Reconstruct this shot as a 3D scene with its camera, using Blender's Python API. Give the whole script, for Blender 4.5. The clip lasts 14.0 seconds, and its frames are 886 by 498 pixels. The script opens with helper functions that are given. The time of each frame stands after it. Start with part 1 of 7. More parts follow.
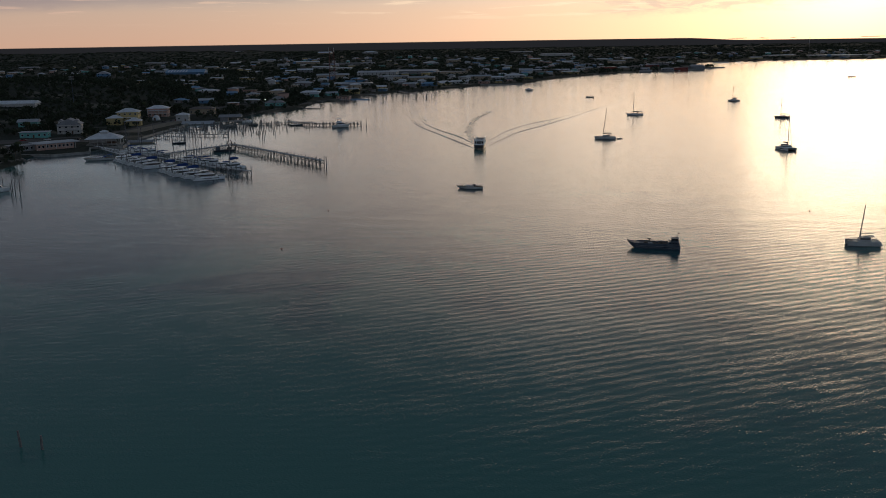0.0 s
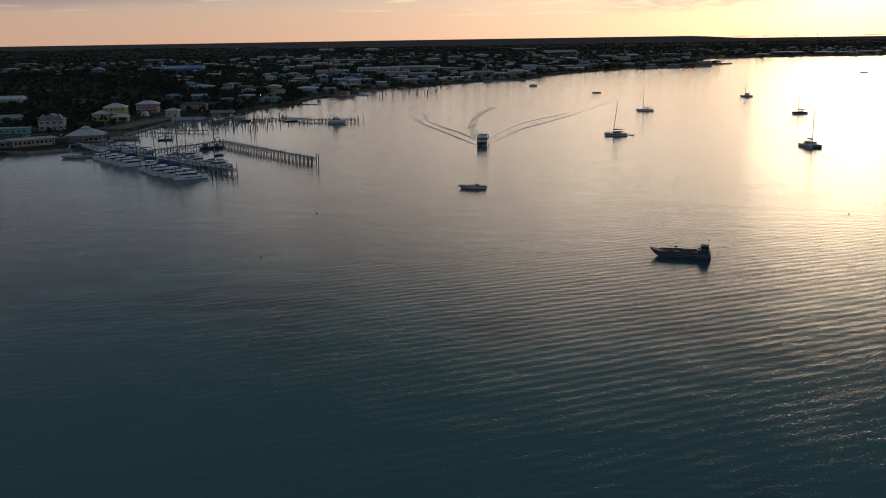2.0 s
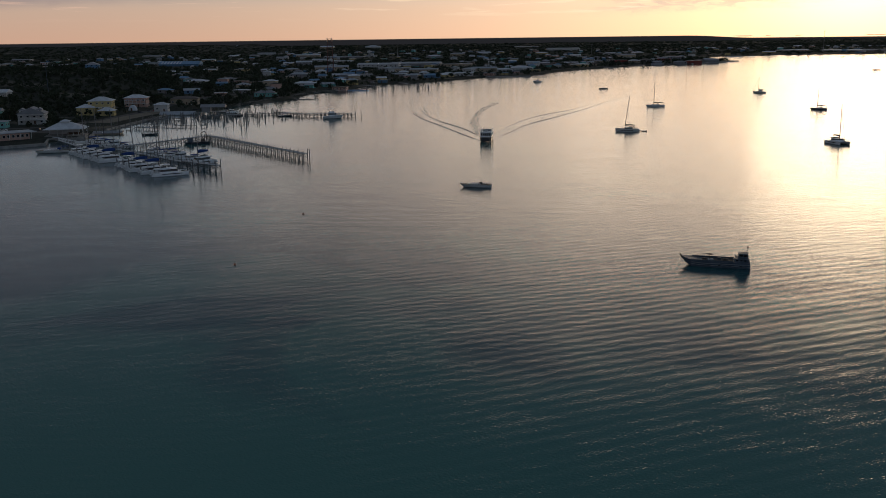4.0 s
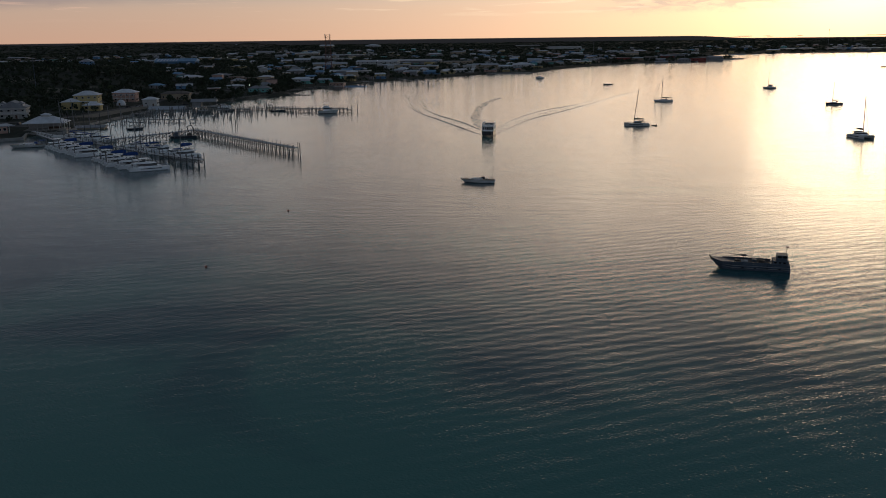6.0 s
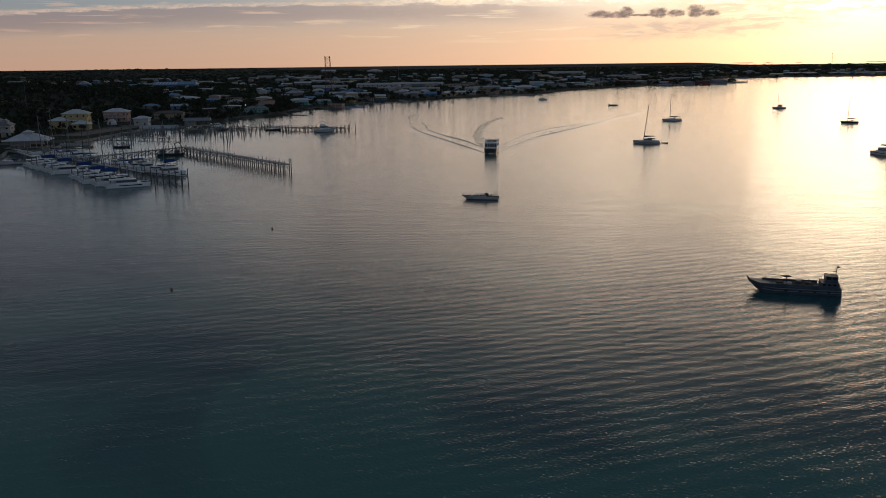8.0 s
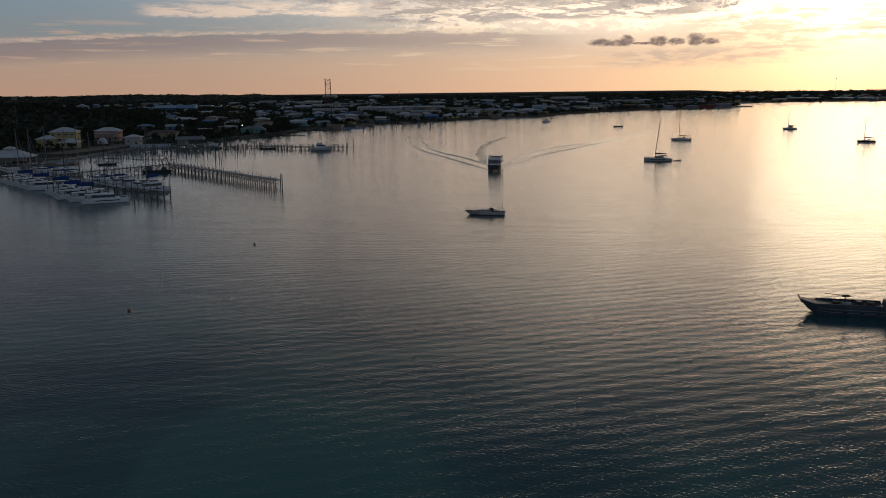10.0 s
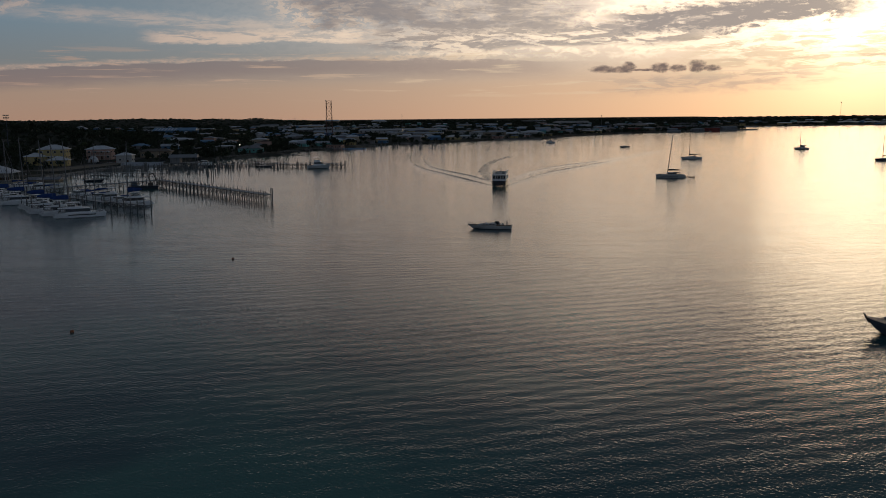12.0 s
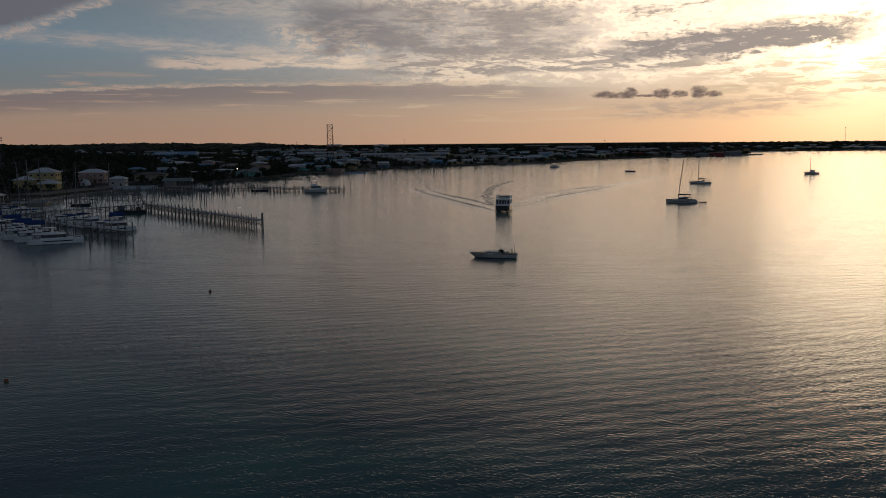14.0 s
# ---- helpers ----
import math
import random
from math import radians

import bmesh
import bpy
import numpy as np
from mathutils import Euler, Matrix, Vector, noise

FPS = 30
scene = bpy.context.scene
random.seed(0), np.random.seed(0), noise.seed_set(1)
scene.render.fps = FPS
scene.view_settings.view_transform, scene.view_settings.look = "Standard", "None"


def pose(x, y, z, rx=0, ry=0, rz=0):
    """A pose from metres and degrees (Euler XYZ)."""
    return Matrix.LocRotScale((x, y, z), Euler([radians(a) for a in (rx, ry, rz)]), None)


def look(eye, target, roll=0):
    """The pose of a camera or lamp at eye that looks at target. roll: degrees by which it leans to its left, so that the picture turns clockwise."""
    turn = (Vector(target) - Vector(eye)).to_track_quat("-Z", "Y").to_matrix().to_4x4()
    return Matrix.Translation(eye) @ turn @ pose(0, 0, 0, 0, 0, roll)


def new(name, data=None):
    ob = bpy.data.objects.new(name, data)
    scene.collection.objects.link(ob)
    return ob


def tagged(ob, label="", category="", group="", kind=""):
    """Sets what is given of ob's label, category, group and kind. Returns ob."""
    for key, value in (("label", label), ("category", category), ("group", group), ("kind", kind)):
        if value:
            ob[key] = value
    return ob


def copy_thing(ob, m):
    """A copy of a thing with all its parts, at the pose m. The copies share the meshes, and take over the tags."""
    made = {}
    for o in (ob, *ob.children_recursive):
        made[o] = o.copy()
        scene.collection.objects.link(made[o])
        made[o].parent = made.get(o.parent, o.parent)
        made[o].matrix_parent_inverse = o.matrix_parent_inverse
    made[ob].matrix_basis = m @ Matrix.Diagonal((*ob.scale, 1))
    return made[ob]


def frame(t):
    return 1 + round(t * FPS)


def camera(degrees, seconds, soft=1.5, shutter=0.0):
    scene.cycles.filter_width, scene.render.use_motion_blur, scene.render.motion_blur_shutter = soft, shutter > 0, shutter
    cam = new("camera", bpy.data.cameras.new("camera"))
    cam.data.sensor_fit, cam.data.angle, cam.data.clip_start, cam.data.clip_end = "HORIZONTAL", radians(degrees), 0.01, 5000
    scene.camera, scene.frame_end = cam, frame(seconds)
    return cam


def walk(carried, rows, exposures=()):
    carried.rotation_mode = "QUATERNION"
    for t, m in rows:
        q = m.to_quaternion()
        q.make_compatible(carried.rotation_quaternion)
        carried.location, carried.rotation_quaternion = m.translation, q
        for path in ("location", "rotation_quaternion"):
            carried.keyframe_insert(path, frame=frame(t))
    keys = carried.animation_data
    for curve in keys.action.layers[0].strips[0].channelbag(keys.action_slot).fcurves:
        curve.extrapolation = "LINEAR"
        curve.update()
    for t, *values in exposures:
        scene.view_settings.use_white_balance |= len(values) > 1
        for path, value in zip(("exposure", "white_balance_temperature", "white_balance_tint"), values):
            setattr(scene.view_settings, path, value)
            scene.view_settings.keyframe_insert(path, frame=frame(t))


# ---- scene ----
cam = camera(53.1, 14.0, 0.55)
PATH = [
    (0, (-1.462, -7.252, 63.325), (-1.457, -5.305, 62.866), -0.9),
    (0.5, (-1.032, 0.303, 62.301), (-1.029, 2.249, 61.839), -0.9),
    (1, (-0.922, 8.075, 61.29), (-0.92, 10.021, 60.827), -0.9),
    (1.5, (-0.848, 15.759, 60.043), (-0.846, 17.704, 59.58), -0.8),
    (2, (-0.575, 23.872, 58.991), (-0.575, 25.817, 58.528), -0.9),
    (2.5, (-0.422, 32.238, 57.797), (-0.422, 34.184, 57.335), -0.9),
    (3, (-0.301, 40.133, 56.53), (-0.301, 42.079, 56.066), -0.8),
    (5.5, (0.142, 72.64, 49.408), (0.138, 74.585, 48.942), -0.7),
    (6, (0.287, 78.412, 47.987), (0.283, 80.357, 47.522), -0.7),
    (6.5, (0.24, 84.202, 46.254), (0.236, 86.151, 45.804), -0.6),
    (7, (0.447, 89.658, 44.695), (0.441, 91.61, 44.259), -0.7),
    (7.5, (0.492, 95.311, 43.014), (0.486, 97.266, 42.591), -0.7),
    (8, (0.744, 101.228, 41.532), (0.737, 103.186, 41.123), -0.7),
    (10.5, (0.763, 128.892, 33.479), (0.752, 130.863, 33.142), -0.6),
    (11, (0.775, 134.42, 32.084), (0.764, 136.393, 31.76), -0.5),
    (11.5, (1.014, 139.874, 30.472), (1.002, 141.85, 30.163), -0.5),
    (12, (1.091, 144.697, 29.056), (1.076, 146.676, 28.762), -0.6),
    (12.5, (1.122, 149.374, 28.33), (1.107, 151.354, 28.048), -0.4),
    (13, (1.374, 154.11, 27.801), (1.358, 156.092, 27.535), -0.5),
    (13.5, (1.374, 158.356, 27.862), (1.357, 160.34, 27.609), -0.5),
    (14, (1.606, 162.28, 27.849), (1.586, 164.266, 27.61), -0.5),
]
walk(cam, [(t, look(eye, target, roll)) for t, eye, target, roll in PATH],
     ((0, 0.2), (6, 0.12), (8, 0.0), (11, -0.37), (14, -0.65)))

# ---- world ----
SUN_AZ, SUN_EL = 24.5, 6.3


def link_math(nt):
    """Short hands for node graphs: m(op, a, b, c) and mix(f, a, b)."""
    def m(op, a, b=None, c=None, clamp=False):
        n = nt.nodes.new("ShaderNodeMath")
        n.operation, n.use_clamp = op, clamp
        for i, v in enumerate((a, b, c)):
            if v is None:
                continue
            if isinstance(v, (int, float)):
                n.inputs[i].default_value = v
            else:
                nt.links.new(v, n.inputs[i])
        return n.outputs[0]

    def mix(f, a, b, kind="MIX"):
        n = nt.nodes.new("ShaderNodeMix")
        n.data_type, n.blend_type = "RGBA", kind
        for i, v in ((0, f), (6, a), (7, b)):
            if isinstance(v, (int, float)):
                n.inputs[i].default_value = v
            elif isinstance(v, tuple):
                n.inputs[i].default_value = (*v, 1)
            else:
                nt.links.new(v, n.inputs[i])
        return n.outputs[2]

    def step(v, lo, hi):
        n = nt.nodes.new("ShaderNodeMapRange")
        n.interpolation_type = "SMOOTHSTEP"
        nt.links.new(v, n.inputs[0])
        n.inputs[1].default_value, n.inputs[2].default_value = lo, hi
        return n.outputs[0]

    def ramp(v, stops, mode="LINEAR"):
        n = nt.nodes.new("ShaderNodeValToRGB")
        n.color_ramp.interpolation = mode
        while len(n.color_ramp.elements) < len(stops):
            n.color_ramp.elements.new(0.5)
        for e, (p, col) in zip(n.color_ramp.elements, stops):
            e.position, e.color = p, (*col, 1)
        nt.links.new(v, n.inputs[0])
        return n.outputs[0]

    def noise_at(vec, scale, detail=6, rough=0.55, distort=0.0):
        n = nt.nodes.new("ShaderNodeTexNoise")
        nt.links.new(vec, n.inputs["Vector"])
        n.inputs["Scale"].default_value, n.inputs["Detail"].default_value = scale, detail
        n.inputs["Roughness"].default_value, n.inputs["Distortion"].default_value = rough, distort
        return n.outputs[0]

    def vec(x, y, z=0.0):
        n = nt.nodes.new("ShaderNodeCombineXYZ")
        for i, v in enumerate((x, y, z)):
            if isinstance(v, (int, float)):
                n.inputs[i].default_value = v
            else:
                nt.links.new(v, n.inputs[i])
        return n.outputs[0]
    return m, mix, step, ramp, noise_at, vec


def make_sky():
    w = bpy.data.worlds.new("sunset_sky")
    scene.world = w
    w.use_nodes = True
    nt = w.node_tree
    m, mix, step, ramp, noise_at, vec = link_math(nt)
    bg = nt.nodes["Background"]
    tc = nt.nodes.new("ShaderNodeTexCoord")
    sep = nt.nodes.new("ShaderNodeSeparateXYZ")
    nt.links.new(tc.outputs["Generated"], sep.inputs[0])
    x, y, z = sep.outputs
    el = m("MULTIPLY", m("ARCSINE", z), 57.2958)
    az = m("MULTIPLY", m("ARCTAN2", x, y), 57.2958)
    sky = nt.nodes.new("ShaderNodeTexSky")
    sky.sky_type, sky.sun_disc = "NISHITA", False
    sky.sun_elevation, sky.sun_rotation = radians(SUN_EL), radians(SUN_AZ)
    # closeness to the sun
    s = Vector((math.sin(radians(SUN_AZ)) * math.cos(radians(SUN_EL)), math.cos(radians(SUN_AZ)) * math.cos(radians(SUN_EL)), math.sin(radians(SUN_EL))))
    dot = nt.nodes.new("ShaderNodeVectorMath")
    dot.operation = "DOT_PRODUCT"
    nt.links.new(tc.outputs["Generated"], dot.inputs[0])
    dot.inputs[1].default_value = s
    c = m("MAXIMUM", dot.outputs["Value"], 0.0)
    # broad glows are dimmed above the camera's view to keep the water dark
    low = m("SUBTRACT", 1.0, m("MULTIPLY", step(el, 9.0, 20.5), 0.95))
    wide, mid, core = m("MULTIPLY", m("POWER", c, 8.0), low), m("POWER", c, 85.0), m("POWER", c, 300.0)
    # a second, higher and broader glow, where thin cloud spreads the light
    s2 = Vector((math.sin(radians(14.8)) * math.cos(radians(9)), math.cos(radians(14.8)) * math.cos(radians(9)), math.sin(radians(9))))
    dot2 = nt.nodes.new("ShaderNodeVectorMath")
    dot2.operation = "DOT_PRODUCT"
    nt.links.new(tc.outputs["Generated"], dot2.inputs[0])
    dot2.inputs[1].default_value = s2
    veil = m("MULTIPLY", m("POWER", m("MAXIMUM", dot2.outputs["Value"], 0.0), 19.0), m("MULTIPLY", step(el, 1.5, 6.5), low))
    # clear air: a warm belt at the horizon under grey blue
    e01 = m("DIVIDE", el, 60.0, clamp=True)
    air = ramp(e01, SKY_STOPS)
    air = mix(m("MULTIPLY", step(m("MULTIPLY", y, -1.0), -0.5, 0.5), 0.85), air, ramp(e01, [(0.0, (0.185, 0.235, 0.325)), (0.15, (0.185, 0.26, 0.375)), (1.0, (0.07, 0.112, 0.178))]))
    air = mix(0.08, air, mix(1.0, sky.outputs[0], (0.1, 0.1, 0.1), "MULTIPLY"))
    # broken cloud on a high flat layer overhead
    zz = m("ADD", m("MAXIMUM", z, 0.0), 0.035)
    px, py = m("DIVIDE", x, zz), m("DIVIDE", y, zz)
    sheet = noise_at(vec(m("MULTIPLY", px, 0.62), m("MULTIPLY", py, 0.5), 1.7), 1.0, 9, 0.62, 0.35)
    fine = noise_at(vec(m("MULTIPLY", px, 3.0), m("MULTIPLY", py, 2.2), 3.0), 1.0, 6, 0.6, 0.3)
    d = m("ADD", m("ADD", m("MULTIPLY", sheet, 0.72), m("MULTIPLY", fine, 0.28)), 0.03)
    # noise fields, in degrees round the horizon, flattened as distant cloud is
    broad = noise_at(vec(m("MULTIPLY", az, 0.20), m("MULTIPLY", el, 0.75), 1.3), 1.0, 7, 0.58, 0.4)
    wisp = noise_at(vec(m("MULTIPLY", az, 0.55), m("MULTIPLY", el, 3.0), 4.6), 1.0, 8, 0.62, 0.6)
    puff = noise_at(vec(m("MULTIPLY", az, 1.5), m("MULTIPLY", el, 3.4), 7.0), 1.0, 8, 0.66, 0.5)
    rag = m("ADD", m("MULTIPLY", m("SUBTRACT", broad, 0.5), 2.6), m("MULTIPLY", m("SUBTRACT", puff, 0.5), 1.5))

    def field(a0, a1, e0, e1, tilt=0.0, sa=3.0, lo=0.35, hi=0.35, rough=0.6):
        """1 inside a stretch of sky, ragged at its rim; tilt is the rise in degrees for each degree round."""
        e = m("SUBTRACT", m("ADD", el, m("MULTIPLY", rag, rough)), m("MULTIPLY", m("SUBTRACT", az, a0), tilt))
        a = m("ADD", az, m("MULTIPLY", rag, 2.5 * rough))
        f = m("MULTIPLY", step(a, a0 - sa, a0 + sa), m("SUBTRACT", 1.0, step(a, a1 - sa, a1 + sa)))
        return m("MULTIPLY", f, m("MULTIPLY", step(e, e0 - lo, e0 + lo), m("SUBTRACT", 1.0, step(e, e1 - hi, e1 + hi))))

    def union(*fs):
        out = fs[0]
        for f in fs[1:]:
            out = m("MAXIMUM", out, f)
        return out
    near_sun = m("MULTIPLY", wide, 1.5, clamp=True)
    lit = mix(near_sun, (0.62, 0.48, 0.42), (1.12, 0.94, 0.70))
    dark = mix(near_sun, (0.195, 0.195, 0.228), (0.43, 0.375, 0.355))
    # cloud colours drop sharply past the top of view, darkening what the water mirrors
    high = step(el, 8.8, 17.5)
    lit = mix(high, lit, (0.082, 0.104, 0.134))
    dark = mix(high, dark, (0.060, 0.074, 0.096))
    # pale high sheets: streaks to the south, dapples towards the sun, broken cloud overhead
    torn_n = m("ADD", m("ADD", m("MULTIPLY", broad, 0.55), m("MULTIPLY", puff, 0.2)), m("MULTIPLY", wisp, 0.25))
    veilcloud = m("MULTIPLY", union(field(-25, -8, 5.9, 6.6, -0.045, 3.0, 0.3, 0.4, 0.3), m("MULTIPLY", field(-17, 4, 7.6, 8.8, 0.0, 2.0, 0.4, 0.5, 0.5), 0.6)), m("ADD", 0.12, m("MULTIPLY", step(wisp, 0.38, 0.6), 0.45)))
    sheet_s = m("MULTIPLY", field(-18.2, 6, 4.55, 5.3, 0.012, 1.0, 0.10, 0.3, 0.3), m("ADD", 0.30, m("MULTIPLY", step(wisp, 0.40, 0.54), 0.65)))
    sheet_m = m("MULTIPLY", field(-10.5, -4, 5.6, 7.6, 0.0, 1.5, 0.25, 0.4, 0.7), m("ADD", 0.1, m("MULTIPLY", step(puff, 0.44, 0.54), 0.8)))
    sheet_w = m("MULTIPLY", field(-4, 60, 3.8, 14.0, 0.0, 4.0, 0.5, 1.0, 0.9), m("ADD", 0.12, m("MULTIPLY", step(m("ADD", m("MULTIPLY", puff, 0.6), m("MULTIPLY", broad, 0.4)), 0.44, 0.55), 0.8)))
    over = m("MULTIPLY", m("MULTIPLY", step(d, 0.455, 0.575), step(el, 8.0, 12.0)), 0.85)
    cover = union(veilcloud, sheet_s, sheet_m, sheet_w, over)
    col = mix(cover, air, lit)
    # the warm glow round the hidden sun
    # above the view the glow is greyed, to cool the near water
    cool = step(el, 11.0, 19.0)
    thin = m("SUBTRACT", 1.15, m("MULTIPLY", step(puff, 0.42, 0.62), 0.35))
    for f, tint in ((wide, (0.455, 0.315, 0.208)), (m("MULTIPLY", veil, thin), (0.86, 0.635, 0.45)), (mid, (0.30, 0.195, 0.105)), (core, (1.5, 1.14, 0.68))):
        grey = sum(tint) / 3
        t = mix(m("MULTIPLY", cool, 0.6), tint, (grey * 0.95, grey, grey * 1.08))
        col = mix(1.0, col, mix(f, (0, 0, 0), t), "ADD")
    # grey undersides: a heap in the south, a broad deck, and torn bars before the sun
    lean = m("SUBTRACT", m("ADD", el, m("MULTIPLY", rag, 0.5)), m("MULTIPLY", m("ADD", m("MAXIMUM", az, -31.0), 26.6), 0.40))
    south = step(lean, 6.25, 6.85)
    deck = m("MULTIPLY", field(-9.0, 8.5, 5.6, 8.9, -0.02, 1.8, 0.45, 0.6, 0.9), m("ADD", 0.42, m("MULTIPLY", step(m("ADD", m("MULTIPLY", broad, 0.7), m("MULTIPLY", wisp, 0.3)), 0.38, 0.55), 0.55)))
    deck2 = m("MULTIPLY", field(-5.0, 17.0, 4.2, 5.6, 0.01, 2.0, 0.2, 0.3, 0.5), m("ADD", 0.2, m("MULTIPLY", step(wisp, 0.42, 0.54), 0.8)))
    bars = m("MULTIPLY", field(10.0, 25.0, 5.0, 6.4, 0.045, 1.8, 0.25, 0.3, 0.9), m("ADD", 0.25, m("MULTIPLY", step(torn_n, 0.41, 0.50), 0.75)))
    torn = m("MULTIPLY", field(6.0, 40.0, 6.6, 9.8, 0.0, 3.0, 0.5, 0.8, 0.8), m("MULTIPLY", step(torn_n, 0.53, 0.60), 0.85))
    low_w = m("MULTIPLY", field(10.0, 23.0, 1.3, 2.3, 0.03, 3.0, 0.35, 0.3, 0.4), m("ADD", 0.2, m("MULTIPLY", step(wisp, 0.42, 0.58), 0.35)))
    grey_cloud = union(south, m("MULTIPLY", deck, 0.95), m("MULTIPLY", deck2, 0.85), bars, torn, low_w, m("MULTIPLY", over, step(d, 0.525, 0.62)))
    # the sunward rim of the southern heap
    rim = m("MULTIPLY", m("MULTIPLY", step(lean, 5.75, 6.2), m("SUBTRACT", 1.0, south)), m("ADD", 0.3, m("MULTIPLY", step(puff, 0.42, 0.56), 0.6)))
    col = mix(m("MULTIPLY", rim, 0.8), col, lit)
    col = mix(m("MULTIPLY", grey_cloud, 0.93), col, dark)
    # the long mauve bar with a lit upper edge, and thin glowing streaks under it
    arc = m("ADD", m("SUBTRACT", el, 3.72), m("MULTIPLY", m("POWER", m("DIVIDE", m("SUBTRACT", az, -5.0), 21.0), 2.0), 0.72))
    arc = m("ADD", arc, m("MULTIPLY", m("SUBTRACT", wisp, 0.5), 0.55))
    reach = m("SUBTRACT", 1.0, step(m("ADD", az, m("MULTIPLY", rag, 3.0)), 1.0, 11.0))
    body = m("MULTIPLY", m("MULTIPLY", step(arc, -1.5, -0.55), m("SUBTRACT", 1.0, step(arc, -0.12, 0.0))), reach)
    brow = m("MULTIPLY", m("MULTIPLY", step(arc, -0.12, 0.02), m("SUBTRACT", 1.0, step(arc, 0.04, 0.3))), reach)
    col = mix(m("MULTIPLY", body, 0.62), col, mix(near_sun, (0.25, 0.195, 0.205), (0.55, 0.40, 0.33)))
    col = mix(m("MULTIPLY", brow, m("ADD", 0.3, m("MULTIPLY", step(puff, 0.4, 0.6), 0.5))), col, mix(near_sun, (0.66, 0.46, 0.37), (1.0, 0.78, 0.55)))
    streak = noise_at(vec(m("MULTIPLY", az, 0.16), m("MULTIPLY", el, 3.2), 2.0), 1.0, 7, 0.6, 0.3)
    edge_on = m("MULTIPLY", m("MULTIPLY", step(streak, 0.55, 0.66), step(el, 0.9, 2.0)), m("SUBTRACT", 1.0, step(el, 3.6, 4.8)))
    col = mix(m("MULTIPLY", edge_on, 0.6), col, mix(near_sun, (0.60, 0.39, 0.30), (1.12, 0.88, 0.60)))
    gilt = m("MULTIPLY", field(15.0, 60.0, 2.4, 4.9, 0.02, 2.5, 0.3, 0.4, 0.6), step(wisp, 0.45, 0.58))
    col = mix(m("MULTIPLY", gilt, 0.6), col, (0.92, 0.70, 0.46))
    # a row of three small dark heaps
    heap_n = noise_at(vec(m("MULTIPLY", az, 2.2), m("MULTIPLY", el, 3.6)), 1.0, 7, 0.62)
    heaps = None
    for a0, e0, wa, we in ((9.7, 2.86, 1.0, 0.30), (10.8, 2.82, 1.0, 0.26), (11.3, 2.95, 0.55, 0.42), (13.2, 2.90, 0.75, 0.40), (14.2, 2.84, 0.8, 0.28), (15.4, 2.92, 0.7, 0.46), (16.2, 2.80, 0.8, 0.24), (12.4, 2.77, 2.6, 0.10)):
        da = m("DIVIDE", m("SUBTRACT", az, a0), wa)
        de = m("DIVIDE", m("SUBTRACT", el, e0), we)
        r = m("SUBTRACT", m("SUBTRACT", 1.55, m("ADD", m("MULTIPLY", da, da), m("MULTIPLY", de, de))), m("MULTIPLY", heap_n, 1.45))
        heaps = r if heaps is None else m("MAXIMUM", heaps, r)
    col = mix(m("MULTIPLY", step(heaps, -0.1, 0.75), 0.9), col, mix(step(heap_n, 0.4, 0.62), (0.19, 0.145, 0.14), (0.42, 0.29, 0.23)))
    # dark land past the edge of the sheet, and a broken strip of bright sea under the sun
    islet = noise_at(vec(m("MULTIPLY", az, 0.9), m("MULTIPLY", el, 9.0), 6.0), 1.0, 4, 0.6)
    west = step(az, 15.0, 19.0)
    edge = m("ADD", -0.10, m("MULTIPLY", west, -0.16))
    below = m("SUBTRACT", edge, el)
    col = mix(step(below, -0.02, 0.03), col, (0.0145, 0.0150, 0.0175))
    shore = m("MULTIPLY", m("MULTIPLY", west, step(islet, 0.50, 0.56)), m("SUBTRACT", 1.0, step(m("ABSOLUTE", m("ADD", el, 0.17)), 0.01, 0.05)))
    col = mix(m("MULTIPLY", shore, 0.7), col, (0.10, 0.08, 0.07))
    nt.links.new(col, bg.inputs[0])
    bg.inputs[1].default_value = 1.0
    return w


# the air too is darkened from 9 degrees up, unseen, for dark reflections
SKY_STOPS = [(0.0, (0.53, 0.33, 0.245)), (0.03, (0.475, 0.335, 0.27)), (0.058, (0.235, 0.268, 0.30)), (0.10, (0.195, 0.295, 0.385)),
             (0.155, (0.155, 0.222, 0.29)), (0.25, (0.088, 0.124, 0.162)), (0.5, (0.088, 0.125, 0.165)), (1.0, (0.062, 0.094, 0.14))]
make_sky()

sun = new("sun", bpy.data.lights.new("sun", "SUN"))
sun.data.energy, sun.data.angle, sun.data.color = 0.035, radians(11.0), (1.0, 0.80, 0.55)
sun.matrix_world = look((0, 0, 0), (-math.sin(radians(SUN_AZ)) * math.cos(radians(SUN_EL)), -math.cos(radians(SUN_AZ)) * math.cos(radians(SUN_EL)), -math.sin(radians(SUN_EL))))


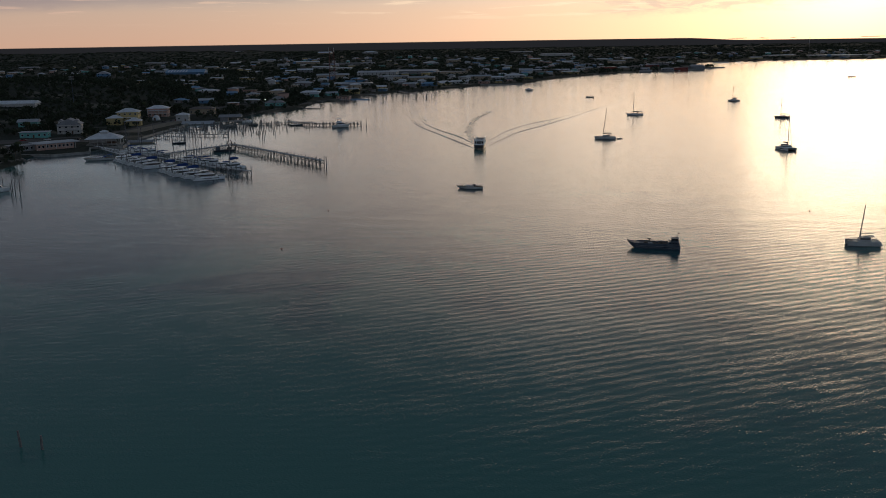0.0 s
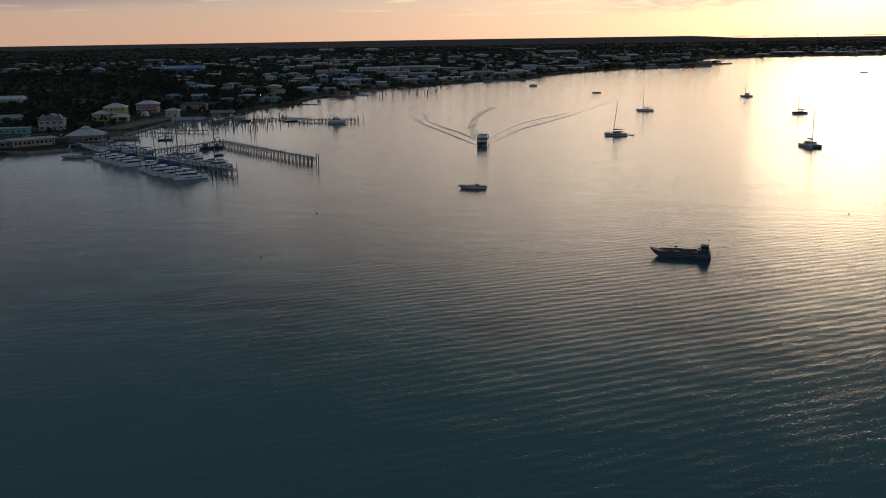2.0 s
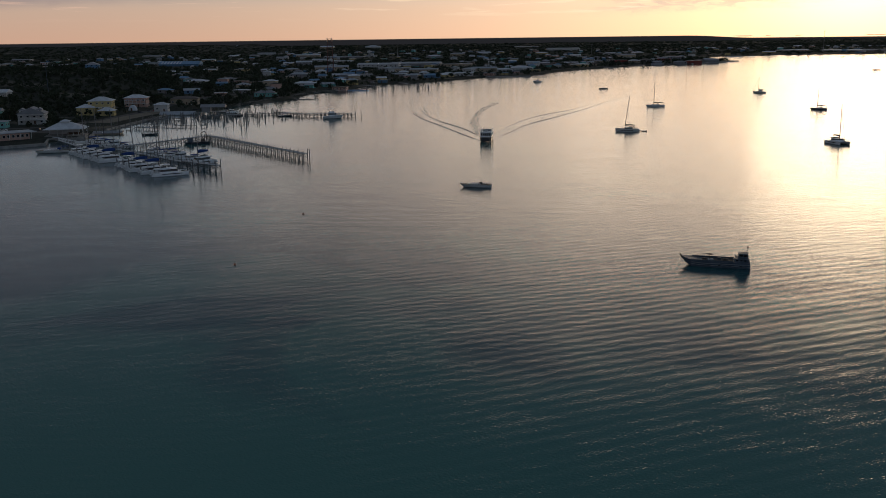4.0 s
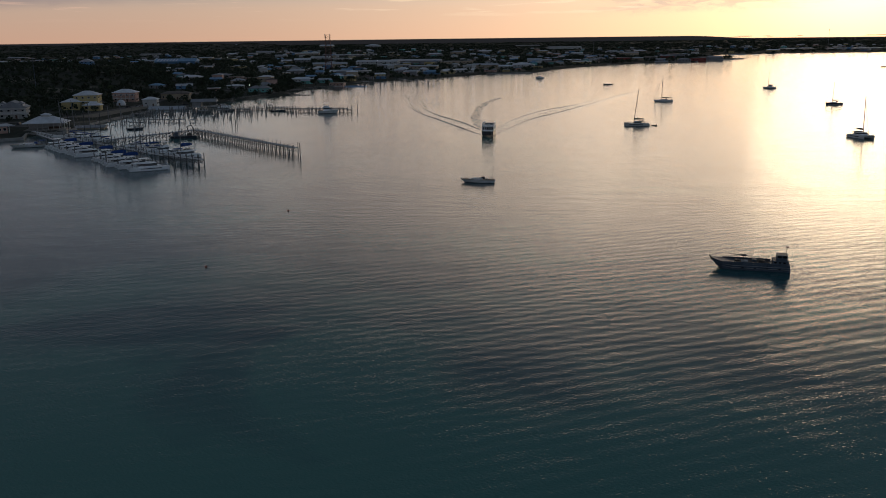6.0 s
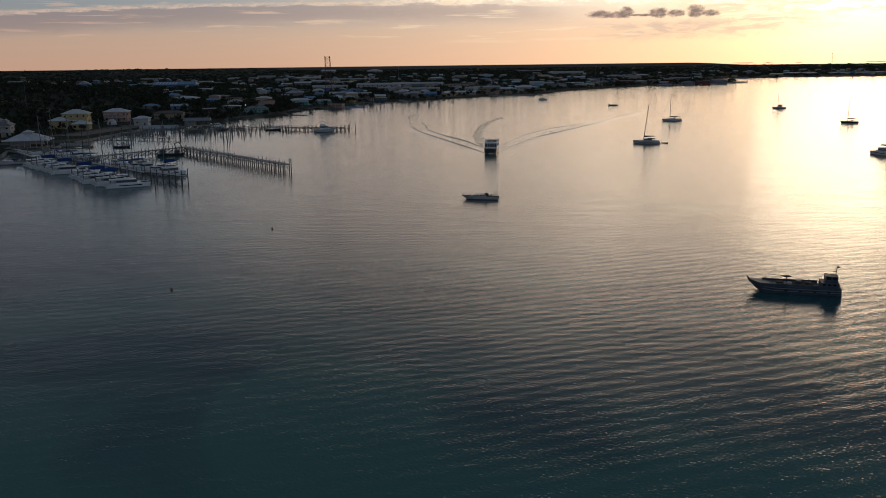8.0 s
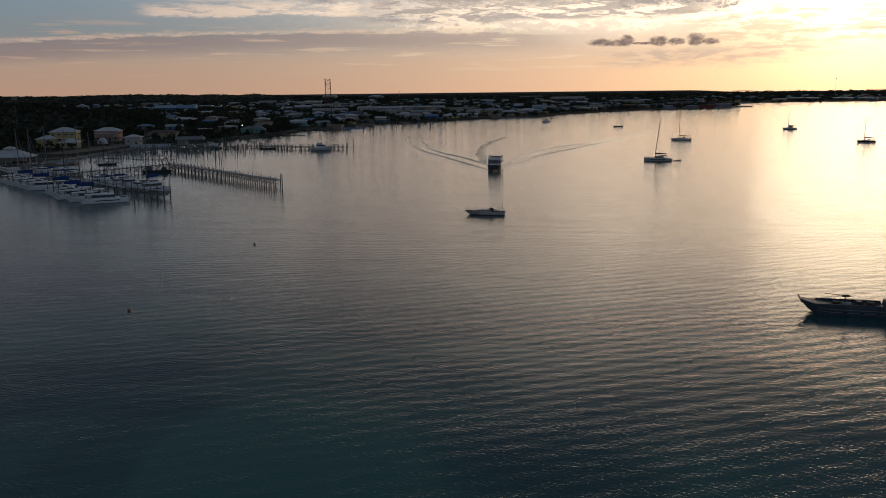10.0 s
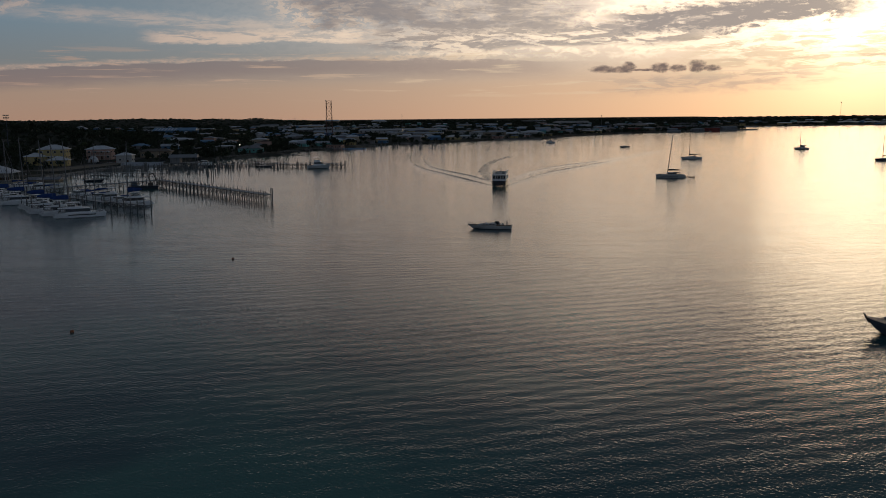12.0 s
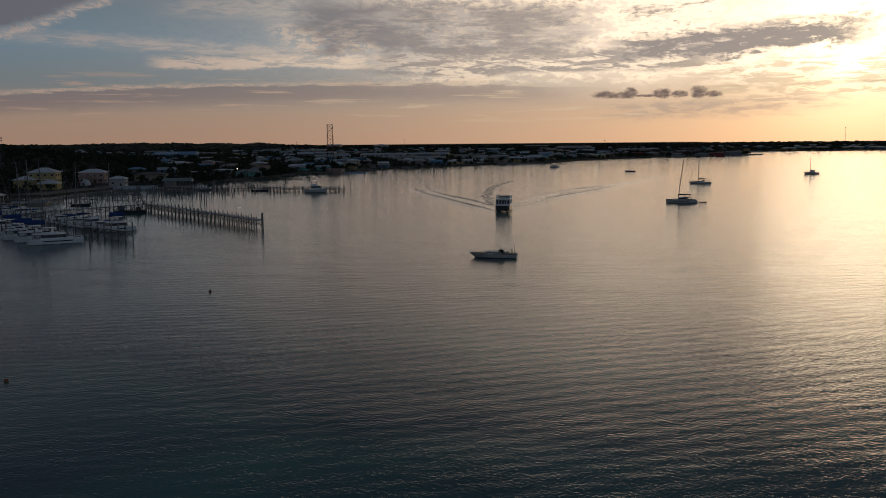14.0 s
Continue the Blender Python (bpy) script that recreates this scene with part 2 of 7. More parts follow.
# ---- materials ----
def material(name, colour, rough=0.7, metal=0.0, vary=0.25, scale=1.5, bump=0.02, fine=12.0, per_object=0.0, spec=0.3):
    """A surface with broad stains, fine grain and a little relief, in metres."""
    mt = bpy.data.materials.new(name)
    mt.use_nodes = True
    nt = mt.node_tree
    m, mix, step, ramp, noise_at, vec = link_math(nt)
    b = nt.nodes["Principled BSDF"]
    tc = nt.nodes.new("ShaderNodeTexCoord").outputs["Object"]
    broad, grain = noise_at(tc, scale, 5, 0.6), noise_at(tc, fine, 3, 0.6)
    f = m("ADD", m("MULTIPLY", broad, 0.65), m("MULTIPLY", grain, 0.35))
    lo, hi = tuple(v * (1 - vary) for v in colour), tuple(min(1, v * (1 + vary)) for v in colour)
    col = mix(step(f, 0.3, 0.7), lo, hi)
    if per_object:
        oi = nt.nodes.new("ShaderNodeObjectInfo")
        k = m("ADD", 1 - per_object, m("MULTIPLY", oi.outputs["Random"], 2 * per_object))
        h = nt.nodes.new("ShaderNodeHueSaturation")
        nt.links.new(k, h.inputs["Value"])
        nt.links.new(col, h.inputs["Color"])
        col = h.outputs[0]
    nt.links.new(col, b.inputs["Base Color"])
    b.inputs["Metallic"].default_value = metal
    b.inputs["Specular IOR Level"].default_value = spec
    nt.links.new(m("ADD", rough - 0.08, m("MULTIPLY", grain, 0.16), clamp=True), b.inputs["Roughness"])
    bp = nt.nodes.new("ShaderNodeBump")
    bp.inputs["Strength"].default_value, bp.inputs["Distance"].default_value = 0.6, bump
    nt.links.new(f, bp.inputs["Height"])
    nt.links.new(bp.outputs[0], b.inputs["Normal"])
    return mt


def water_material():
    mt = bpy.data.materials.new("harbour_water")
    mt.use_nodes = True
    nt = mt.node_tree
    m, mix, step, ramp, noise_at, vec = link_math(nt)
    b = nt.nodes["Principled BSDF"]
    tc = nt.nodes.new("ShaderNodeTexCoord").outputs["Object"]
    sep = nt.nodes.new("ShaderNodeSeparateXYZ")
    nt.links.new(tc, sep.inputs[0])
    x, y, _ = sep.outputs
    # sand shows teal through the water between darker beds of weed
    bed = noise_at(vec(m("MULTIPLY", x, 0.012), m("MULTIPLY", y, 0.016)), 1.0, 4, 0.55, 0.6)
    bed = m("ADD", bed, m("MULTIPLY", m("SUBTRACT", 1.0, step(y, 130.0, 280.0)), 0.24))
    for bx, by, rx, ry, k in ((-16, 205, 12, 20, 0.13), (-45, 150, 28, 38, 0.09), (10, 196, 12, 18, -0.10)):
        dx, dy = m("DIVIDE", m("SUBTRACT", x, bx), rx), m("DIVIDE", m("SUBTRACT", y, by), ry)
        r = m("ADD", m("MULTIPLY", dx, dx), m("MULTIPLY", dy, dy))
        bed = m("ADD", bed, m("MULTIPLY", m("SUBTRACT", 1.0, step(r, 0.1, 1.6)), k))
    nt.links.new(ramp(bed, [(0.36, WATER_DEEP), (0.52, WATER_MID), (0.66, WATER_SAND)]), b.inputs["Base Color"])
    b.inputs["IOR"].default_value = 1.333
    b.inputs["Specular IOR Level"].default_value = 0.5
    b.inputs["Roughness"].default_value = WATER_ROUGH
    # a regular low swell, two crossing trains of wind ripples, and fine chop
    wob = noise_at(vec(m("MULTIPLY", x, 0.02), m("MULTIPLY", y, 0.02)), 1.0, 2, 0.5)
    wob2 = noise_at(vec(m("MULTIPLY", x, 0.11), m("MULTIPLY", y, 0.11), 4.0), 1.0, 2, 0.5)
    patch = noise_at(vec(m("MULTIPLY", x, 0.006), m("MULTIPLY", y, 0.013), 5.0), 1.0, 3, 0.5, 0.4)
    gust = noise_at(vec(m("MULTIPLY", x, 0.06), m("MULTIPLY", y, 0.14), 9.0), 1.0, 3, 0.55)

    def train(angle, length, amp, wander, small, f):
        a = radians(angle)
        v = m("SUBTRACT", m("MULTIPLY", y, math.cos(a)), m("MULTIPLY", x, math.sin(a)))
        ph = m("ADD", m("MULTIPLY", v, 6.28319 / length), m("ADD", m("MULTIPLY", wob, wander), m("MULTIPLY", wob2, small)))
        return m("MULTIPLY", m("MULTIPLY", m("SINE", ph), amp), f)
    def ripples(angle, along, across, amp, seed, f):
        a = radians(angle)
        u = m("ADD", m("MULTIPLY", x, math.cos(a)), m("MULTIPLY", y, math.sin(a)))
        v = m("SUBTRACT", m("MULTIPLY", y, math.cos(a)), m("MULTIPLY", x, math.sin(a)))
        n = noise_at(vec(m("MULTIPLY", u, along), m("MULTIPLY", v, across), seed), 1.0, 2, 0.5, 0.25)
        return m("MULTIPLY", m("MULTIPLY", n, amp), f)
    here = m("ADD", 0.2, m("MULTIPLY", step(patch, 0.38, 0.62), 0.9))
    there = m("SUBTRACT", 1.35, m("MULTIPLY", step(patch, 0.38, 0.62), 0.7))
    puffs = m("ADD", 0.75, m("MULTIPLY", step(gust, 0.35, 0.65), 0.45))
    zone = m("MULTIPLY", m("SUBTRACT", 1.0, step(y, 190.0, 330.0)), step(x, -60.0, 40.0))
    h = train(20.5, 3.1, WAVE[0] * 1.0, 8.0, 1.8, m("MULTIPLY", m("ADD", 0.42, m("MULTIPLY", zone, 1.05)), puffs))
    h = m("ADD", h, train(-3, 2.1, WAVE[0] * 0.4, 9.0, 2.0, m("MULTIPLY", here, puffs)))
    h = m("ADD", h, ripples(4, 0.14, 0.55, WAVE[3], 1.0, there))
    h = m("ADD", h, ripples(38, 1.5, 2.7, WAVE[1] * 1.0, 3.0, puffs))
    h = m("ADD", h, ripples(-12, 1.7, 3.2, WAVE[1] * 0.7, 6.0, puffs))
    h = m("ADD", h, ripples(-44, 1.5, 2.6, WAVE[1] * 1.0, 8.0, puffs))
    h = m("ADD", h, ripples(0, 0.2, 0.6, 0.034, 11.0, step(y, 380.0, 640.0)))
    h = m("ADD", h, ripples(0, 0.1, 0.25, 0.09, 13.0, step(y, 600.0, 950.0)))
    chop = noise_at(vec(m("MULTIPLY", x, 2.2), m("MULTIPLY", y, 3.2), 2.0), 1.0, 2, 0.6)
    h = m("ADD", h, m("MULTIPLY", chop, WAVE[2]))
    calm = m("SUBTRACT", 1.0, m("MULTIPLY", m("MULTIPLY", m("SUBTRACT", 1.0, step(x, -115.0, -35.0)), step(y, 400.0, 480.0)), 0.42))
    h = m("MULTIPLY", h, calm)
    bp = nt.nodes.new("ShaderNodeBump")
    bp.inputs["Strength"].default_value, bp.inputs["Distance"].default_value = 1.0, 1.0
    nt.links.new(h, bp.inputs["Height"])
    nt.links.new(bp.outputs[0], b.inputs["Normal"])
    return mt


WATER_DEEP, WATER_MID, WATER_SAND = (0.019, 0.074, 0.094), (0.026, 0.098, 0.110), (0.052, 0.176, 0.160)
WATER_ROUGH = 0.05
WAVE = (0.008, 0.0255, 0.009, 0.005)
WATER = water_material()


def ground_material():
    mt = bpy.data.materials.new("scrub_ground")
    mt.use_nodes = True
    nt = mt.node_tree
    m, mix, step, ramp, noise_at, vec = link_math(nt)
    b = nt.nodes["Principled BSDF"]
    tc = nt.nodes.new("ShaderNodeTexCoord").outputs["Object"]
    patch, leaf = noise_at(tc, 0.02, 6, 0.6), noise_at(tc, 0.35, 5, 0.65)
    col = mix(step(leaf, 0.35, 0.7), (0.028, 0.034, 0.028), (0.060, 0.066, 0.052))
    col = mix(step(patch, 0.55, 0.66), col, (0.15, 0.14, 0.115))
    nt.links.new(col, b.inputs["Base Color"])
    b.inputs["Roughness"].default_value = 0.95
    b.inputs["Specular IOR Level"].default_value = 0.1
    bp = nt.nodes.new("ShaderNodeBump")
    bp.inputs["Strength"].default_value, bp.inputs["Distance"].default_value = 0.8, 0.8
    nt.links.new(leaf, bp.inputs["Height"])
    nt.links.new(bp.outputs[0], b.inputs["Normal"])
    return mt


GROUND = ground_material()
ASPHALT = material("worn_asphalt", (0.09, 0.088, 0.085), 0.9, vary=0.3, scale=0.15, bump=0.02)
CONCRETE = material("stained_concrete", (0.30, 0.29, 0.27), 0.85, vary=0.3, scale=0.4, bump=0.03)
SAND = material("packed_coral_sand", (0.20, 0.18, 0.145), 0.95, vary=0.25, scale=0.2, bump=0.04)
ROCK = material("grey_limestone", (0.17, 0.16, 0.145), 0.9, vary=0.4, scale=0.8, bump=0.08)
LEAF = material("dark_scrub_leaves", (0.042, 0.054, 0.034), 0.75, vary=0.45, scale=0.05, bump=0.0, fine=0.6, spec=0.15)
PALM_LEAF = material("palm_fronds", (0.045, 0.06, 0.025), 0.65, vary=0.35, scale=0.5, bump=0.0, spec=0.2)
BARK = material("grey_bark", (0.13, 0.105, 0.08), 0.9, vary=0.3, scale=2.0, bump=0.03)
PILE = material("weathered_piling", (0.20, 0.195, 0.19), 0.85, vary=0.35, scale=0.9, bump=0.03)
DECK = material("grey_dock_planks", (0.46, 0.47, 0.48), 0.85, vary=0.3, scale=0.7, bump=0.02)
GEL = material("white_gelcoat", (0.82, 0.83, 0.84), 0.28, vary=0.07, scale=0.5, bump=0.0, spec=0.5)
GEL_OLD = material("chalky_white_hull", (0.56, 0.57, 0.56), 0.45, vary=0.15, scale=0.6, bump=0.004)
DARK_HULL = material("dark_blue_hull", (0.022, 0.027, 0.04), 0.3, vary=0.2, scale=0.6, bump=0.0, spec=0.5)
STEEL = material("grey_painted_steel", (0.082, 0.108, 0.14), 0.5, vary=0.3, scale=0.5, bump=0.008)
RUST = material("rust_stained_plate", (0.10, 0.085, 0.075), 0.7, vary=0.45, scale=0.7, bump=0.01)
ANTIFOUL = material("black_antifouling", (0.02, 0.021, 0.024), 0.6, vary=0.3, scale=0.7, bump=0.004)
TINT = material("tinted_cabin_glass", (0.012, 0.014, 0.017), 0.08, vary=0.1, scale=0.5, bump=0.0, spec=0.6)
ALU = material("anodised_spar", (0.20, 0.205, 0.215), 0.5, 0.2, vary=0.1, scale=0.6, bump=0.0)
DARK_SPAR = material("dark_spar", (0.05, 0.05, 0.055), 0.4, 0.3, vary=0.15, scale=0.6, bump=0.0)
BLUE_CANVAS = material("blue_acrylic_canvas", (0.018, 0.055, 0.20), 0.8, vary=0.2, scale=1.2, bump=0.02)
BLACK_CANVAS = material("charcoal_canvas", (0.028, 0.03, 0.035), 0.85, vary=0.2, scale=1.2, bump=0.02)
TEAK = material("teak_deck", (0.20, 0.14, 0.085), 0.7, vary=0.25, scale=1.0, bump=0.006)
RUBBER = material("grey_rubber_tube", (0.10, 0.10, 0.105), 0.6, vary=0.15, scale=1.0, bump=0.004)
ORANGE = material("buoy_paint", (0.30, 0.10, 0.05), 0.6, vary=0.3, scale=2.0, bump=0.01)
GALV = material("galvanised_steel", (0.30, 0.31, 0.32), 0.5, 0.7, vary=0.2, scale=0.7, bump=0.004)
RED_WHITE = material("faded_red_steel", (0.15, 0.065, 0.055), 0.6, vary=0.3, scale=0.3, bump=0.004)
WALLS = {k: material(f"{k}_render", c, 0.85, vary=0.14, scale=0.25, bump=0.012, per_object=0.12) for k, c in (
    ("white", (0.50, 0.50, 0.49)), ("yellow", (0.50, 0.41, 0.20)), ("teal", (0.16, 0.42, 0.40)), ("pink", (0.52, 0.34, 0.28)),
    ("grey", (0.26, 0.26, 0.265)), ("blue", (0.11, 0.22, 0.36)), ("tan", (0.42, 0.35, 0.26)), ("red", (0.30, 0.075, 0.06)))}
ROOFS = {k: material(f"{k}_roof_sheet", c, 0.55, vary=0.16, scale=0.3, bump=0.02, per_object=0.12) for k, c in (
    ("white", (0.60, 0.63, 0.67)), ("grey", (0.26, 0.27, 0.29)), ("blue", (0.16, 0.30, 0.46)), ("brown", (0.14, 0.115, 0.10)),
    ("teal", (0.16, 0.36, 0.36)), ("pale", (0.36, 0.39, 0.43)))}
WINDOW_GLASS = material("dark_window_glass", (0.02, 0.023, 0.027), 0.1, vary=0.1, scale=0.5, bump=0.0, spec=0.5)
FRAME_PAINT = material("white_frame_paint", (0.62, 0.62, 0.60), 0.6, vary=0.08, scale=1.0, bump=0.004)
DOOR_PAINT = material("brown_door_paint", (0.12, 0.075, 0.05), 0.6, vary=0.2, scale=1.0, bump=0.006)


def lamp_material(name, colour, strength):
    mt = bpy.data.materials.new(name)
    mt.use_nodes = True
    b = mt.node_tree.nodes["Principled BSDF"]
    b.inputs["Base Color"].default_value = (*colour, 1)
    b.inputs["Emission Color"].default_value = (*colour, 1)
    b.inputs["Emission Strength"].default_value = strength
    return mt


LAMP = lamp_material("lit_lamp_glass", (1.0, 0.93, 0.8), 6.0)


# ---- mesh tools ----
def box(bm, x0, x1, y0, y1, z0, z1, top=1.0, lean=0.0):
    """A block; its top may be drawn in by a factor and pushed along x."""
    cx, cy = (x0 + x1) / 2, (y0 + y1) / 2
    lo = [bm.verts.new((x, y, z0)) for x, y in ((x0, y0), (x1, y0), (x1, y1), (x0, y1))]
    hi = [bm.verts.new((cx + (x - cx) * top + lean, cy + (y - cy) * top, z1)) for x, y in ((x0, y0), (x1, y0), (x1, y1), (x0, y1))]
    bm.faces.new(lo[::-1])
    bm.faces.new(hi)
    for i in range(4):
        bm.faces.new((lo[i], lo[(i + 1) % 4], hi[(i + 1) % 4], hi[i]))
    return bm


def tube(bm, a, b, r0, r1=None, n=7):
    """A tapered round bar from a to b."""
    r1 = r0 if r1 is None else r1
    a, b = Vector(a), Vector(b)
    d = (b - a).normalized()
    u = d.orthogonal().normalized()
    v = d.cross(u)
    rings = []
    for p, r in ((a, r0), (b, r1)):
        rings.append([bm.verts.new(p + (u * math.cos(6.28319 * i / n) + v * math.sin(6.28319 * i / n)) * r) for i in range(n)])
    for i in range(n):
        bm.faces.new((rings[0][i], rings[0][(i + 1) % n], rings[1][(i + 1) % n], rings[1][i]))
    bm.faces.new(rings[0][::-1])
    bm.faces.new(rings[1])
    return bm


def bar(bm, pts, r, n=6):
    for a, b in zip(pts, pts[1:]):
        tube(bm, a, b, r, r, n)
    return bm


def loft(bm, rings, caps=True):
    """Skins closed rings of equal count."""
    vs = [[bm.verts.new(p) for p in r] for r in rings]
    n = len(rings[0])
    for a, b in zip(vs, vs[1:]):
        for i in range(n):
            bm.faces.new((a[i], a[(i + 1) % n], b[(i + 1) % n], b[i]))
    if caps:
        bm.faces.new(vs[0][::-1])
        bm.faces.new(vs[-1])
    return bm


def mesh_of(name, bm, mat, smooth=False):
    bmesh.ops.recalc_face_normals(bm, faces=bm.faces)
    me = bpy.data.meshes.new(name)
    bm.to_mesh(me)
    bm.free()
    me.materials.append(mat)
    if smooth:
        for p in me.polygons:
            p.use_smooth = True
    return me


def part(name, bm, mat, parent, label="", smooth=False):
    """One mesh object under a thing or a part; bm may be a finished mesh."""
    ob = new(name, bm if isinstance(bm, bpy.types.Mesh) else mesh_of(name, bm, mat, smooth))
    ob.parent = parent
    if label:
        ob["label"] = label
    return ob


ROD = {}


def rods(name, ends, r, mat, parent, n=5):
    """Upright or slanting bars, each a part of its own; bars of one length share a mesh."""
    for a, b in ends:
        a, b = Vector(a), Vector(b)
        d = b - a
        key = (name, round(d.length, 2), r, mat.name)
        if key not in ROD:
            ROD[key] = mesh_of(name, tube(bmesh.new(), (0, 0, 0), (0, 0, d.length), r, r, n), mat)
        ob = part(name, ROD[key], None, parent)
        ob.location = a
        ob.rotation_mode = "QUATERNION"
        ob.rotation_quaternion = d.to_track_quat("Z", "Y")


def blocks(name, boxes, mat, parent):
    """Small blocks, each a part of its own; blocks of one size share a mesh."""
    for x0, x1, y0, y1, z0, z1 in boxes:
        key = (name, round(x1 - x0, 2), round(y1 - y0, 2), round(z1 - z0, 2), mat.name)
        if key not in ROD:
            ROD[key] = mesh_of(name, box(bmesh.new(), 0, x1 - x0, 0, y1 - y0, 0, z1 - z0), mat)
        part(name, ROD[key], None, parent).location = (x0, y0, z0)


def thing(name, m, label, category, group=""):
    ob = new(name)
    ob.empty_display_size = 1.0
    ob.matrix_world = m
    return tagged(ob, label, category, group)


def arrays_mesh(name, verts, faces, mat):
    me = bpy.data.meshes.new(name)
    me.from_pydata(verts, [], faces)
    me.materials.append(mat)
    me.update()
    return me


# ---- land and water ----
COAST_A = [(-300, -700), (-290, 380), (-256, 436), (-233, 462), (-233, 489), (-247, 516), (-229, 513), (-212, 526), (-219, 546), (-201, 552),
           (-205, 575), (-207, 600), (-206, 640), (-202, 684), (-204, 712), (-206, 742), (-190, 743), (-176, 750), (-172, 788), (-164, 812),
           (-149, 842), (-133, 868), (-137, 900), (-132, 956), (-110, 978), (-87, 1075), (-55, 1126), (-12, 1152), (17, 1199), (58, 1262)]
COAST_B = [(119, 1275), (161, 1388), (208, 1476), (267, 1549), (332, 1629), (452, 1695), (583, 1836), (588, 1842), (570, 1862), (556, 1990), (640, 2190),
           (733, 2229), (901, 2295), (1032, 2275), (1152, 2320), (1700, 2420), (2600, 2560), (4300, 2700)]
COAST = np.array(COAST_A + COAST_B, float)
RIM = np.vstack([COAST, [(4300, 5500), (-3400, 5500), (-3400, -700)]])


def inland(x, y):
    """Metres to the shore: positive on land, negative on the water."""
    x, y = np.asarray(x, float), np.asarray(y, float)
    best = np.full(x.shape, 1e9)
    for (ax, ay), (bx, by) in zip(COAST, COAST[1:]):
        dx, dy = bx - ax, by - ay
        k = np.clip(((x - ax) * dx + (y - ay) * dy) / (dx * dx + dy * dy), 0, 1)
        best = np.minimum(best, np.hypot(x - ax - k * dx, y - ay - k * dy))
    inside = np.zeros(x.shape, bool)
    for (ax, ay), (bx, by) in zip(RIM, np.roll(RIM, -1, 0)):
        cross = (ay > y) != (by > y)
        inside ^= cross & (x < (bx - ax) * (y - ay) / ((by - ay) or 1e-9) + ax)
    return np.where(inside, best, -best)


def smooth01(v):
    v = np.clip(v, 0, 1)
    return v * v * (3 - 2 * v)


def ground_z(x, y, d=None):
    x, y = np.asarray(x, float), np.asarray(y, float)
    d = inland(x, y) if d is None else d
    wave = np.sin(x * 0.011 + 1.0) * np.sin(y * 0.008) + 0.5 * np.sin(x * 0.027 + y * 0.019)
    land = 1.3 + 1.6 * smooth01((d - 15) / 90) + 5.0 * smooth01((d - 250) / 2200) + 0.8 * wave * smooth01((d - 120) / 300)
    land = land + 19 * np.exp(-((x + 470) / 150) ** 2 - ((y - 1060) / 200) ** 2)
    land = land + 9 * np.exp(-((x + 640) / 220) ** 2 - ((y - 1480) / 260) ** 2)
    ridge = 0.80 + 0.10 * np.sin(x * 0.009) + 0.30 * np.abs(np.sin(x * 0.0225 + 1.4 * np.sin(x * 0.004))) + 0.13 * np.abs(np.sin(x * 0.051 + 0.8))
    land = land + 19.5 * ridge * np.exp(-(np.maximum(0, np.abs(x + 1650) - 800) / 300) ** 2 - ((y - 3750) / 330) ** 2)
    land = land + 5 * smooth01((y - 3200) / 1500)
    bed = np.maximum(-4.0, d * 0.35 - 0.15)
    return np.where(d > 0, np.minimum(land, 0.25 + d * 0.55), bed)


def ground():
    gx = np.concatenate([np.arange(-3400, -2600, 90), np.arange(-2600, -700, 22), np.arange(-700, -330, 20), np.arange(-330, 640, 7.5), np.arange(640, 1300, 30), np.arange(1300, 4301, 120)])
    gy = np.concatenate([np.arange(-700, 420, 80), np.arange(420, 1900, 7.5), np.arange(1900, 3200, 30), np.arange(3200, 5501, 100)])
    X, Y = np.meshgrid(gx, gy)
    Z = ground_z(X, Y)
    nx, ny = len(gx), len(gy)
    verts = np.stack([X, Y, Z], -1).reshape(-1, 3)
    i = (np.arange(ny - 1)[:, None] * nx + np.arange(nx - 1)).ravel()
    faces = np.stack([i, i + 1, i + 1 + nx, i + nx], -1)
    me = arrays_mesh("ground", verts.tolist(), faces.tolist(), GROUND)
    for p in me.polygons:
        p.use_smooth = True
    return tagged(new("ground", me), "low dark scrub-covered limestone land beside the harbour", "ground", kind="structure")


ground()
bm = bmesh.new()
vs = [bm.verts.new(p) for p in ((-3400, -700, 0), (4300, -700, 0), (4300, 5500, 0), (-3400, 5500, 0))]
bm.faces.new(vs)
tagged(new("water", mesh_of("water", bm, WATER)), "calm rippled teal harbour water reflecting the sunset", "water", kind="structure")


# ---- boats ----
def hull_rings(L, B, free, draft, rake=0.1, sheer=0.3, stern=0.8, n=13, y0=0.0, full=2.2, tumble=0.9):
    """Closed cross-sections from stern to bow; x ahead, z = 0 at the waterline."""
    rings = []
    for i in range(n):
        s = i / (n - 1)
        b = stern + (1 - stern) * math.sin(min(1, s / 0.45) * math.pi / 2) if s < 0.45 else 1 - ((s - 0.45) / 0.55) ** full
        b = max(b * B / 2, 0.03)
        zs = free * (1 + sheer * max(0, s - 0.25) ** 1.6)
        xs, xk = -L / 2 + L * s, -L / 2 + L * (1 - rake) * s + 0.02 * L * (1 - s)
        k = draft * (1 - 0.75 * max(0, s - 0.6) / 0.4)
        half = [(xs, b, zs), (xs * 0.7 + xk * 0.3, b * 0.985, zs * 0.55), (xs * 0.35 + xk * 0.65, b * tumble, 0.04), (xk, b * 0.62, -k * 0.7)]
        ring = [(p[0], y0 + p[1], p[2]) for p in half] + [(xk, y0, -k)] + [(p[0], y0 - p[1], p[2]) for p in half[::-1]]
        rings.append(ring)
    return rings


def hull_mesh(bm, *a, **k):
    return loft(bm, hull_rings(*a, **k))


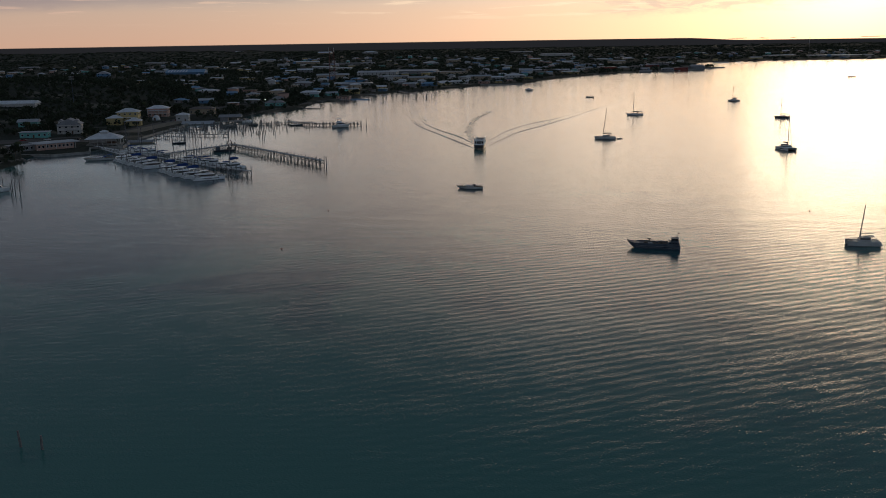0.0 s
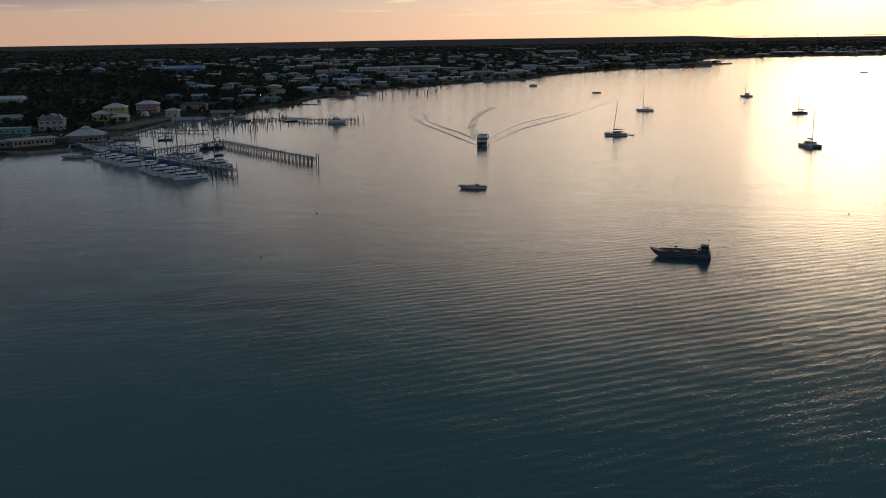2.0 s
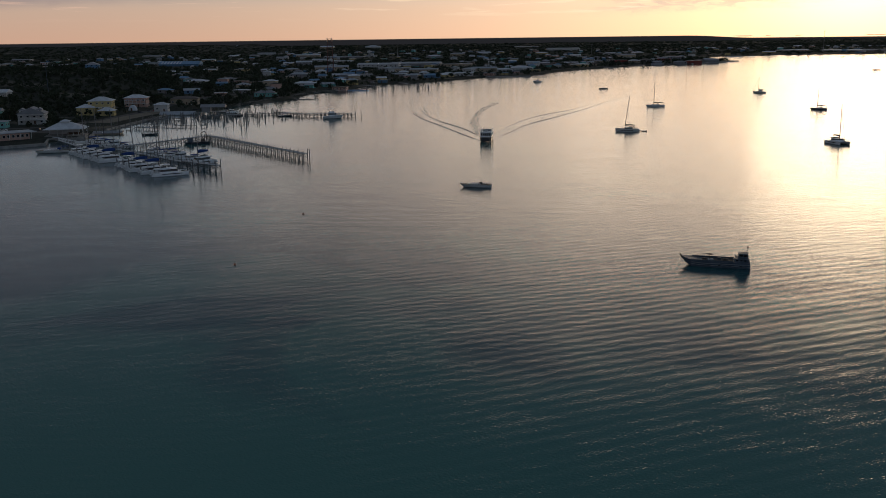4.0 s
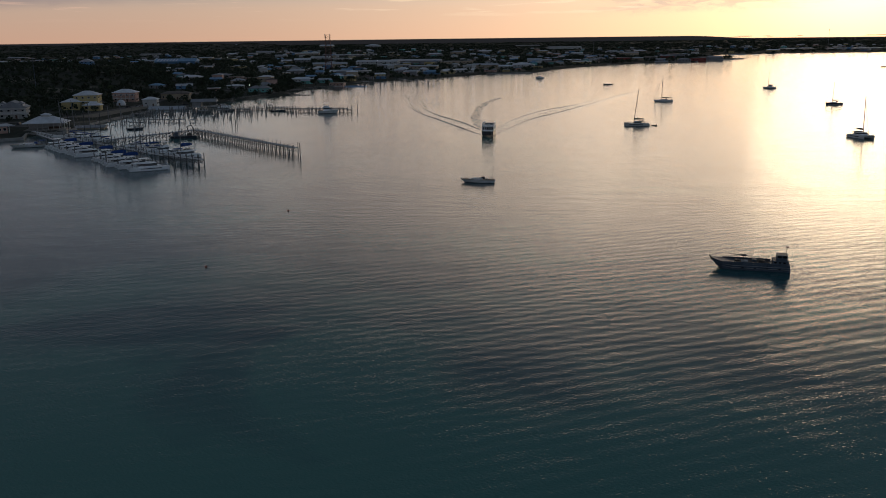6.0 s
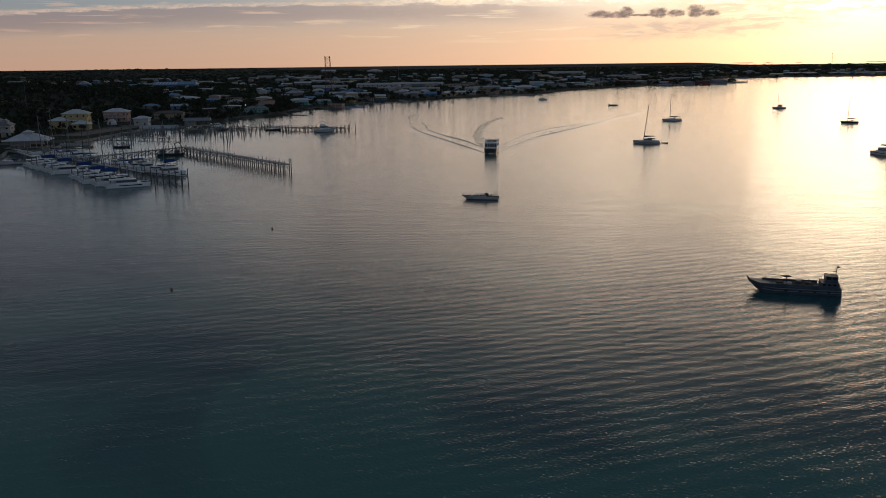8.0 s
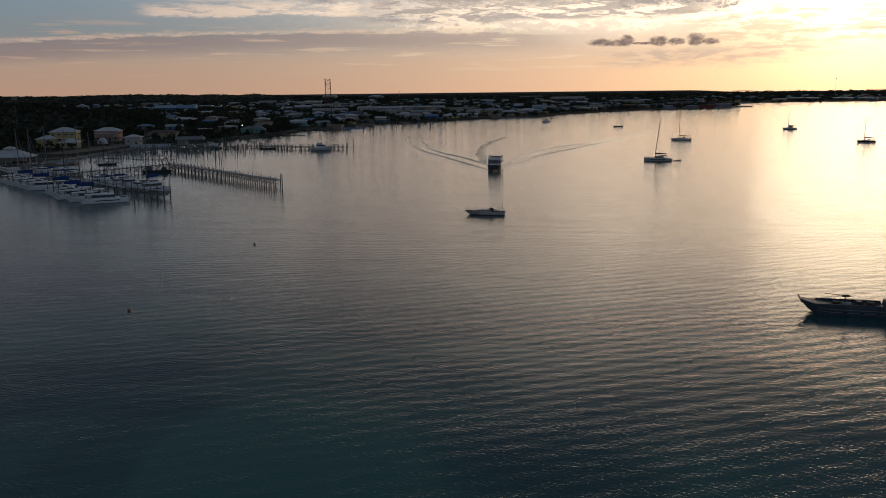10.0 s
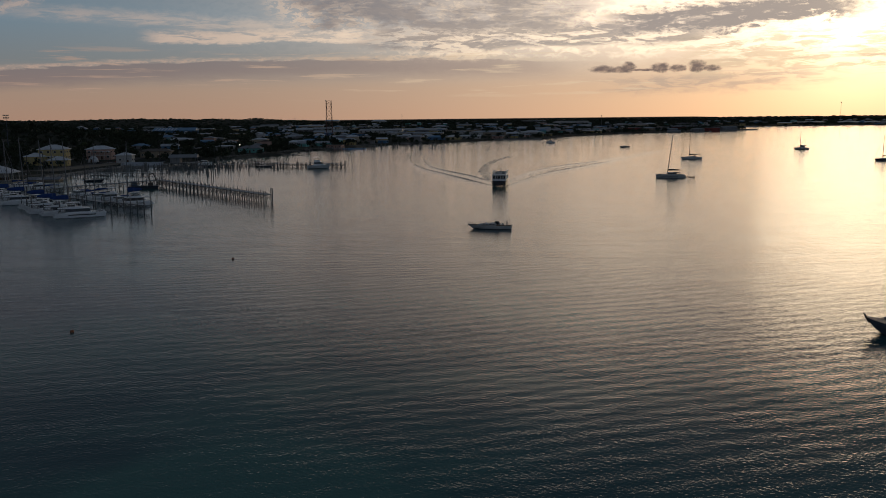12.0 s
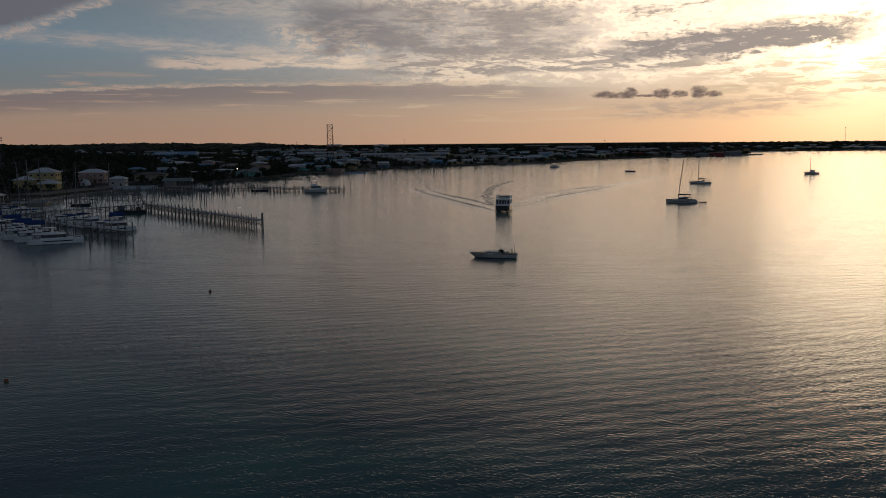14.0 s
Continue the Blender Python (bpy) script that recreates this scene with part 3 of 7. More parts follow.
def stripe(bm, L, B, free, z0, z1, s0, s1, y0=0.0, out=0.03, side=0, **k):
    """A thin raised band along the topsides between two heights."""
    rings = hull_rings(L, B, free, 0.5, y0=y0, n=25, **k)
    for sgn in ((1, -1) if side == 0 else (side,)):
        prev = None
        for i, r in enumerate(rings):
            s = i / 24
            if s < s0 or s > s1:
                continue
            top, low = Vector(r[0]), Vector(r[2])
            pts = []
            for z in (z0, z1):
                p = low.lerp(top, min(1, max(0, (z - low.z) / (top.z - low.z))))
                h = p.y - y0
                pts.append((p.x, y0 + sgn * (h + out), p.z))
                pts.append((p.x, y0 + sgn * (h - 0.05), p.z))
            vs = [bm.verts.new(p) for p in pts]
            if prev:
                for a, b in ((0, 2), (2, 3), (3, 1), (1, 0)):
                    bm.faces.new((prev[a], vs[a], vs[b], prev[b]))
            prev = vs
    return bm


def rails(bm, pts, h=0.65, r=0.025):
    for a, b in zip(pts, pts[1:]):
        a, b = Vector(a), Vector(b)
        tube(bm, a, a + Vector((0, 0, h)), r, r, 5)
        for k in (1.0, 0.5):
            tube(bm, a + Vector((0, 0, h * k)), b + Vector((0, 0, h * k)), r * 0.7, r * 0.7, 5)
    b = Vector(pts[-1])
    tube(bm, b, b + Vector((0, 0, h)), r, r, 5)
    return bm


def sausage(bm, pts, radii, n=8, flat=1.0):
    rings = []
    for (x, y, z), r in zip(pts, radii):
        rings.append([(x, y + r * math.cos(6.28319 * i / n), z + r * flat * math.sin(6.28319 * i / n)) for i in range(n)])
    return loft(bm, rings)


def B():
    return bmesh.new()


def oval(bm, x0, x1, y0, y1, z0, z1, n=20):
    """A flat rounded roof with a softened upper edge."""
    rings = []
    for z, k in ((z0, 0.97), (z0 + (z1 - z0) * 0.5, 1.0), (z1, 0.93)):
        ring = []
        for i in range(n):
            a = 6.28319 * i / n
            c, s = math.cos(a), math.sin(a)
            ring.append(((x0 + x1) / 2 + (x1 - x0) / 2 * k * math.copysign(abs(c) ** 0.6, c), (y0 + y1) / 2 + (y1 - y0) / 2 * k * math.copysign(abs(s) ** 0.6, s), z))
        rings.append(ring)
    return loft(bm, rings)


def sail_catamaran(m, label, mast=18.5, rake=0.0, cover=BLUE_CANVAS, L=13.2, beam=7.0, hull=GEL, group="", fly=True, hull_glass=True, foresail=True):
    t = thing("catamaran", m, label, "catamaran", group)
    yo = beam / 2 - 0.85
    for sgn in (-1, 1):
        h = part("hull", hull_mesh(B(), L, 1.75, 1.5, 0.55, 0.03, 0.18, 0.75, y0=sgn * yo, full=2.6), hull, t, smooth=False)
        part("waterline_band", stripe(B(), L, 1.75, 1.5, -0.02, 0.16, 0.0, 0.97, y0=sgn * yo, rake=0.03, sheer=0.18, stern=0.75, full=2.6), ANTIFOUL, h)
        if hull_glass:
            part("hull_window", stripe(B(), L, 1.75, 1.5, 0.82, 1.12, 0.22, 0.82, y0=sgn * yo, rake=0.03, sheer=0.18, stern=0.75, full=2.6, side=sgn), TINT, h)
        st = B()
        for i in range(3):
            box(st, -L / 2 - 0.55 + 0.5 * i, -L / 2 + 0.3, sgn * yo - 0.6, sgn * yo + 0.6, 0.25 + 0.4 * i, 0.62 + 0.4 * i)
        part("boarding_step", st, hull, h)
    part("bridge_deck", box(B(), -L * 0.42, L * 0.30, -yo, yo, 0.75, 1.58), hull, t)
    part("trampoline", box(B(), L * 0.30, L * 0.43, -yo + 0.5, yo - 0.5, 1.40, 1.46), BLACK_CANVAS, t)
    part("cross_beam", tube(B(), (L * 0.44, -yo, 1.55), (L * 0.44, yo, 1.55), 0.11), ALU, t)
    fore, aft = (0.20, -0.30) if fly else (0.13, -0.20)
    sill, head = (1.86, 2.72) if fly else (2.02, 2.50)
    cab = box(B(), L * aft, L * fore, -yo * 0.92, yo * 0.92, 1.58, sill, 0.98)
    oval(cab, L * (aft - 0.03), L * (fore - 0.01), -yo * 0.96, yo * 0.96, head, head + 0.22)
    cabin = part("cabin", cab, hull, t)
    part("cabin_window", box(B(), L * (aft + 0.01), L * (fore - 0.005), -yo * 0.90, yo * 0.90, sill, head, 0.93, -0.22), TINT, cabin)
    roof, top_z = B(), 2.76 if fly else 2.80
    oval(roof, -L * (0.45 if fly else 0.34), -L * 0.06, -yo * 0.85, yo * 0.85, top_z, top_z + (0.22 if fly else 0.14))
    hard = part("hardtop", roof, hull if fly else (cover or hull), t)
    rods("hardtop_post", [((x, y, 1.58), (x, y, top_z + 0.04)) for x in (-L * (0.43 if fly else 0.32), -L * 0.30 if fly else -L * 0.22) for y in (-yo * 0.7, yo * 0.7)], 0.05, ALU, hard)
    if fly:
        fb = part("flybridge", oval(B(), -L * 0.27, L * 0.05, -yo * 0.72, yo * 0.72, 2.94, 3.42), hull, t)
        part("flybridge_seat", box(B(), -L * 0.24, -L * 0.10, -yo * 0.55, yo * 0.55, 3.42, 3.62, 0.95), BLACK_CANVAS, fb, "dark upholstered seat")
        part("helm_station", box(B(), -L * 0.04, L * 0.02, 0.3, yo * 0.55, 3.42, 3.95, 0.75), TINT, t)
        part("bimini", oval(B(), -L * 0.26, L * 0.01, -yo * 0.62, yo * 0.66, 4.50, 4.62), hull, t)
        rods("bimini_post", [((x, y, 3.35), (x, y, 4.55)) for x in (-L * 0.24, -L * 0.02) for y in (-yo * 0.5, yo * 0.55)], 0.035, ALU, t)
    for sgn in (-1, 1):
        part("guard_rail", rails(B(), [(x, sgn * (yo + 0.55), 1.5 + 0.012 * max(0, x)) for x in (-L * 0.35, -L * 0.15, L * 0.05, L * 0.22, L * 0.36)]), ALU, t)
    if mast:
        foot, top = Vector((L * 0.10, 0, 2.7)), Vector((L * 0.10 - math.tan(rake) * (mast - 2.7), 0, mast))
        ms = part("mast", tube(B(), foot, top, 0.19, 0.13, 8), DARK_SPAR if cover is BLACK_CANVAS else ALU, t)
        for k in (0.42, 0.70):
            p = foot.lerp(top, k)
            part("spreader", bar(B(), [p + Vector((-0.3, -1.3, 0)), p, p + Vector((-0.3, 1.3, 0))], 0.04), ALU, ms)
        bz = 5.0 if fly else 3.7
        bk = foot.lerp(top, (bz - 2.7) / (mast - 2.7))
        bm_ = part("boom", tube(B(), bk, (bk.x - L * 0.42, 0, bz + 0.1), 0.10), ALU, t)
        if cover:
            part("sail_cover", sausage(B(), [(bk.x - f * L * 0.41, 0, bz + 0.42 + 0.1 * math.sin(3 * f)) for f in (0, 0.2, 0.5, 0.8, 1)], (0.46, 0.50, 0.44, 0.36, 0.2) if fly else (0.26, 0.30, 0.26, 0.2, 0.1), 8, 1.5 if fly else 1.2), cover, bm_)
        rig = B()
        tube(rig, (L * 0.44, 0, 1.6), top.lerp(foot, 0.08), 0.075 if foresail else 0.02, 0.05 if foresail else 0.02, 6)
        for y in (-yo - 0.5, yo + 0.5):
            tube(rig, (-L * 0.02, y, 1.5), top.lerp(foot, 0.12), 0.022, 0.022, 4)
        part("rigging", rig, ALU, t)
    return t


def sail_yacht(m, label, L=13.5, beam=3.9, mast=17.5, hull=GEL, cover=BLACK_CANVAS, rake=0.02, pilothouse=False, bimini=True, group="", overhang=0.13):
    t = thing("sailing_yacht", m, label, "sailboat", group)
    hk = dict(rake=overhang, sheer=0.35, stern=0.72)
    h = part("hull", hull_mesh(B(), L, beam, 1.15, 0.6, **hk), hull, t)
    part("waterline_band", stripe(B(), L, beam, 1.15, 0.0, 0.18, 0.0, 0.96, **hk), GEL if hull is DARK_HULL else ANTIFOUL, h)
    part("deck", loft(B(), [[(x, -b, z), (x, b, z), (x, b * 0.9, z + 0.07), (x, -b * 0.9, z + 0.07)] for x, b, z in
                            ((-L * 0.49, beam * 0.34, 1.15), (-L * 0.1, beam * 0.47, 1.16), (L * 0.2, beam * 0.42, 1.26), (L * 0.47, 0.08, 1.46))]), TEAK, t)
    c = part("coachroof", loft(B(), [[(x, -b, 1.2), (x, b, 1.2), (x - 0.05, b * 0.86, z), (x - 0.05, -b * 0.86, z)] for x, b, z in
                                     ((-L * 0.16, beam * 0.32, 1.95), (L * 0.05, beam * 0.33, 1.85), (L * 0.20, beam * 0.25, 1.62), (L * 0.27, beam * 0.12, 1.4))]), GEL, t)
    blocks("cabin_window", [(-L * 0.13 + i * L * 0.075, -L * 0.08 + i * L * 0.075, sgn * beam * 0.305 - 0.06, sgn * beam * 0.305 + 0.06, 1.48, 1.68) for sgn in (-1, 1) for i in range(4)], TINT, c)
    if pilothouse:
        ph = part("pilothouse", box(B(), -L * 0.22, L * 0.04, -beam * 0.33, beam * 0.33, 1.2, 3.1, 0.88), GEL, t)
        part("pilothouse_window", box(B(), -L * 0.215, L * 0.036, -beam * 0.325, beam * 0.325, 2.15, 2.75, 0.97), TINT, ph)
    else:
        part("sprayhood", box(B(), -L * 0.22, -L * 0.12, -beam * 0.30, beam * 0.30, 1.6, 2.4, 0.75, 0.1), cover or BLACK_CANVAS, t)
    if bimini:
        bi = part("bimini", box(B(), -L * 0.42, -L * 0.25, -beam * 0.36, beam * 0.36, 3.0, 3.12, 0.93), cover or BLACK_CANVAS, t)
        rods("bimini_post", [((x, y, 1.2), (x, y, 3.02)) for x in (-L * 0.41, -L * 0.26) for y in (-beam * 0.33, beam * 0.33)], 0.03, ALU, bi)
    for sgn in (-1, 1):
        part("guard_rail", rails(B(), [(L * 0.475, sgn * 0.12, 1.5), (L * 0.33, sgn * beam * 0.29, 1.36), (L * 0.12, sgn * beam * 0.44, 1.24), (-L * 0.12, sgn * beam * 0.47, 1.18), (-L * 0.32, sgn * beam * 0.43, 1.15), (-L * 0.48, sgn * beam * 0.36, 1.15)]), ALU, t)
    if mast:
        foot, top = Vector((L * 0.08, 0, 1.7)), Vector((L * 0.08 - math.tan(rake) * mast, 0, mast))
        ms = part("mast", tube(B(), foot, top, 0.16, 0.11, 8), DARK_SPAR, t)
        for k in (0.36, 0.66):
            p = foot.lerp(top, k)
            part("spreader", bar(B(), [p + Vector((-0.2, -0.95, 0)), p, p + Vector((-0.2, 0.95, 0))], 0.035), ALU, ms)
        part("radar_dome", sausage(B(), [(L * 0.08 + 0.25, 0, 7.0), (L * 0.08 + 0.35, 0, 7.0), (L * 0.08 + 0.75, 0, 7.0), (L * 0.08 + 0.85, 0, 7.0)], (0.1, 0.18, 0.18, 0.1)), GEL, ms)
        bo = part("boom", tube(B(), (L * 0.07, 0, 2.75), (-L * 0.30, 0, 2.95), 0.08), ALU, t)
        part("sail_cover", sausage(B(), [(L * 0.07 - f * L * 0.36, 0, 3.05 + 0.1 * f) for f in (0, 0.15, 0.5, 0.85, 1)], (0.30, 0.30, 0.24, 0.18, 0.1), 8, 1.2), cover or BLACK_CANVAS, bo)
        rig = B()
        tube(rig, (L * 0.48, 0, 1.55), top.lerp(foot, 0.03), 0.07, 0.05, 6)
        tube(rig, (-L * 0.48, 0, 1.3), top, 0.02, 0.02, 4)
        for y in (-beam * 0.46, beam * 0.46):
            tube(rig, (L * 0.06, y, 1.2), top.lerp(foot, 0.03), 0.02, 0.02, 4)
        part("rigging", rig, ALU, t)
    return t


def landing_craft(m):
    t = thing("landing_craft", m, "grey steel landing craft at anchor with stern wheelhouse", "ship")
    L, W = 20.0, 5.4
    rings = []
    for x, b, zs, zk in ((-9.3, 2.5, 2.2, -0.6), (-8.5, 2.65, 2.15, -0.8), (0, 2.7, 2.05, -0.8), (5.0, 2.65, 2.2, -0.7), (7.6, 2.2, 2.55, -0.1), (9.2, 1.35, 2.95, 1.1), (10.0, 0.9, 3.25, 2.2)):
        rings.append([(x, -b, zs), (x - 0.1, -b * 0.97, (zs + zk) / 2), (x - 0.25, -b * 0.9, zk), (x - 0.25, b * 0.9, zk), (x - 0.1, b * 0.97, (zs + zk) / 2), (x, b, zs)])
    hull = part("hull", loft(B(), rings), STEEL, t, "grey hull with rust stains")
    for z in (0.75, 1.45):
        for s in (-1, 1):
            rub = B()
            bar(rub, [(-9.2, s * 2.55, z), (-4, s * 2.68, z), (4.8, s * 2.66, z), (7.3, s * 2.12, z + 0.25)], 0.09)
            part("rubbing_strake", rub, GALV, hull, "pale grey rubbing strake")
    part("bow_ramp", box(B(), 9.7, 10.05, -0.85, 0.85, 2.2, 3.9, 0.8, 0.75), RUST, t, "raised steel bow ramp")
    bul = B()
    for s in (-1, 1):
        for i in range(13):
            x = -4.6 + i * 0.95
            box(bul, x, x + 0.12, s * 2.5 - 0.06, s * 2.5 + 0.06, 2.05, 2.75)
        box(bul, -4.8, 7.2, s * 2.6 - 0.05, s * 2.6 + 0.05, 2.1, 2.72)
    part("bulwark", bul, STEEL, t)
    part("cargo_well", box(B(), -4.5, 6.5, -2.2, 2.2, 2.07, 2.18), RUST, t)
    for i, (x, y, h, w) in enumerate(((-3.2, 0.5, 0.9, 1.4), (-1.2, -0.9, 0.7, 1.1), (1.0, 0.6, 0.6, 1.6), (3.0, -0.4, 0.5, 1.2))):
        part("deck_crate", box(B(), x, x + w, y - 0.7, y + 0.7, 2.18, 2.18 + h, 0.96), (RUST, STEEL, DECK, RUST)[i], t)
    ho = part("deckhouse", box(B(), -8.9, -5.0, -2.1, 2.1, 2.15, 3.5, 0.97), STEEL, t)
    blocks("porthole", [(-8.2 + i * 1.1, -7.6 + i * 1.1, s * 2.08 - 0.05, s * 2.08 + 0.05, 2.7, 3.15) for s in (-1, 1) for i in range(3)], TINT, ho)
    wh = B()
    box(wh, -8.6, -6.0, -1.5, 1.5, 3.5, 4.25, 1.0)
    for x in (-8.55, -7.3, -6.1):
        for y in (-1.45, 1.45):
            box(wh, x - 0.07, x + 0.07, y - 0.07, y + 0.07, 4.25, 5.1)
    box(wh, -8.65, -5.9, -1.55, 1.55, 5.1, 5.25, 0.97)
    w = part("wheelhouse", wh, STEEL, t)
    part("wheelhouse_window", box(B(), -8.5, -6.1, -1.42, 1.42, 4.25, 5.1), TINT, w)
    mast = tube(B(), (-8.3, 0, 5.25), (-8.3, 0, 8.0), 0.07, 0.04)
    bar(mast, [(-8.3, -0.7, 6.6), (-8.3, 0.7, 6.6)], 0.04)
    box(mast, -8.5, -7.5, -0.06, 0.06, 6.2, 6.4)
    part("signal_mast", mast, STEEL, t)
    part("flag", box(B(), -8.95, -8.33, -0.01, 0.01, 7.35, 7.8), RED_WHITE, t, "small dark flag")
    cr = tube(B(), (2.2, 1.0, 2.1), (2.2, 1.0, 4.5), 0.13)
    part("crane_post", cr, RUST, t)
    part("crane_boom", bar(B(), [(1.0, 1.0, 4.5), (2.3, 1.0, 4.6), (6.0, 0.9, 4.95)], 0.09), RUST, t)
    part("crane_cab", box(B(), 1.4, 2.8, 0.7, 1.3, 4.35, 4.8, 0.8), RUST, t)
    part("guard_rail", rails(B(), [(-9.1, -2.3, 2.2), (-9.1, 0, 2.2), (-9.1, 2.3, 2.2)], 0.9, 0.03), STEEL, t)
    part("guard_rail", rails(B(), [(-4.9, -2.0, 3.5), (-4.9, 2.0, 3.5)], 0.9, 0.03), STEEL, t)
    part("anchor_chain", tube(B(), (10.2, 0.6, 2.6), (11.1, 0.9, -0.2), 0.035), RUST, t)
    rods("fender", [((-7 + 3 * i, s * 2.72, 0.9), (-6.4 + 3 * i, s * 2.72, 0.9)) for s in (-1, 1) for i in range(4)], 0.17, ANTIFOUL, t, 8)
    return t


def ferry(m):
    t = thing("ferry", m, "white twin-hulled passenger ferry under way with open top deck", "ferry")
    L = 15.0
    for s in (-1, 1):
        part("hull", hull_mesh(B(), L, 1.9, 1.75, 0.5, 0.04, 0.12, 0.9, y0=s * 1.95), DARK_HULL, t, "dark blue hull")
    part("tunnel_deck", box(B(), -7.3, 6.2, -2.7, 2.7, 0.25, 1.95), DARK_HULL, t)
    cab = B()
    box(cab, -6.8, 5.2, -2.75, 2.75, 1.95, 2.4)
    box(cab, -6.8, 4.9, -2.75, 2.75, 3.75, 4.1, 0.99)
    for i in range(9):
        x = -6.7 + i * 1.42
        for s in (-1, 1):
            box(cab, x - 0.1, x + 0.1, s * 2.68 - 0.08, s * 2.68 + 0.08, 2.4, 3.75)
    for y in (-2.6, -1.55, -0.5, 0.5, 1.55, 2.6):
        box(cab, 4.75, 5.05, y - 0.14, y + 0.14, 2.4, 3.75)
    c = part("cabin", cab, GEL, t)
    part("cabin_window", box(B(), -6.7, 4.8, -2.62, 2.62, 2.4, 3.75), TINT, c)
    part("foredeck", box(B(), 5.2, 6.9, -2.4, 2.4, 1.95, 2.12, 0.93), GEL, t)
    part("front_door", box(B(), 5.03, 5.13, -0.45, 0.45, 1.98, 3.65), TINT, c)
    rb = rails(B(), [(-6.7, -2.6, 4.1), (-3.9, -2.6, 4.1), (-1.0, -2.6, 4.1), (1.8, -2.6, 4.1), (4.6, -2.6, 4.1), (4.6, -0.9, 4.1), (4.6, 0.9, 4.1), (4.6, 2.6, 4.1), (1.8, 2.6, 4.1), (-1.0, 2.6, 4.1), (-3.9, 2.6, 4.1), (-6.7, 2.6, 4.1)], 1.15, 0.085)
    part("top_rail", rb, GEL, t)
    part("helm_console", box(B(), 2.2, 3.2, -0.7, 0.7, 4.1, 4.75, 0.85), GEL_OLD, t)
    for i in range(4):
        bench = part("bench", box(B(), -5.5 + 1.5 * i, -5.0 + 1.5 * i, -2.0, 2.0, 4.1, 4.55), ALU, t)
        part("bench_back", box(B(), -5.62 + 1.5 * i, -5.52 + 1.5 * i, -2.0, 2.0, 4.1, 4.7), ALU, bench)
    part("radar_mast", bar(B(), [(-0.5, 0, 4.1), (-0.7, 0, 6.2)], 0.06), ALU, t)
    return t


def sport_cruiser(m, label, L=12.0, name="motor_cruiser", fly=True, hull=GEL, group=""):
    t = thing(name, m, label, "motorboat", group)
    hk = dict(rake=0.14, sheer=0.55, stern=0.9)
    W = L * 0.33
    h = part("hull", hull_mesh(B(), L, W, 1.35, 0.5, **hk), hull, t)
    part("waterline_band", stripe(B(), L, W, 1.35, 0.0, 0.2, 0, 0.96, **hk), ANTIFOUL, h)
    part("deck", loft(B(), [[(x, -b, z), (x, b, z), (x, b * 0.9, z + 0.06), (x, -b * 0.9, z + 0.06)] for x, b, z in
                            ((-L * 0.49, W * 0.43, 1.34), (0, W * 0.47, 1.45), (L * 0.3, W * 0.34, 1.85), (L * 0.47, 0.1, 2.1))]), GEL, t)
    cab = B()
    box(cab, -L * 0.22, L * 0.2, -W * 0.36, W * 0.36, 1.4, 2.15, 0.97)
    box(cab, -L * 0.26, L * 0.10, -W * 0.34, W * 0.34, 2.85, 3.1, 0.98)
    c = part("cabin", cab, GEL, t)
    part("cabin_window", box(B(), -L * 0.21, L * 0.18, -W * 0.35, W * 0.35, 2.15, 2.85, 0.86, -0.35), TINT, c)
    part("hull_window", stripe(B(), L, W, 1.35, 0.75, 1.05, 0.3, 0.8, **hk), TINT, h)
    if fly:
        f = part("flybridge", box(B(), -L * 0.2, L * 0.04, -W * 0.32, W * 0.32, 3.1, 3.8, 0.94), GEL, t)
        part("windscreen", box(B(), L * 0.0, L * 0.045, -W * 0.28, W * 0.28, 3.8, 4.15, 0.9, -0.2), TINT, f)
        top = part("hardtop", box(B(), -L * 0.22, L * 0.03, -W * 0.33, W * 0.33, 5.1, 5.22, 0.94), GEL, t)
        rods("hardtop_post", [((x, y, 3.7), (x, y, 5.12)) for x in (-L * 0.19, L * 0.0) for y in (-W * 0.28, W * 0.28)], 0.045, ALU, top)
    part("bow_rail", rails(B(), [(L * 0.1, -W * 0.42, 1.6), (L * 0.3, -W * 0.33, 1.9), (L * 0.47, 0, 2.15), (L * 0.3, W * 0.33, 1.9), (L * 0.1, W * 0.42, 1.6)], 0.6), ALU, t)
    part("cockpit_sole", box(B(), -L * 0.48, -L * 0.22, -W * 0.38, W * 0.38, 1.35, 1.45), TEAK, t)
    return t


def skiff(m, label, L=8.0, hull=DARK_HULL, top=False, name="skiff"):
    t = thing(name, m, label, "boat")
    W = L * 0.31
    hk = dict(rake=0.12, sheer=0.5, stern=0.9)
    h = part("hull", hull_mesh(B(), L, W, 0.85, 0.3, **hk), hull, t)
    part("gunwale", stripe(B(), L, W, 0.85, 0.76, 0.86, 0, 0.97, out=0.05, **hk), GEL_OLD, h)
    part("thwart", box(B(), -L * 0.15, -L * 0.05, -W * 0.42, W * 0.42, 0.86, 0.95), DECK, t)
    part("console", box(B(), -L * 0.05, L * 0.06, -0.4, 0.4, 0.86, 1.75, 0.8), GEL_OLD, t)
    part("outboard", box(B(), -L * 0.54, -L * 0.48, -0.22, 0.22, 0.0, 1.35, 0.75), ANTIFOUL, t)
    if top:
        tt = part("canopy", box(B(), -L * 0.3, L * 0.15, -W * 0.4, W * 0.4, 2.2, 2.32, 0.95), GEL_OLD, t)
        rods("canopy_post", [((x, y, 0.85), (x, y, 2.22)) for x in (-L * 0.27, L * 0.12) for y in (-W * 0.36, W * 0.36)], 0.035, ALU, tt)
    return t


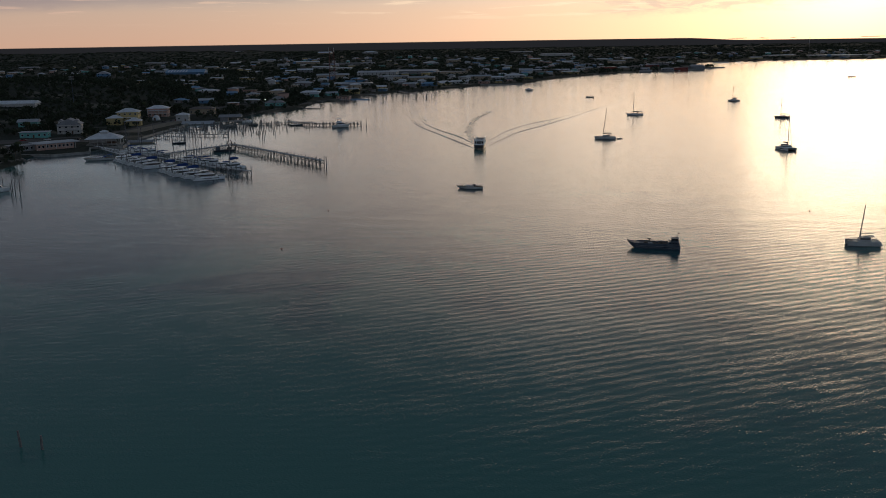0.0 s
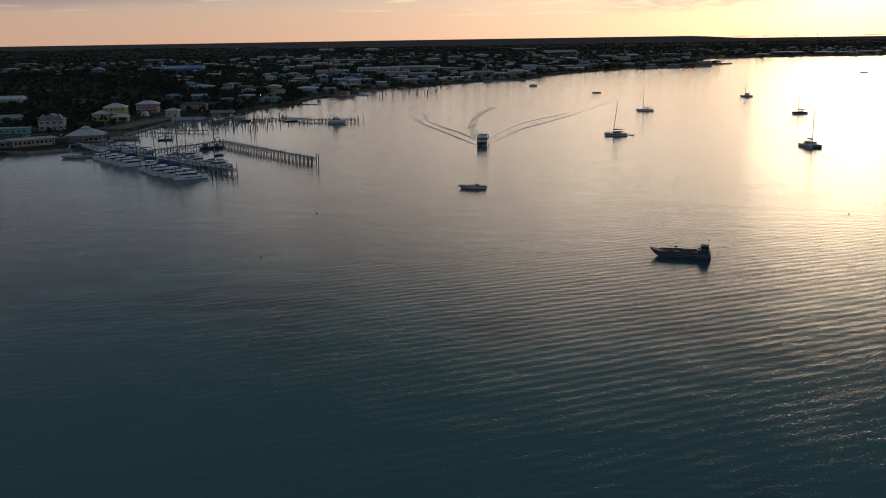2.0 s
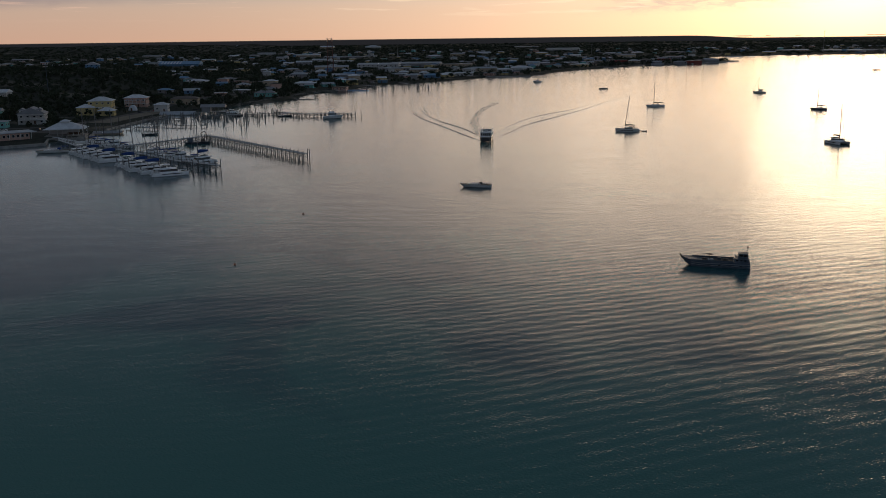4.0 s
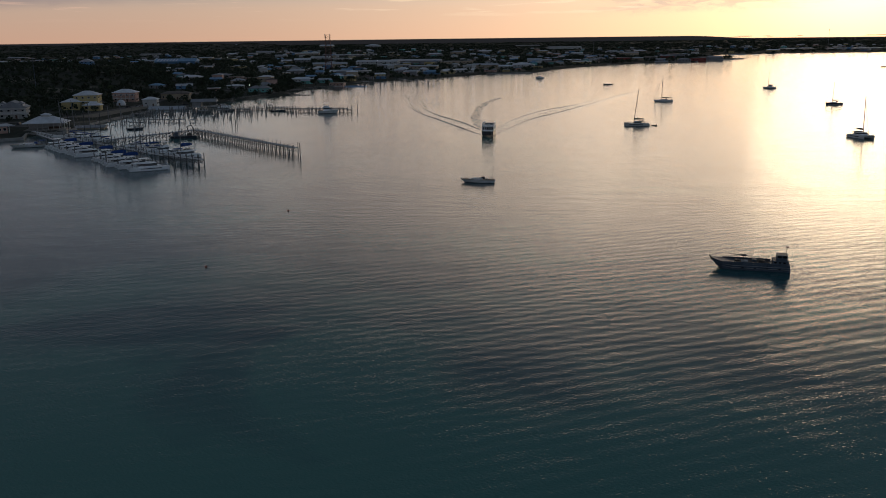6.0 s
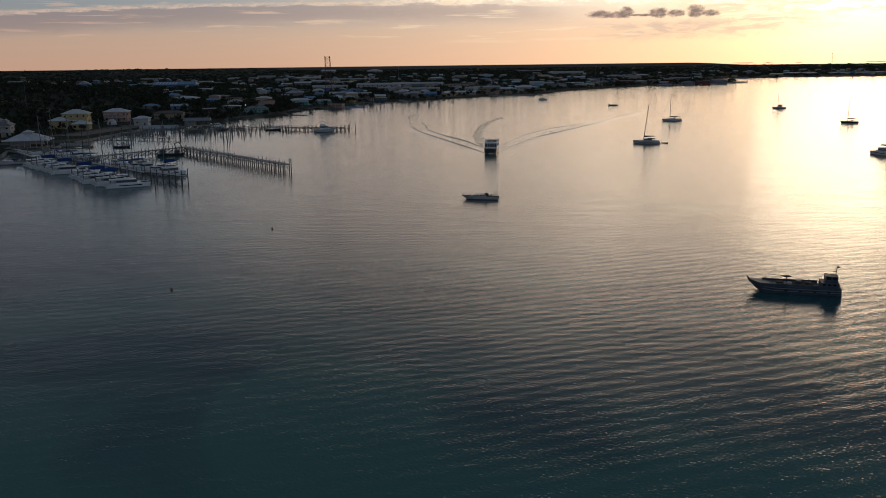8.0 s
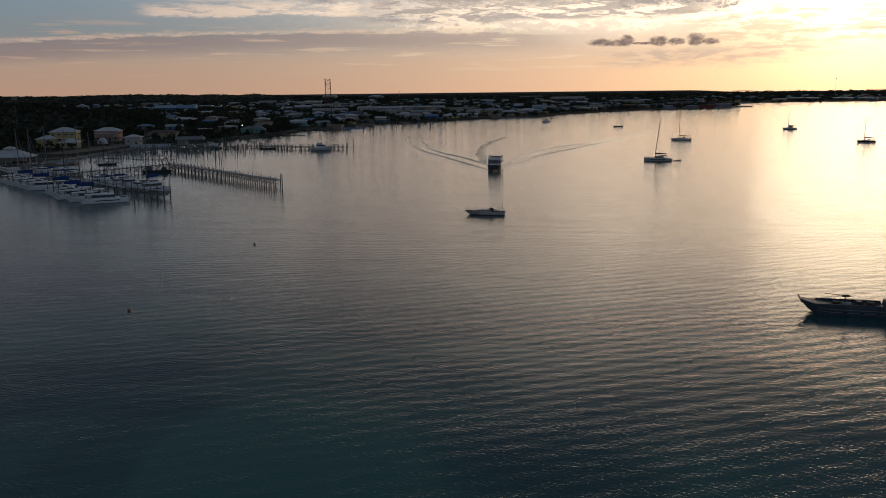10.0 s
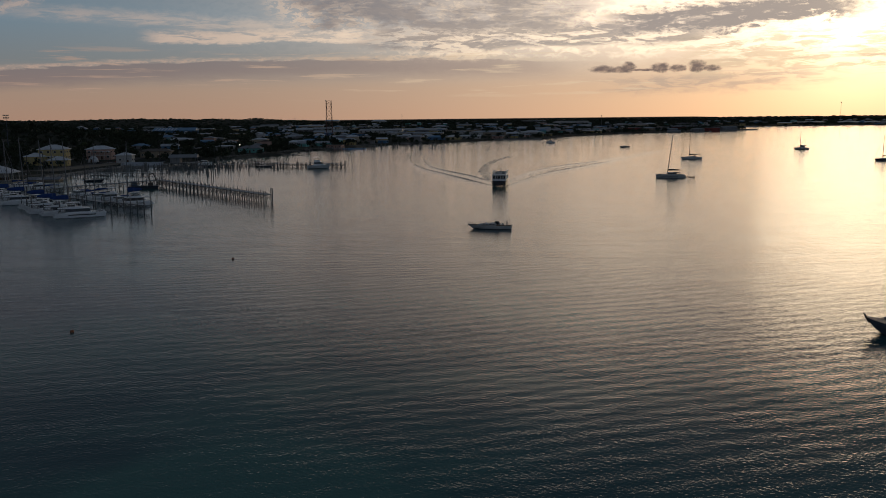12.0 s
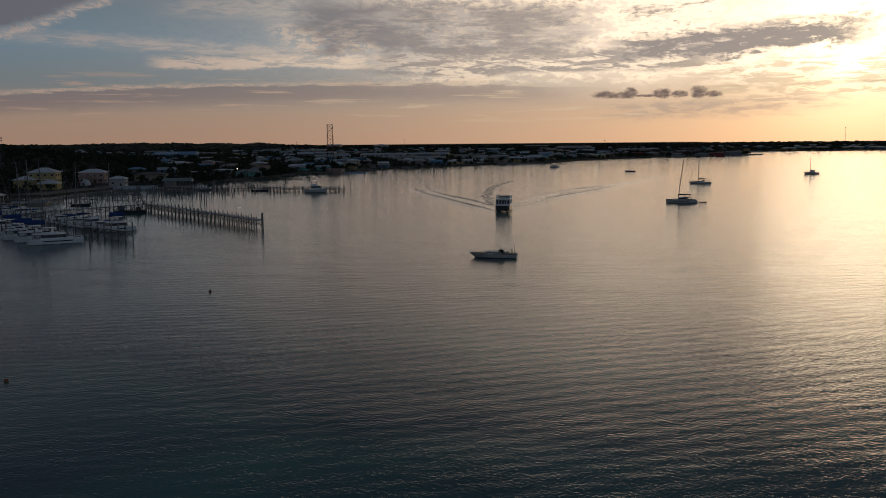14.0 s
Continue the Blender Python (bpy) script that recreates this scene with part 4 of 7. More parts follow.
def dinghy(m):
    t = thing("dinghy", m, "grey inflatable dinghy trailing on a painter", "dinghy")
    for s in (-1, 1):
        part("tube", sausage(B(), [(-1.6, s * 0.62, 0.28), (-1.4, s * 0.62, 0.28), (0.6, s * 0.6, 0.3), (1.3, s * 0.35, 0.42), (1.6, s * 0.05, 0.5)], (0.1, 0.22, 0.22, 0.2, 0.12)), RUBBER, t)
    part("floor", box(B(), -1.4, 1.1, -0.5, 0.5, 0.12, 0.2), RUBBER, t)
    part("outboard", box(B(), -1.95, -1.55, -0.18, 0.18, -0.1, 0.95, 0.75), ANTIFOUL, t)
    return t


def work_barge(m):
    t = thing("work_barge", m, "dark steel work barge with small crane beside the dock", "barge")
    part("hull", loft(B(), [[(x, -2.4, 1.1), (x, 2.4, 1.1), (x * k, 2.2, -0.4), (x * k, -2.2, -0.4)] for x, k in ((-6.5, 0.9), (-5, 1.0), (5, 1.0), (6.5, 0.88))]), DARK_HULL, t)
    part("deckhouse", box(B(), -4.6, -2.2, -1.3, 1.3, 1.1, 3.1, 0.95), STEEL, t)
    part("deckhouse_window", box(B(), -4.55, -2.2, -1.27, 1.27, 2.1, 2.7, 0.98), TINT, t)
    part("crane_base", box(B(), 2.0, 4.2, -1.1, 1.1, 1.1, 2.4, 0.85), RUST, t)
    part("crane_arm", bar(B(), [(3.2, 0, 2.3), (2.2, 0, 5.6), (4.4, 0, 6.4), (5.4, 0, 4.0)], 0.22), RUST, t)
    part("bucket", box(B(), 5.0, 5.8, -0.5, 0.5, 3.2, 4.1, 0.7), RUST, t)
    part("bollard", box(B(), 5.5, 5.8, -1.8, -1.5, 1.1, 1.7), RUST, t)
    return t


def buoy(m):
    t = thing("mooring_buoy", m, "small dark round mooring buoy floating on the water", "buoy", "mooring buoys")
    part("float", sausage(B(), [(-0.42, 0, 0.1), (-0.32, 0, 0.1), (0, 0, 0.1), (0.32, 0, 0.1), (0.42, 0, 0.1)], (0.05, 0.3, 0.42, 0.3, 0.05), 10), ORANGE, t, smooth=True)
    part("pickup_post", tube(B(), (0, 0, 0.4), (0, 0, 0.95), 0.04), ANTIFOUL, t)
    return t


def at(x, y, bow, z=0.0):
    """Afloat at x, y with the bow towards the compass-like angle bow (degrees from +x, anticlockwise)."""
    return pose(x, y, z, 0, 0, bow)


landing_craft(at(64.6, 258.6, 164) @ Matrix.Diagonal((0.80, 0.82, 0.64, 1.0)))
mast_free = sail_yacht(at(11.6, 375.6, 168) @ Matrix.Diagonal((0.94, 0.92, 0.82, 1.0)), "chalky white mastless sailing yacht lying at anchor", 12.6, 3.4, 0, GEL_OLD, BLACK_CANVAS, bimini=False, overhang=0.2)
part("stern_post", bar(B(), [(-5.6, 0.6, 1.2), (-5.6, 0.6, 4.0)], 0.05), ALU, mast_free)
gear = B()
for i in range(7):
    box(gear, -3.9 + i * 0.9, -3.3 + i * 0.9, -0.9 + 0.2 * (i % 3), -0.3 + 0.25 * (i % 3), 1.25, 1.8 + 0.25 * (i % 2), 0.8)
part("deck_gear", gear, GEL_OLD, mast_free, "loose covered gear on deck")
part("solar_arch", bar(B(), [(-4.9, -1.0, 1.2), (-4.9, -1.0, 2.7), (-4.9, 1.0, 2.7), (-4.9, 1.0, 1.2)], 0.05), ALU, mast_free)
part("solar_panel", box(B(), -5.3, -4.1, -0.9, 0.9, 2.7, 2.76), TINT, mast_free)
part("anchor_rode", tube(B(), (6.0, 0, 1.6), (7.1, 0.2, -0.2), 0.03), ALU, mast_free)
ferry(at(23.0, 524.5, -99) @ Matrix.Diagonal((0.90, 1.05, 1.2, 1.0)))
sail_catamaran(at(105.0, 562.0, 170) @ Matrix.Diagonal((0.95, 1.0, 0.88, 1.0)), "white cruising catamaran at anchor with dark raked mast", 22.4, radians(6.2), BLACK_CANVAS, 14.0, 7.2, GEL_OLD, fly=False, hull_glass=True, foresail=False)
dinghy(at(113.9, 560.5, 170) @ Matrix.Diagonal((1.0, 1.0, 0.8, 1.0)))
sail_yacht(at(161.5, 735.4, 175), "white sailing yacht at anchor with dark canvas", 14.2, 4.2, 18.5)
sail_yacht(at(291.0, 880.0, 172), "white sailing yacht at anchor with a raised pilothouse", 12.0, 3.8, 14.5, GEL_OLD, pilothouse=True, bimini=False)
sail_yacht(at(266.5, 689.0, 172), "dark-hulled sailing yacht at anchor with a canvas bimini", 11.5, 3.6, 15.5, DARK_HULL)
sail_catamaran(at(194.5, 491.5, -80), "white cruising catamaran at anchor with a hardtop cockpit", 19.5, radians(1.5), BLACK_CANVAS, 12.4, 7.0, GEL, fly=False)
sail_catamaran(at(128.0, 257.3, 170), "low white day-sailing catamaran with slender raked mast", 12.5, radians(5), None, 9.6, 4.6, GEL_OLD, fly=False, hull_glass=False, foresail=False)
skiff(at(163.7, 972.0, 176), "dark open work skiff lying at a mooring", 9.0)
sport_cruiser(at(112.0, 1120.0, 178), "small white motor cruiser lying at a mooring", 10.0, fly=False)
skiff(at(620.0, 1346.0, 178), "low dark barge-like boat lying at a mooring", 12.0, RUST, name="flat_barge")
for p in ((-51.6, 264.8), (-44.5, 328.6), (134.4, 312.6)):
    buoy(pose(p[0], p[1], 0, 0, 0, 40) @ Matrix.Scale(0.65, 4))
sport_cruiser(at(-75.5, 668.0, 12) @ Matrix.Diagonal((1.1, 1.1, 1.3, 1.0)), "white flybridge motor cruiser berthed at the old dock", 12.5, hull=GEL_OLD)
work_barge(at(-131.0, 526.5, 22))

# boats of the marina, stern to the outer dock
ROW = Vector((-0.70, 0.714))
berths = [(-112.0, 414.6, 26, 0), (-119.6, 421.2, 31, 1), (-126.8, 428.5, 32, 1), (-132.0, 436.2, 32, 0), (-137.6, 444.2, 32, 1), (-151.5, 459.0, 34, 1),
          (-158.0, 466.5, 33, 0), (-164.5, 474.0, 33, 1), (-170.0, 481.5, 34, 0), (-176.5, 488.8, 35, 1)]
for i, (x, y, a, mast) in enumerate(berths):
    L_ = 14.6 if i == 0 else 12.8 + 0.5 * (i % 3)
    sail_catamaran(at(x, y, a), "white charter catamaran berthed stern-to in the marina" if i else "white charter catamaran with long dark hull windows at the dock end",
                   (22.0 + 0.8 * (i % 3)) if mast else 0, radians(2), BLUE_CANVAS if i % 3 else GEL_OLD, L_, 6.8, GEL, "charter boats in the marina", True, i % 3 != 2)
QUAY, ALONG, IN = Vector((-113.5, 440.5)), Vector((-0.687, 0.727)), Vector((0.727, 0.687))
for i, s_ in enumerate((3, 12.5, 22, 31.5, 41, 50.5, 84, 94, 103.5, 113, 124)):
    p = QUAY + ALONG * s_ + IN * 9.5
    a = 222 + (i * 7) % 5
    if i in (2, 7):
        sport_cruiser(at(p.x, p.y, a), "white motor cruiser in a marina berth", 11.5, group="charter boats in the marina")
    elif i in (4, 6, 8, 10):
        sail_yacht(at(p.x, p.y, a), "white sailing yacht with blue canvas in a marina berth", 12.2, 3.8, 18.5 - 0.4 * i, GEL, BLUE_CANVAS, group="charter boats in the marina")
    else:
        sail_catamaran(at(p.x, p.y, a), "white catamaran with blue sail cover in a marina berth", 22.0 - 0.4 * i if i % 2 == 0 or i == 3 else 0, radians(2), BLUE_CANVAS, 12.4, 6.6, GEL, "charter boats in the marina", i % 2 == 0)
sail_yacht(at(-194.0, 494.5, 199), "long white sailing yacht berthed beside the marina walkway", 17.0, 4.4, 0, GEL_OLD, BLUE_CANVAS)
sport_cruiser(at(-199.5, 387.0, 20), "white motor cruiser moored among bare piles", 11.0)
skiff(at(-171.0, 574.0, 10), "dark open boat moored in the basin", 9.0, top=False)
skiff(at(-148.0, 700.0, 5), "dark canopied boat among the old piles", 8.0, top=True)
skiff(at(-112.0, 690.5, 8), "dark canopied launch berthed at the old dock", 10.0, top=True)
sail_yacht(at(-186.0, 722.0, 190), "white sailing yacht beside the boat shed", 11.0, 3.4, 17.0, GEL_OLD, BLACK_CANVAS)
sail_yacht(at(-165.0, 733.0, 172), "white sailing yacht moored behind the old piles", 11.5, 3.5, 18.0, GEL_OLD, BLACK_CANVAS)
sport_cruiser(at(-157.0, 722.0, 8), "white motor cruiser moored behind the old piles", 9.5, fly=False)


# ---- docks ----
PILE_MESH = {}


def pile_mesh(h, r=0.18):
    key = (round(h, 1), r)
    if key not in PILE_MESH:
        bm = tube(bmesh.new(), (0, 0, -2.6), (0, 0, key[0]), r * 1.08, r * 0.92, 8)
        PILE_MESH[key] = mesh_of("timber_post", bm, PILE)
    return PILE_MESH[key]


def place_pile(parent, x, y, h, r=0.18, tilt=0.0):
    ob = part("timber_post", pile_mesh(h, r), None, parent)
    ob.location = (x, y, 0)
    ob.rotation_euler = (random.uniform(-tilt, tilt), random.uniform(-tilt, tilt), random.uniform(0, 3))
    return ob


def dock(pts, width, label, deck_z=2.7, step=4.0, brace=True, above=1.6, gaps=0.0, name="dock"):
    """A plank walkway on rows of piles, with crossed braces under it."""
    t = thing(name, pose(0, 0, 0), label, "dock")
    random.seed(int(abs(pts[0][0]) * 7 + width * 10))
    first = True
    for (ax, ay), (bx, by) in zip(pts, pts[1:]):
        a, b = Vector((ax, ay, 0)), Vector((bx, by, 0))
        d = (b - a).normalized()
        n = Vector((-d.y, d.x, 0))
        count = max(1, round((b - a).length / step))
        bay = mesh_of("deck_panel", box(bmesh.new(), 0.02, (b - a).length / count - 0.02, -width / 2, width / 2, -0.12, 0.0), DECK)
        for i in range(count + 1):
            p = a.lerp(b, i / count)
            for s in (-1, 1):
                q = p + n * s * (width / 2 - 0.1)
                h = deck_z + above * random.uniform(0.55, 1.15) + (0.7 if first and i == 0 else 0)
                if random.random() > gaps:
                    place_pile(t, q.x, q.y, round(h * 2) / 2, tilt=0.012)
            br = bmesh.new()
            tube(br, p - n * width / 2 + Vector((0, 0, deck_z - 0.3)), p + n * width / 2 + Vector((0, 0, deck_z - 0.3)), 0.12, 0.12, 6)
            if brace:
                for s in (-1, 1):
                    tube(br, p - n * s * (width / 2) + Vector((0, 0, 0.35)), p + n * s * (width / 2) + Vector((0, 0, deck_z - 0.4)), 0.08, 0.08, 5)
            if i < count:
                q = a.lerp(b, (i + 1) / count)
                if brace:
                    for s in (-1, 1):
                        o = n * s * (width / 2 - 0.1)
                        tube(br, p + o + Vector((0, 0, 0.4)), q + o + Vector((0, 0, deck_z - 0.45)), 0.075, 0.075, 5)
                        tube(br, q + o + Vector((0, 0, 0.4)), p + o + Vector((0, 0, deck_z - 0.45)), 0.075, 0.075, 5)
                if random.random() >= gaps:
                    pan = part("deck_panel", bay, None, t)
                    pan.location, pan.rotation_euler = p + Vector((0, 0, deck_z)), (0, 0, math.atan2(d.y, d.x))
                    for s in (-1, 1):
                        o = n * s * (width / 2 - 0.25)
                        tube(br, p + o + Vector((0, 0, deck_z - 0.22)), q + o + Vector((0, 0, deck_z - 0.22)), 0.11, 0.11, 5)
            part("brace_frame", br, PILE, t)
        first = False
    return t


def loose_piles(pts, label, lo=2.0, hi=4.5, tilt=0.03):
    t = thing("piling", pose(0, 0, 0), label, "pilings")
    for x, y in pts:
        place_pile(t, x, y, round(random.uniform(lo, hi) * 2) / 2, 0.21, tilt)
    return t


dock([(-63.2, 457.2), (-128.5, 541.0), (-162.0, 491.0)], 3.0, "long timber dock on braced pilings with bare posts", 2.8, 4.0, True, 1.2)
dock([(-94.6, 424.5), (-113.5, 440.5)], 2.6, "braced timber end of the marina walkway", 2.5, 4.5)
dock([(-113.5, 440.5), (-217.0, 550.0)], 2.4, "long marina walkway on timber pilings", 2.0, 7.5, False, 2.0)
random.seed(12)
loose_piles([(x - 5.6 * math.cos(radians(a)) + q * 3.9 * math.sin(radians(a)), y - 5.6 * math.sin(radians(a)) - q * 3.9 * math.cos(radians(a))) for x, y, a, _ in berths for q in (-1,)],
            "tall mooring piles standing between the marina berths", 3.5, 5.5, 0.015)
loose_piles([(x + 8.6 * math.cos(radians(a)) + 3.9 * math.sin(radians(a)), y + 8.6 * math.sin(radians(a)) - 3.9 * math.cos(radians(a))) for x, y, a, _ in berths],
            "mooring piles at the inner ends of the berths", 3.5, 5.0, 0.015)
dock([(-61.5, 682.0), (-97.0, 688.0), (-122.0, 706.0)], 2.4, "old timber dock with uneven pilings and gaps", 2.0, 2.7, True, 1.2, 0.1)
random.seed(11)
loose_piles([(-60.0, 450.2)], "single tall mooring pile off the dock end", 5.5, 5.6, 0.0)
loose_piles([(-57.5, 683.0)], "single tall mooring pile off the old dock", 4.5, 4.6, 0.0)
loose_piles([(-70.2, 126.0), (-66.3, 125.0)], "pair of leaning mooring piles standing in shallows", 2.6, 3.0, 0.1)
loose_piles([(-186, 379), (-190, 383), (-192.5, 384.5), (-195, 391), (-201, 395)], "bare berth piles beside a moored cruiser", 4.0, 6.5, 0.02)
for row in range(5):
    x0, y0, x1, y1 = ((-92, 676, -126, 662), (-118, 640, -150, 628), (-150, 640, -194, 662), (-146, 690, -196, 700), (-128, 672, -150, 668))[row]
    loose_piles([(x0 + (x1 - x0) * k / 15 + random.uniform(-2, 2), y0 + (y1 - y0) * k / 15 + random.uniform(-7, 7)) for k in range(16)], "broken row of old dock pilings in the basin", 1.2, 3.6, 0.04)
for row in range(7):
    x0, y0 = -196 + row * 11.5, 668 + row * 6
    loose_piles([(x0 + random.uniform(-7, 7), y0 + random.uniform(-22, 30)) for k in range(16)], "dense uneven cluster of old dock pilings", 1.5, 4.0, 0.03)
    dock([(x0 - 5, y0 + 2 * (row % 3)), (x0 + 5, y0 + 4 - 3 * (row % 2))], 1.6, "broken length of low dock among old pilings", 1.4, 2.6, True, 1.4, 0.3)
loose_piles([(-126.0, 611), (-123.0, 611.5), (-124.5, 614)], "leaning cluster of old mooring piles", 5.0, 6.0, 0.09)
dock([(-199, 634), (-170, 622), (-150, 618)], 1.8, "ruined low walkway in the basin", 1.3, 3.6, False, 1.6, 0.4)
dock([(-198, 612), (-176, 604)], 2.0, "low timber landing beside the seawall", 1.3, 3.2, False, 1.2, 0.1)
dock([(-205, 668), (-186, 660)], 1.8, "short broken timber landing in the basin", 1.3, 3.2, False, 1.5, 0.3)
for row in range(6):
    x0, y0 = -76 + row * 12, 950 + row * 9
    loose_piles([(x0 + random.uniform(-2, 2) + k * 0.4, y0 + k * 13 + random.uniform(-3, 3)) for k in range(7)], "line of bare dock pilings off the far shore", 2.5, 6.0, 0.03)
loose_piles([(-24 + 3 * k, 998 + 4 * k) for k in range(7)], "close cluster of pilings off the far shore", 3.0, 6.0, 0.03)
loose_piles([(-146 + 9 * k, 960 + random.uniform(-12, 12)) for k in range(6)], "scattered bare pilings near the rocky shore", 2.5, 5.0, 0.04)
for x, y, dx, dy in ((-108, 975, 16, -18), (-88, 1070, 14, -16), (-50, 1120, 10, -26), (60, 1256, 8, -22), (124, 1272, 18, -14), (268, 1540, 14, -22), (330, 1622, 16, -20), (404, 1664, 10, -22), (470, 1706, 10, -22)):
    dock([(x + dx, y + dy), (x - dx * 0.1, y - dy * 0.1)], 2.2, "small private timber dock on the far shore", 1.6, 4.0, False, 1.6)


def gangway(ax, ay, az, bx, by, bz, width=1.5):
    """A railed ramp sloping from the shore to the berths, on two pairs of piles."""
    t = thing("gangway", pose(0, 0, 0), "sloping white railed gangway above the end berth", "gangway")
    a, b = Vector((ax, ay, az)), Vector((bx, by, bz))
    d = (b - a).normalized()
    n = Vector((-d.y, d.x, 0)).normalized() * width / 2
    up = Vector((0, 0, 0.12))
    part("walkway", loft(B(), [[p - n, p + n, p + n + up, p - n + up] for p in (a, b)]), DECK, t)
    count = 14
    for side in (-1, 1):
        o = n * side * 0.96 + up
        rods("rail_post", [(a.lerp(b, i / count) + o, a.lerp(b, i / count) + o + Vector((0, 0, 1.1))) for i in range(count + 1)], 0.05, GEL, t)
        for k in (0.55, 1.1):
            part("handrail", tube(B(), a + o + Vector((0, 0, k)), b + o + Vector((0, 0, k)), 0.06), GEL, t)
        for k in (0.25, 0.75):
            p = a.lerp(b, k) + n * side
            place_pile(t, p.x, p.y, round(p.z - 0.02, 1))
    return t


gangway(-203.0, 524.0, 2.9, -181.0, 498.0, 2.0)


# ---- houses ----
FOOT = []
SHARED = {}


def shared_box(name, sx, sy, sz, mat):
    key = (name, round(sx, 1), round(sy, 1), round(sz, 1), mat.name)
    if key not in SHARED:
        SHARED[key] = mesh_of(name, box(bmesh.new(), -sx / 2, sx / 2, -sy / 2, sy / 2, 0, sz), mat)
    return SHARED[key]


def roof_mesh(kind, w, d, h, rise, over=0.7, wing=0.22):
    """A pitched roof with eaves, closed below."""
    bm = bmesh.new()
    x, y = w / 2 + over, d / 2 + over
    if kind == "flat":
        box(bm, -x, x, -y, y, h, h + 0.35)
        return bm
    low = [bm.verts.new(p) for p in ((-x, -y, h), (x, -y, h), (x, y, h), (-x, y, h))]
    top = [bm.verts.new(p) for p in ((-x, -y, h + wing), (x, -y, h + wing), (x, y, h + wing), (-x, y, h + wing))]
    bm.faces.new(low[::-1])
    for i in range(4):
        bm.faces.new((low[i], low[(i + 1) % 4], top[(i + 1) % 4], top[i]))
    if kind == "hip":
        along = w >= d
        e = max(0.3, abs(w - d) / 2)
        r = [bm.verts.new((-e, 0, h + rise) if along else (0, -e, h + rise)), bm.verts.new((e, 0, h + rise) if along else (0, e, h + rise))]
        if along:
            fs = ((top[0], top[1], r[1], r[0]), (top[1], top[2], r[1]), (top[2], top[3], r[0], r[1]), (top[3], top[0], r[0]))
        else:
            fs = ((top[0], top[1], r[0]), (top[1], top[2], r[1], r[0]), (top[2], top[3], r[1]), (top[3], top[0], r[0], r[1]))
    else:
        along = kind == "gable"
        r = [bm.verts.new((-x, 0, h + rise) if along else (0, -y, h + rise)), bm.verts.new((x, 0, h + rise) if along else (0, y, h + rise))]
        if along:
            fs = ((top[0], top[1], r[1], r[0]), (top[1], top[2], r[1]), (top[2], top[3], r[0], r[1]), (top[3], top[0], r[0]))
        else:
            fs = ((top[0], top[1], r[0]), (top[1], top[2], r[1], r[0]), (top[2], top[3], r[1]), (top[3], top[0], r[0], r[1]))
    for f in fs:
        bm.faces.new(f)
    return bm


def windows_on(t, w, d, h, near, storeys=None, front=True, right=True, left=False, door=True):
    """Openings with glass set into the walls, on the sides that face the water."""
    storeys = storeys or max(1, int(h / 2.9))
    fl = h / storeys
    sides = []
    if front:
        sides.append((0, -d / 2, w, 0))
    if right:
        sides.append((w / 2, 0, d, 90))
    if left:
        sides.append((-w / 2, 0, d, 90))
    for cx, cy, length, turn in sides:
        n = max(1, min(9, int(length / (3.6 if near else 5.5))))
        for s in range(storeys):
            for i in range(n):
                o = -length / 2 + length * (i + 0.5) / n
                p = (cx, cy, 0) if turn == 0 else (cx, cy, 0)
                p = Vector((cx + (o if turn == 0 else 0), cy + (o if turn == 90 else 0), s * fl + fl * 0.33))
                is_door = door and s == 0 and i == n // 2 and turn == 0
                if is_door:
                    ob = part("door", shared_box("door", 1.1, 0.12, 2.1, DOOR_PAINT), None, t)
                    p.z = 0.02
                elif near:
                    ob = part("window", shared_box("window", 1.5, 0.16, 1.35, FRAME_PAINT), None, t)
                    pane = part("pane", shared_box("pane", 1.26, 0.2, 1.1, WINDOW_GLASS), None, ob)
                    pane.location = (0, 0, 0.12)
                else:
                    ob = part("window", shared_box("window", 1.7, 0.14, 1.4, WINDOW_GLASS), None, t)
                ob.location, ob.rotation_euler = p, (0, 0, radians(turn))


def house(x, y, w, d, h, rise, kind="hip", wall="white", roof="white", turn=0.0, label="", category="house", near=False, name="house", base=None, group="", storeys=None):
    z = float(ground_z(x, y)) if base is None else base
    h = max(h, 3.1) if group == "buildings of the town" else h
    t = thing(name, pose(x, y, z, 0, 0, turn), label or f"{wall}-walled house with a {roof} {'flat' if kind == 'flat' else 'pitched'} roof", category, group)
    FOOT.append((x, y, max(w, d) * 0.62 + 1.5))
    wm = bmesh.new()
    box(wm, -w / 2, w / 2, -d / 2, d / 2, -1.5, h)
    if kind in ("gable", "cross"):
        pts = ((-w / 2, 0), (w / 2, 0)) if kind == "gable" else ((0, -d / 2), (0, d / 2))
        for px, py in pts:
            if kind == "gable":
                tri = [(px, -d / 2, h), (px, d / 2, h), (px, 0, h + rise * 0.92)]
                off = Vector((-0.15 if px > 0 else 0.15, 0, 0))
            else:
                tri = [(-w / 2, py, h), (w / 2, py, h), (0, py, h + rise * 0.92)]
                off = Vector((0, -0.15 if py > 0 else 0.15, 0))
            loft(wm, [[Vector(p) for p in tri], [Vector(p) + off for p in tri]])
    part("wall", wm, WALLS[wall], t)
    part("roof", roof_mesh(kind, w, d, h, rise, 0.8 if near else 0.6), ROOFS[roof], t)
    windows_on(t, w, d, h, near, storeys)
    return t


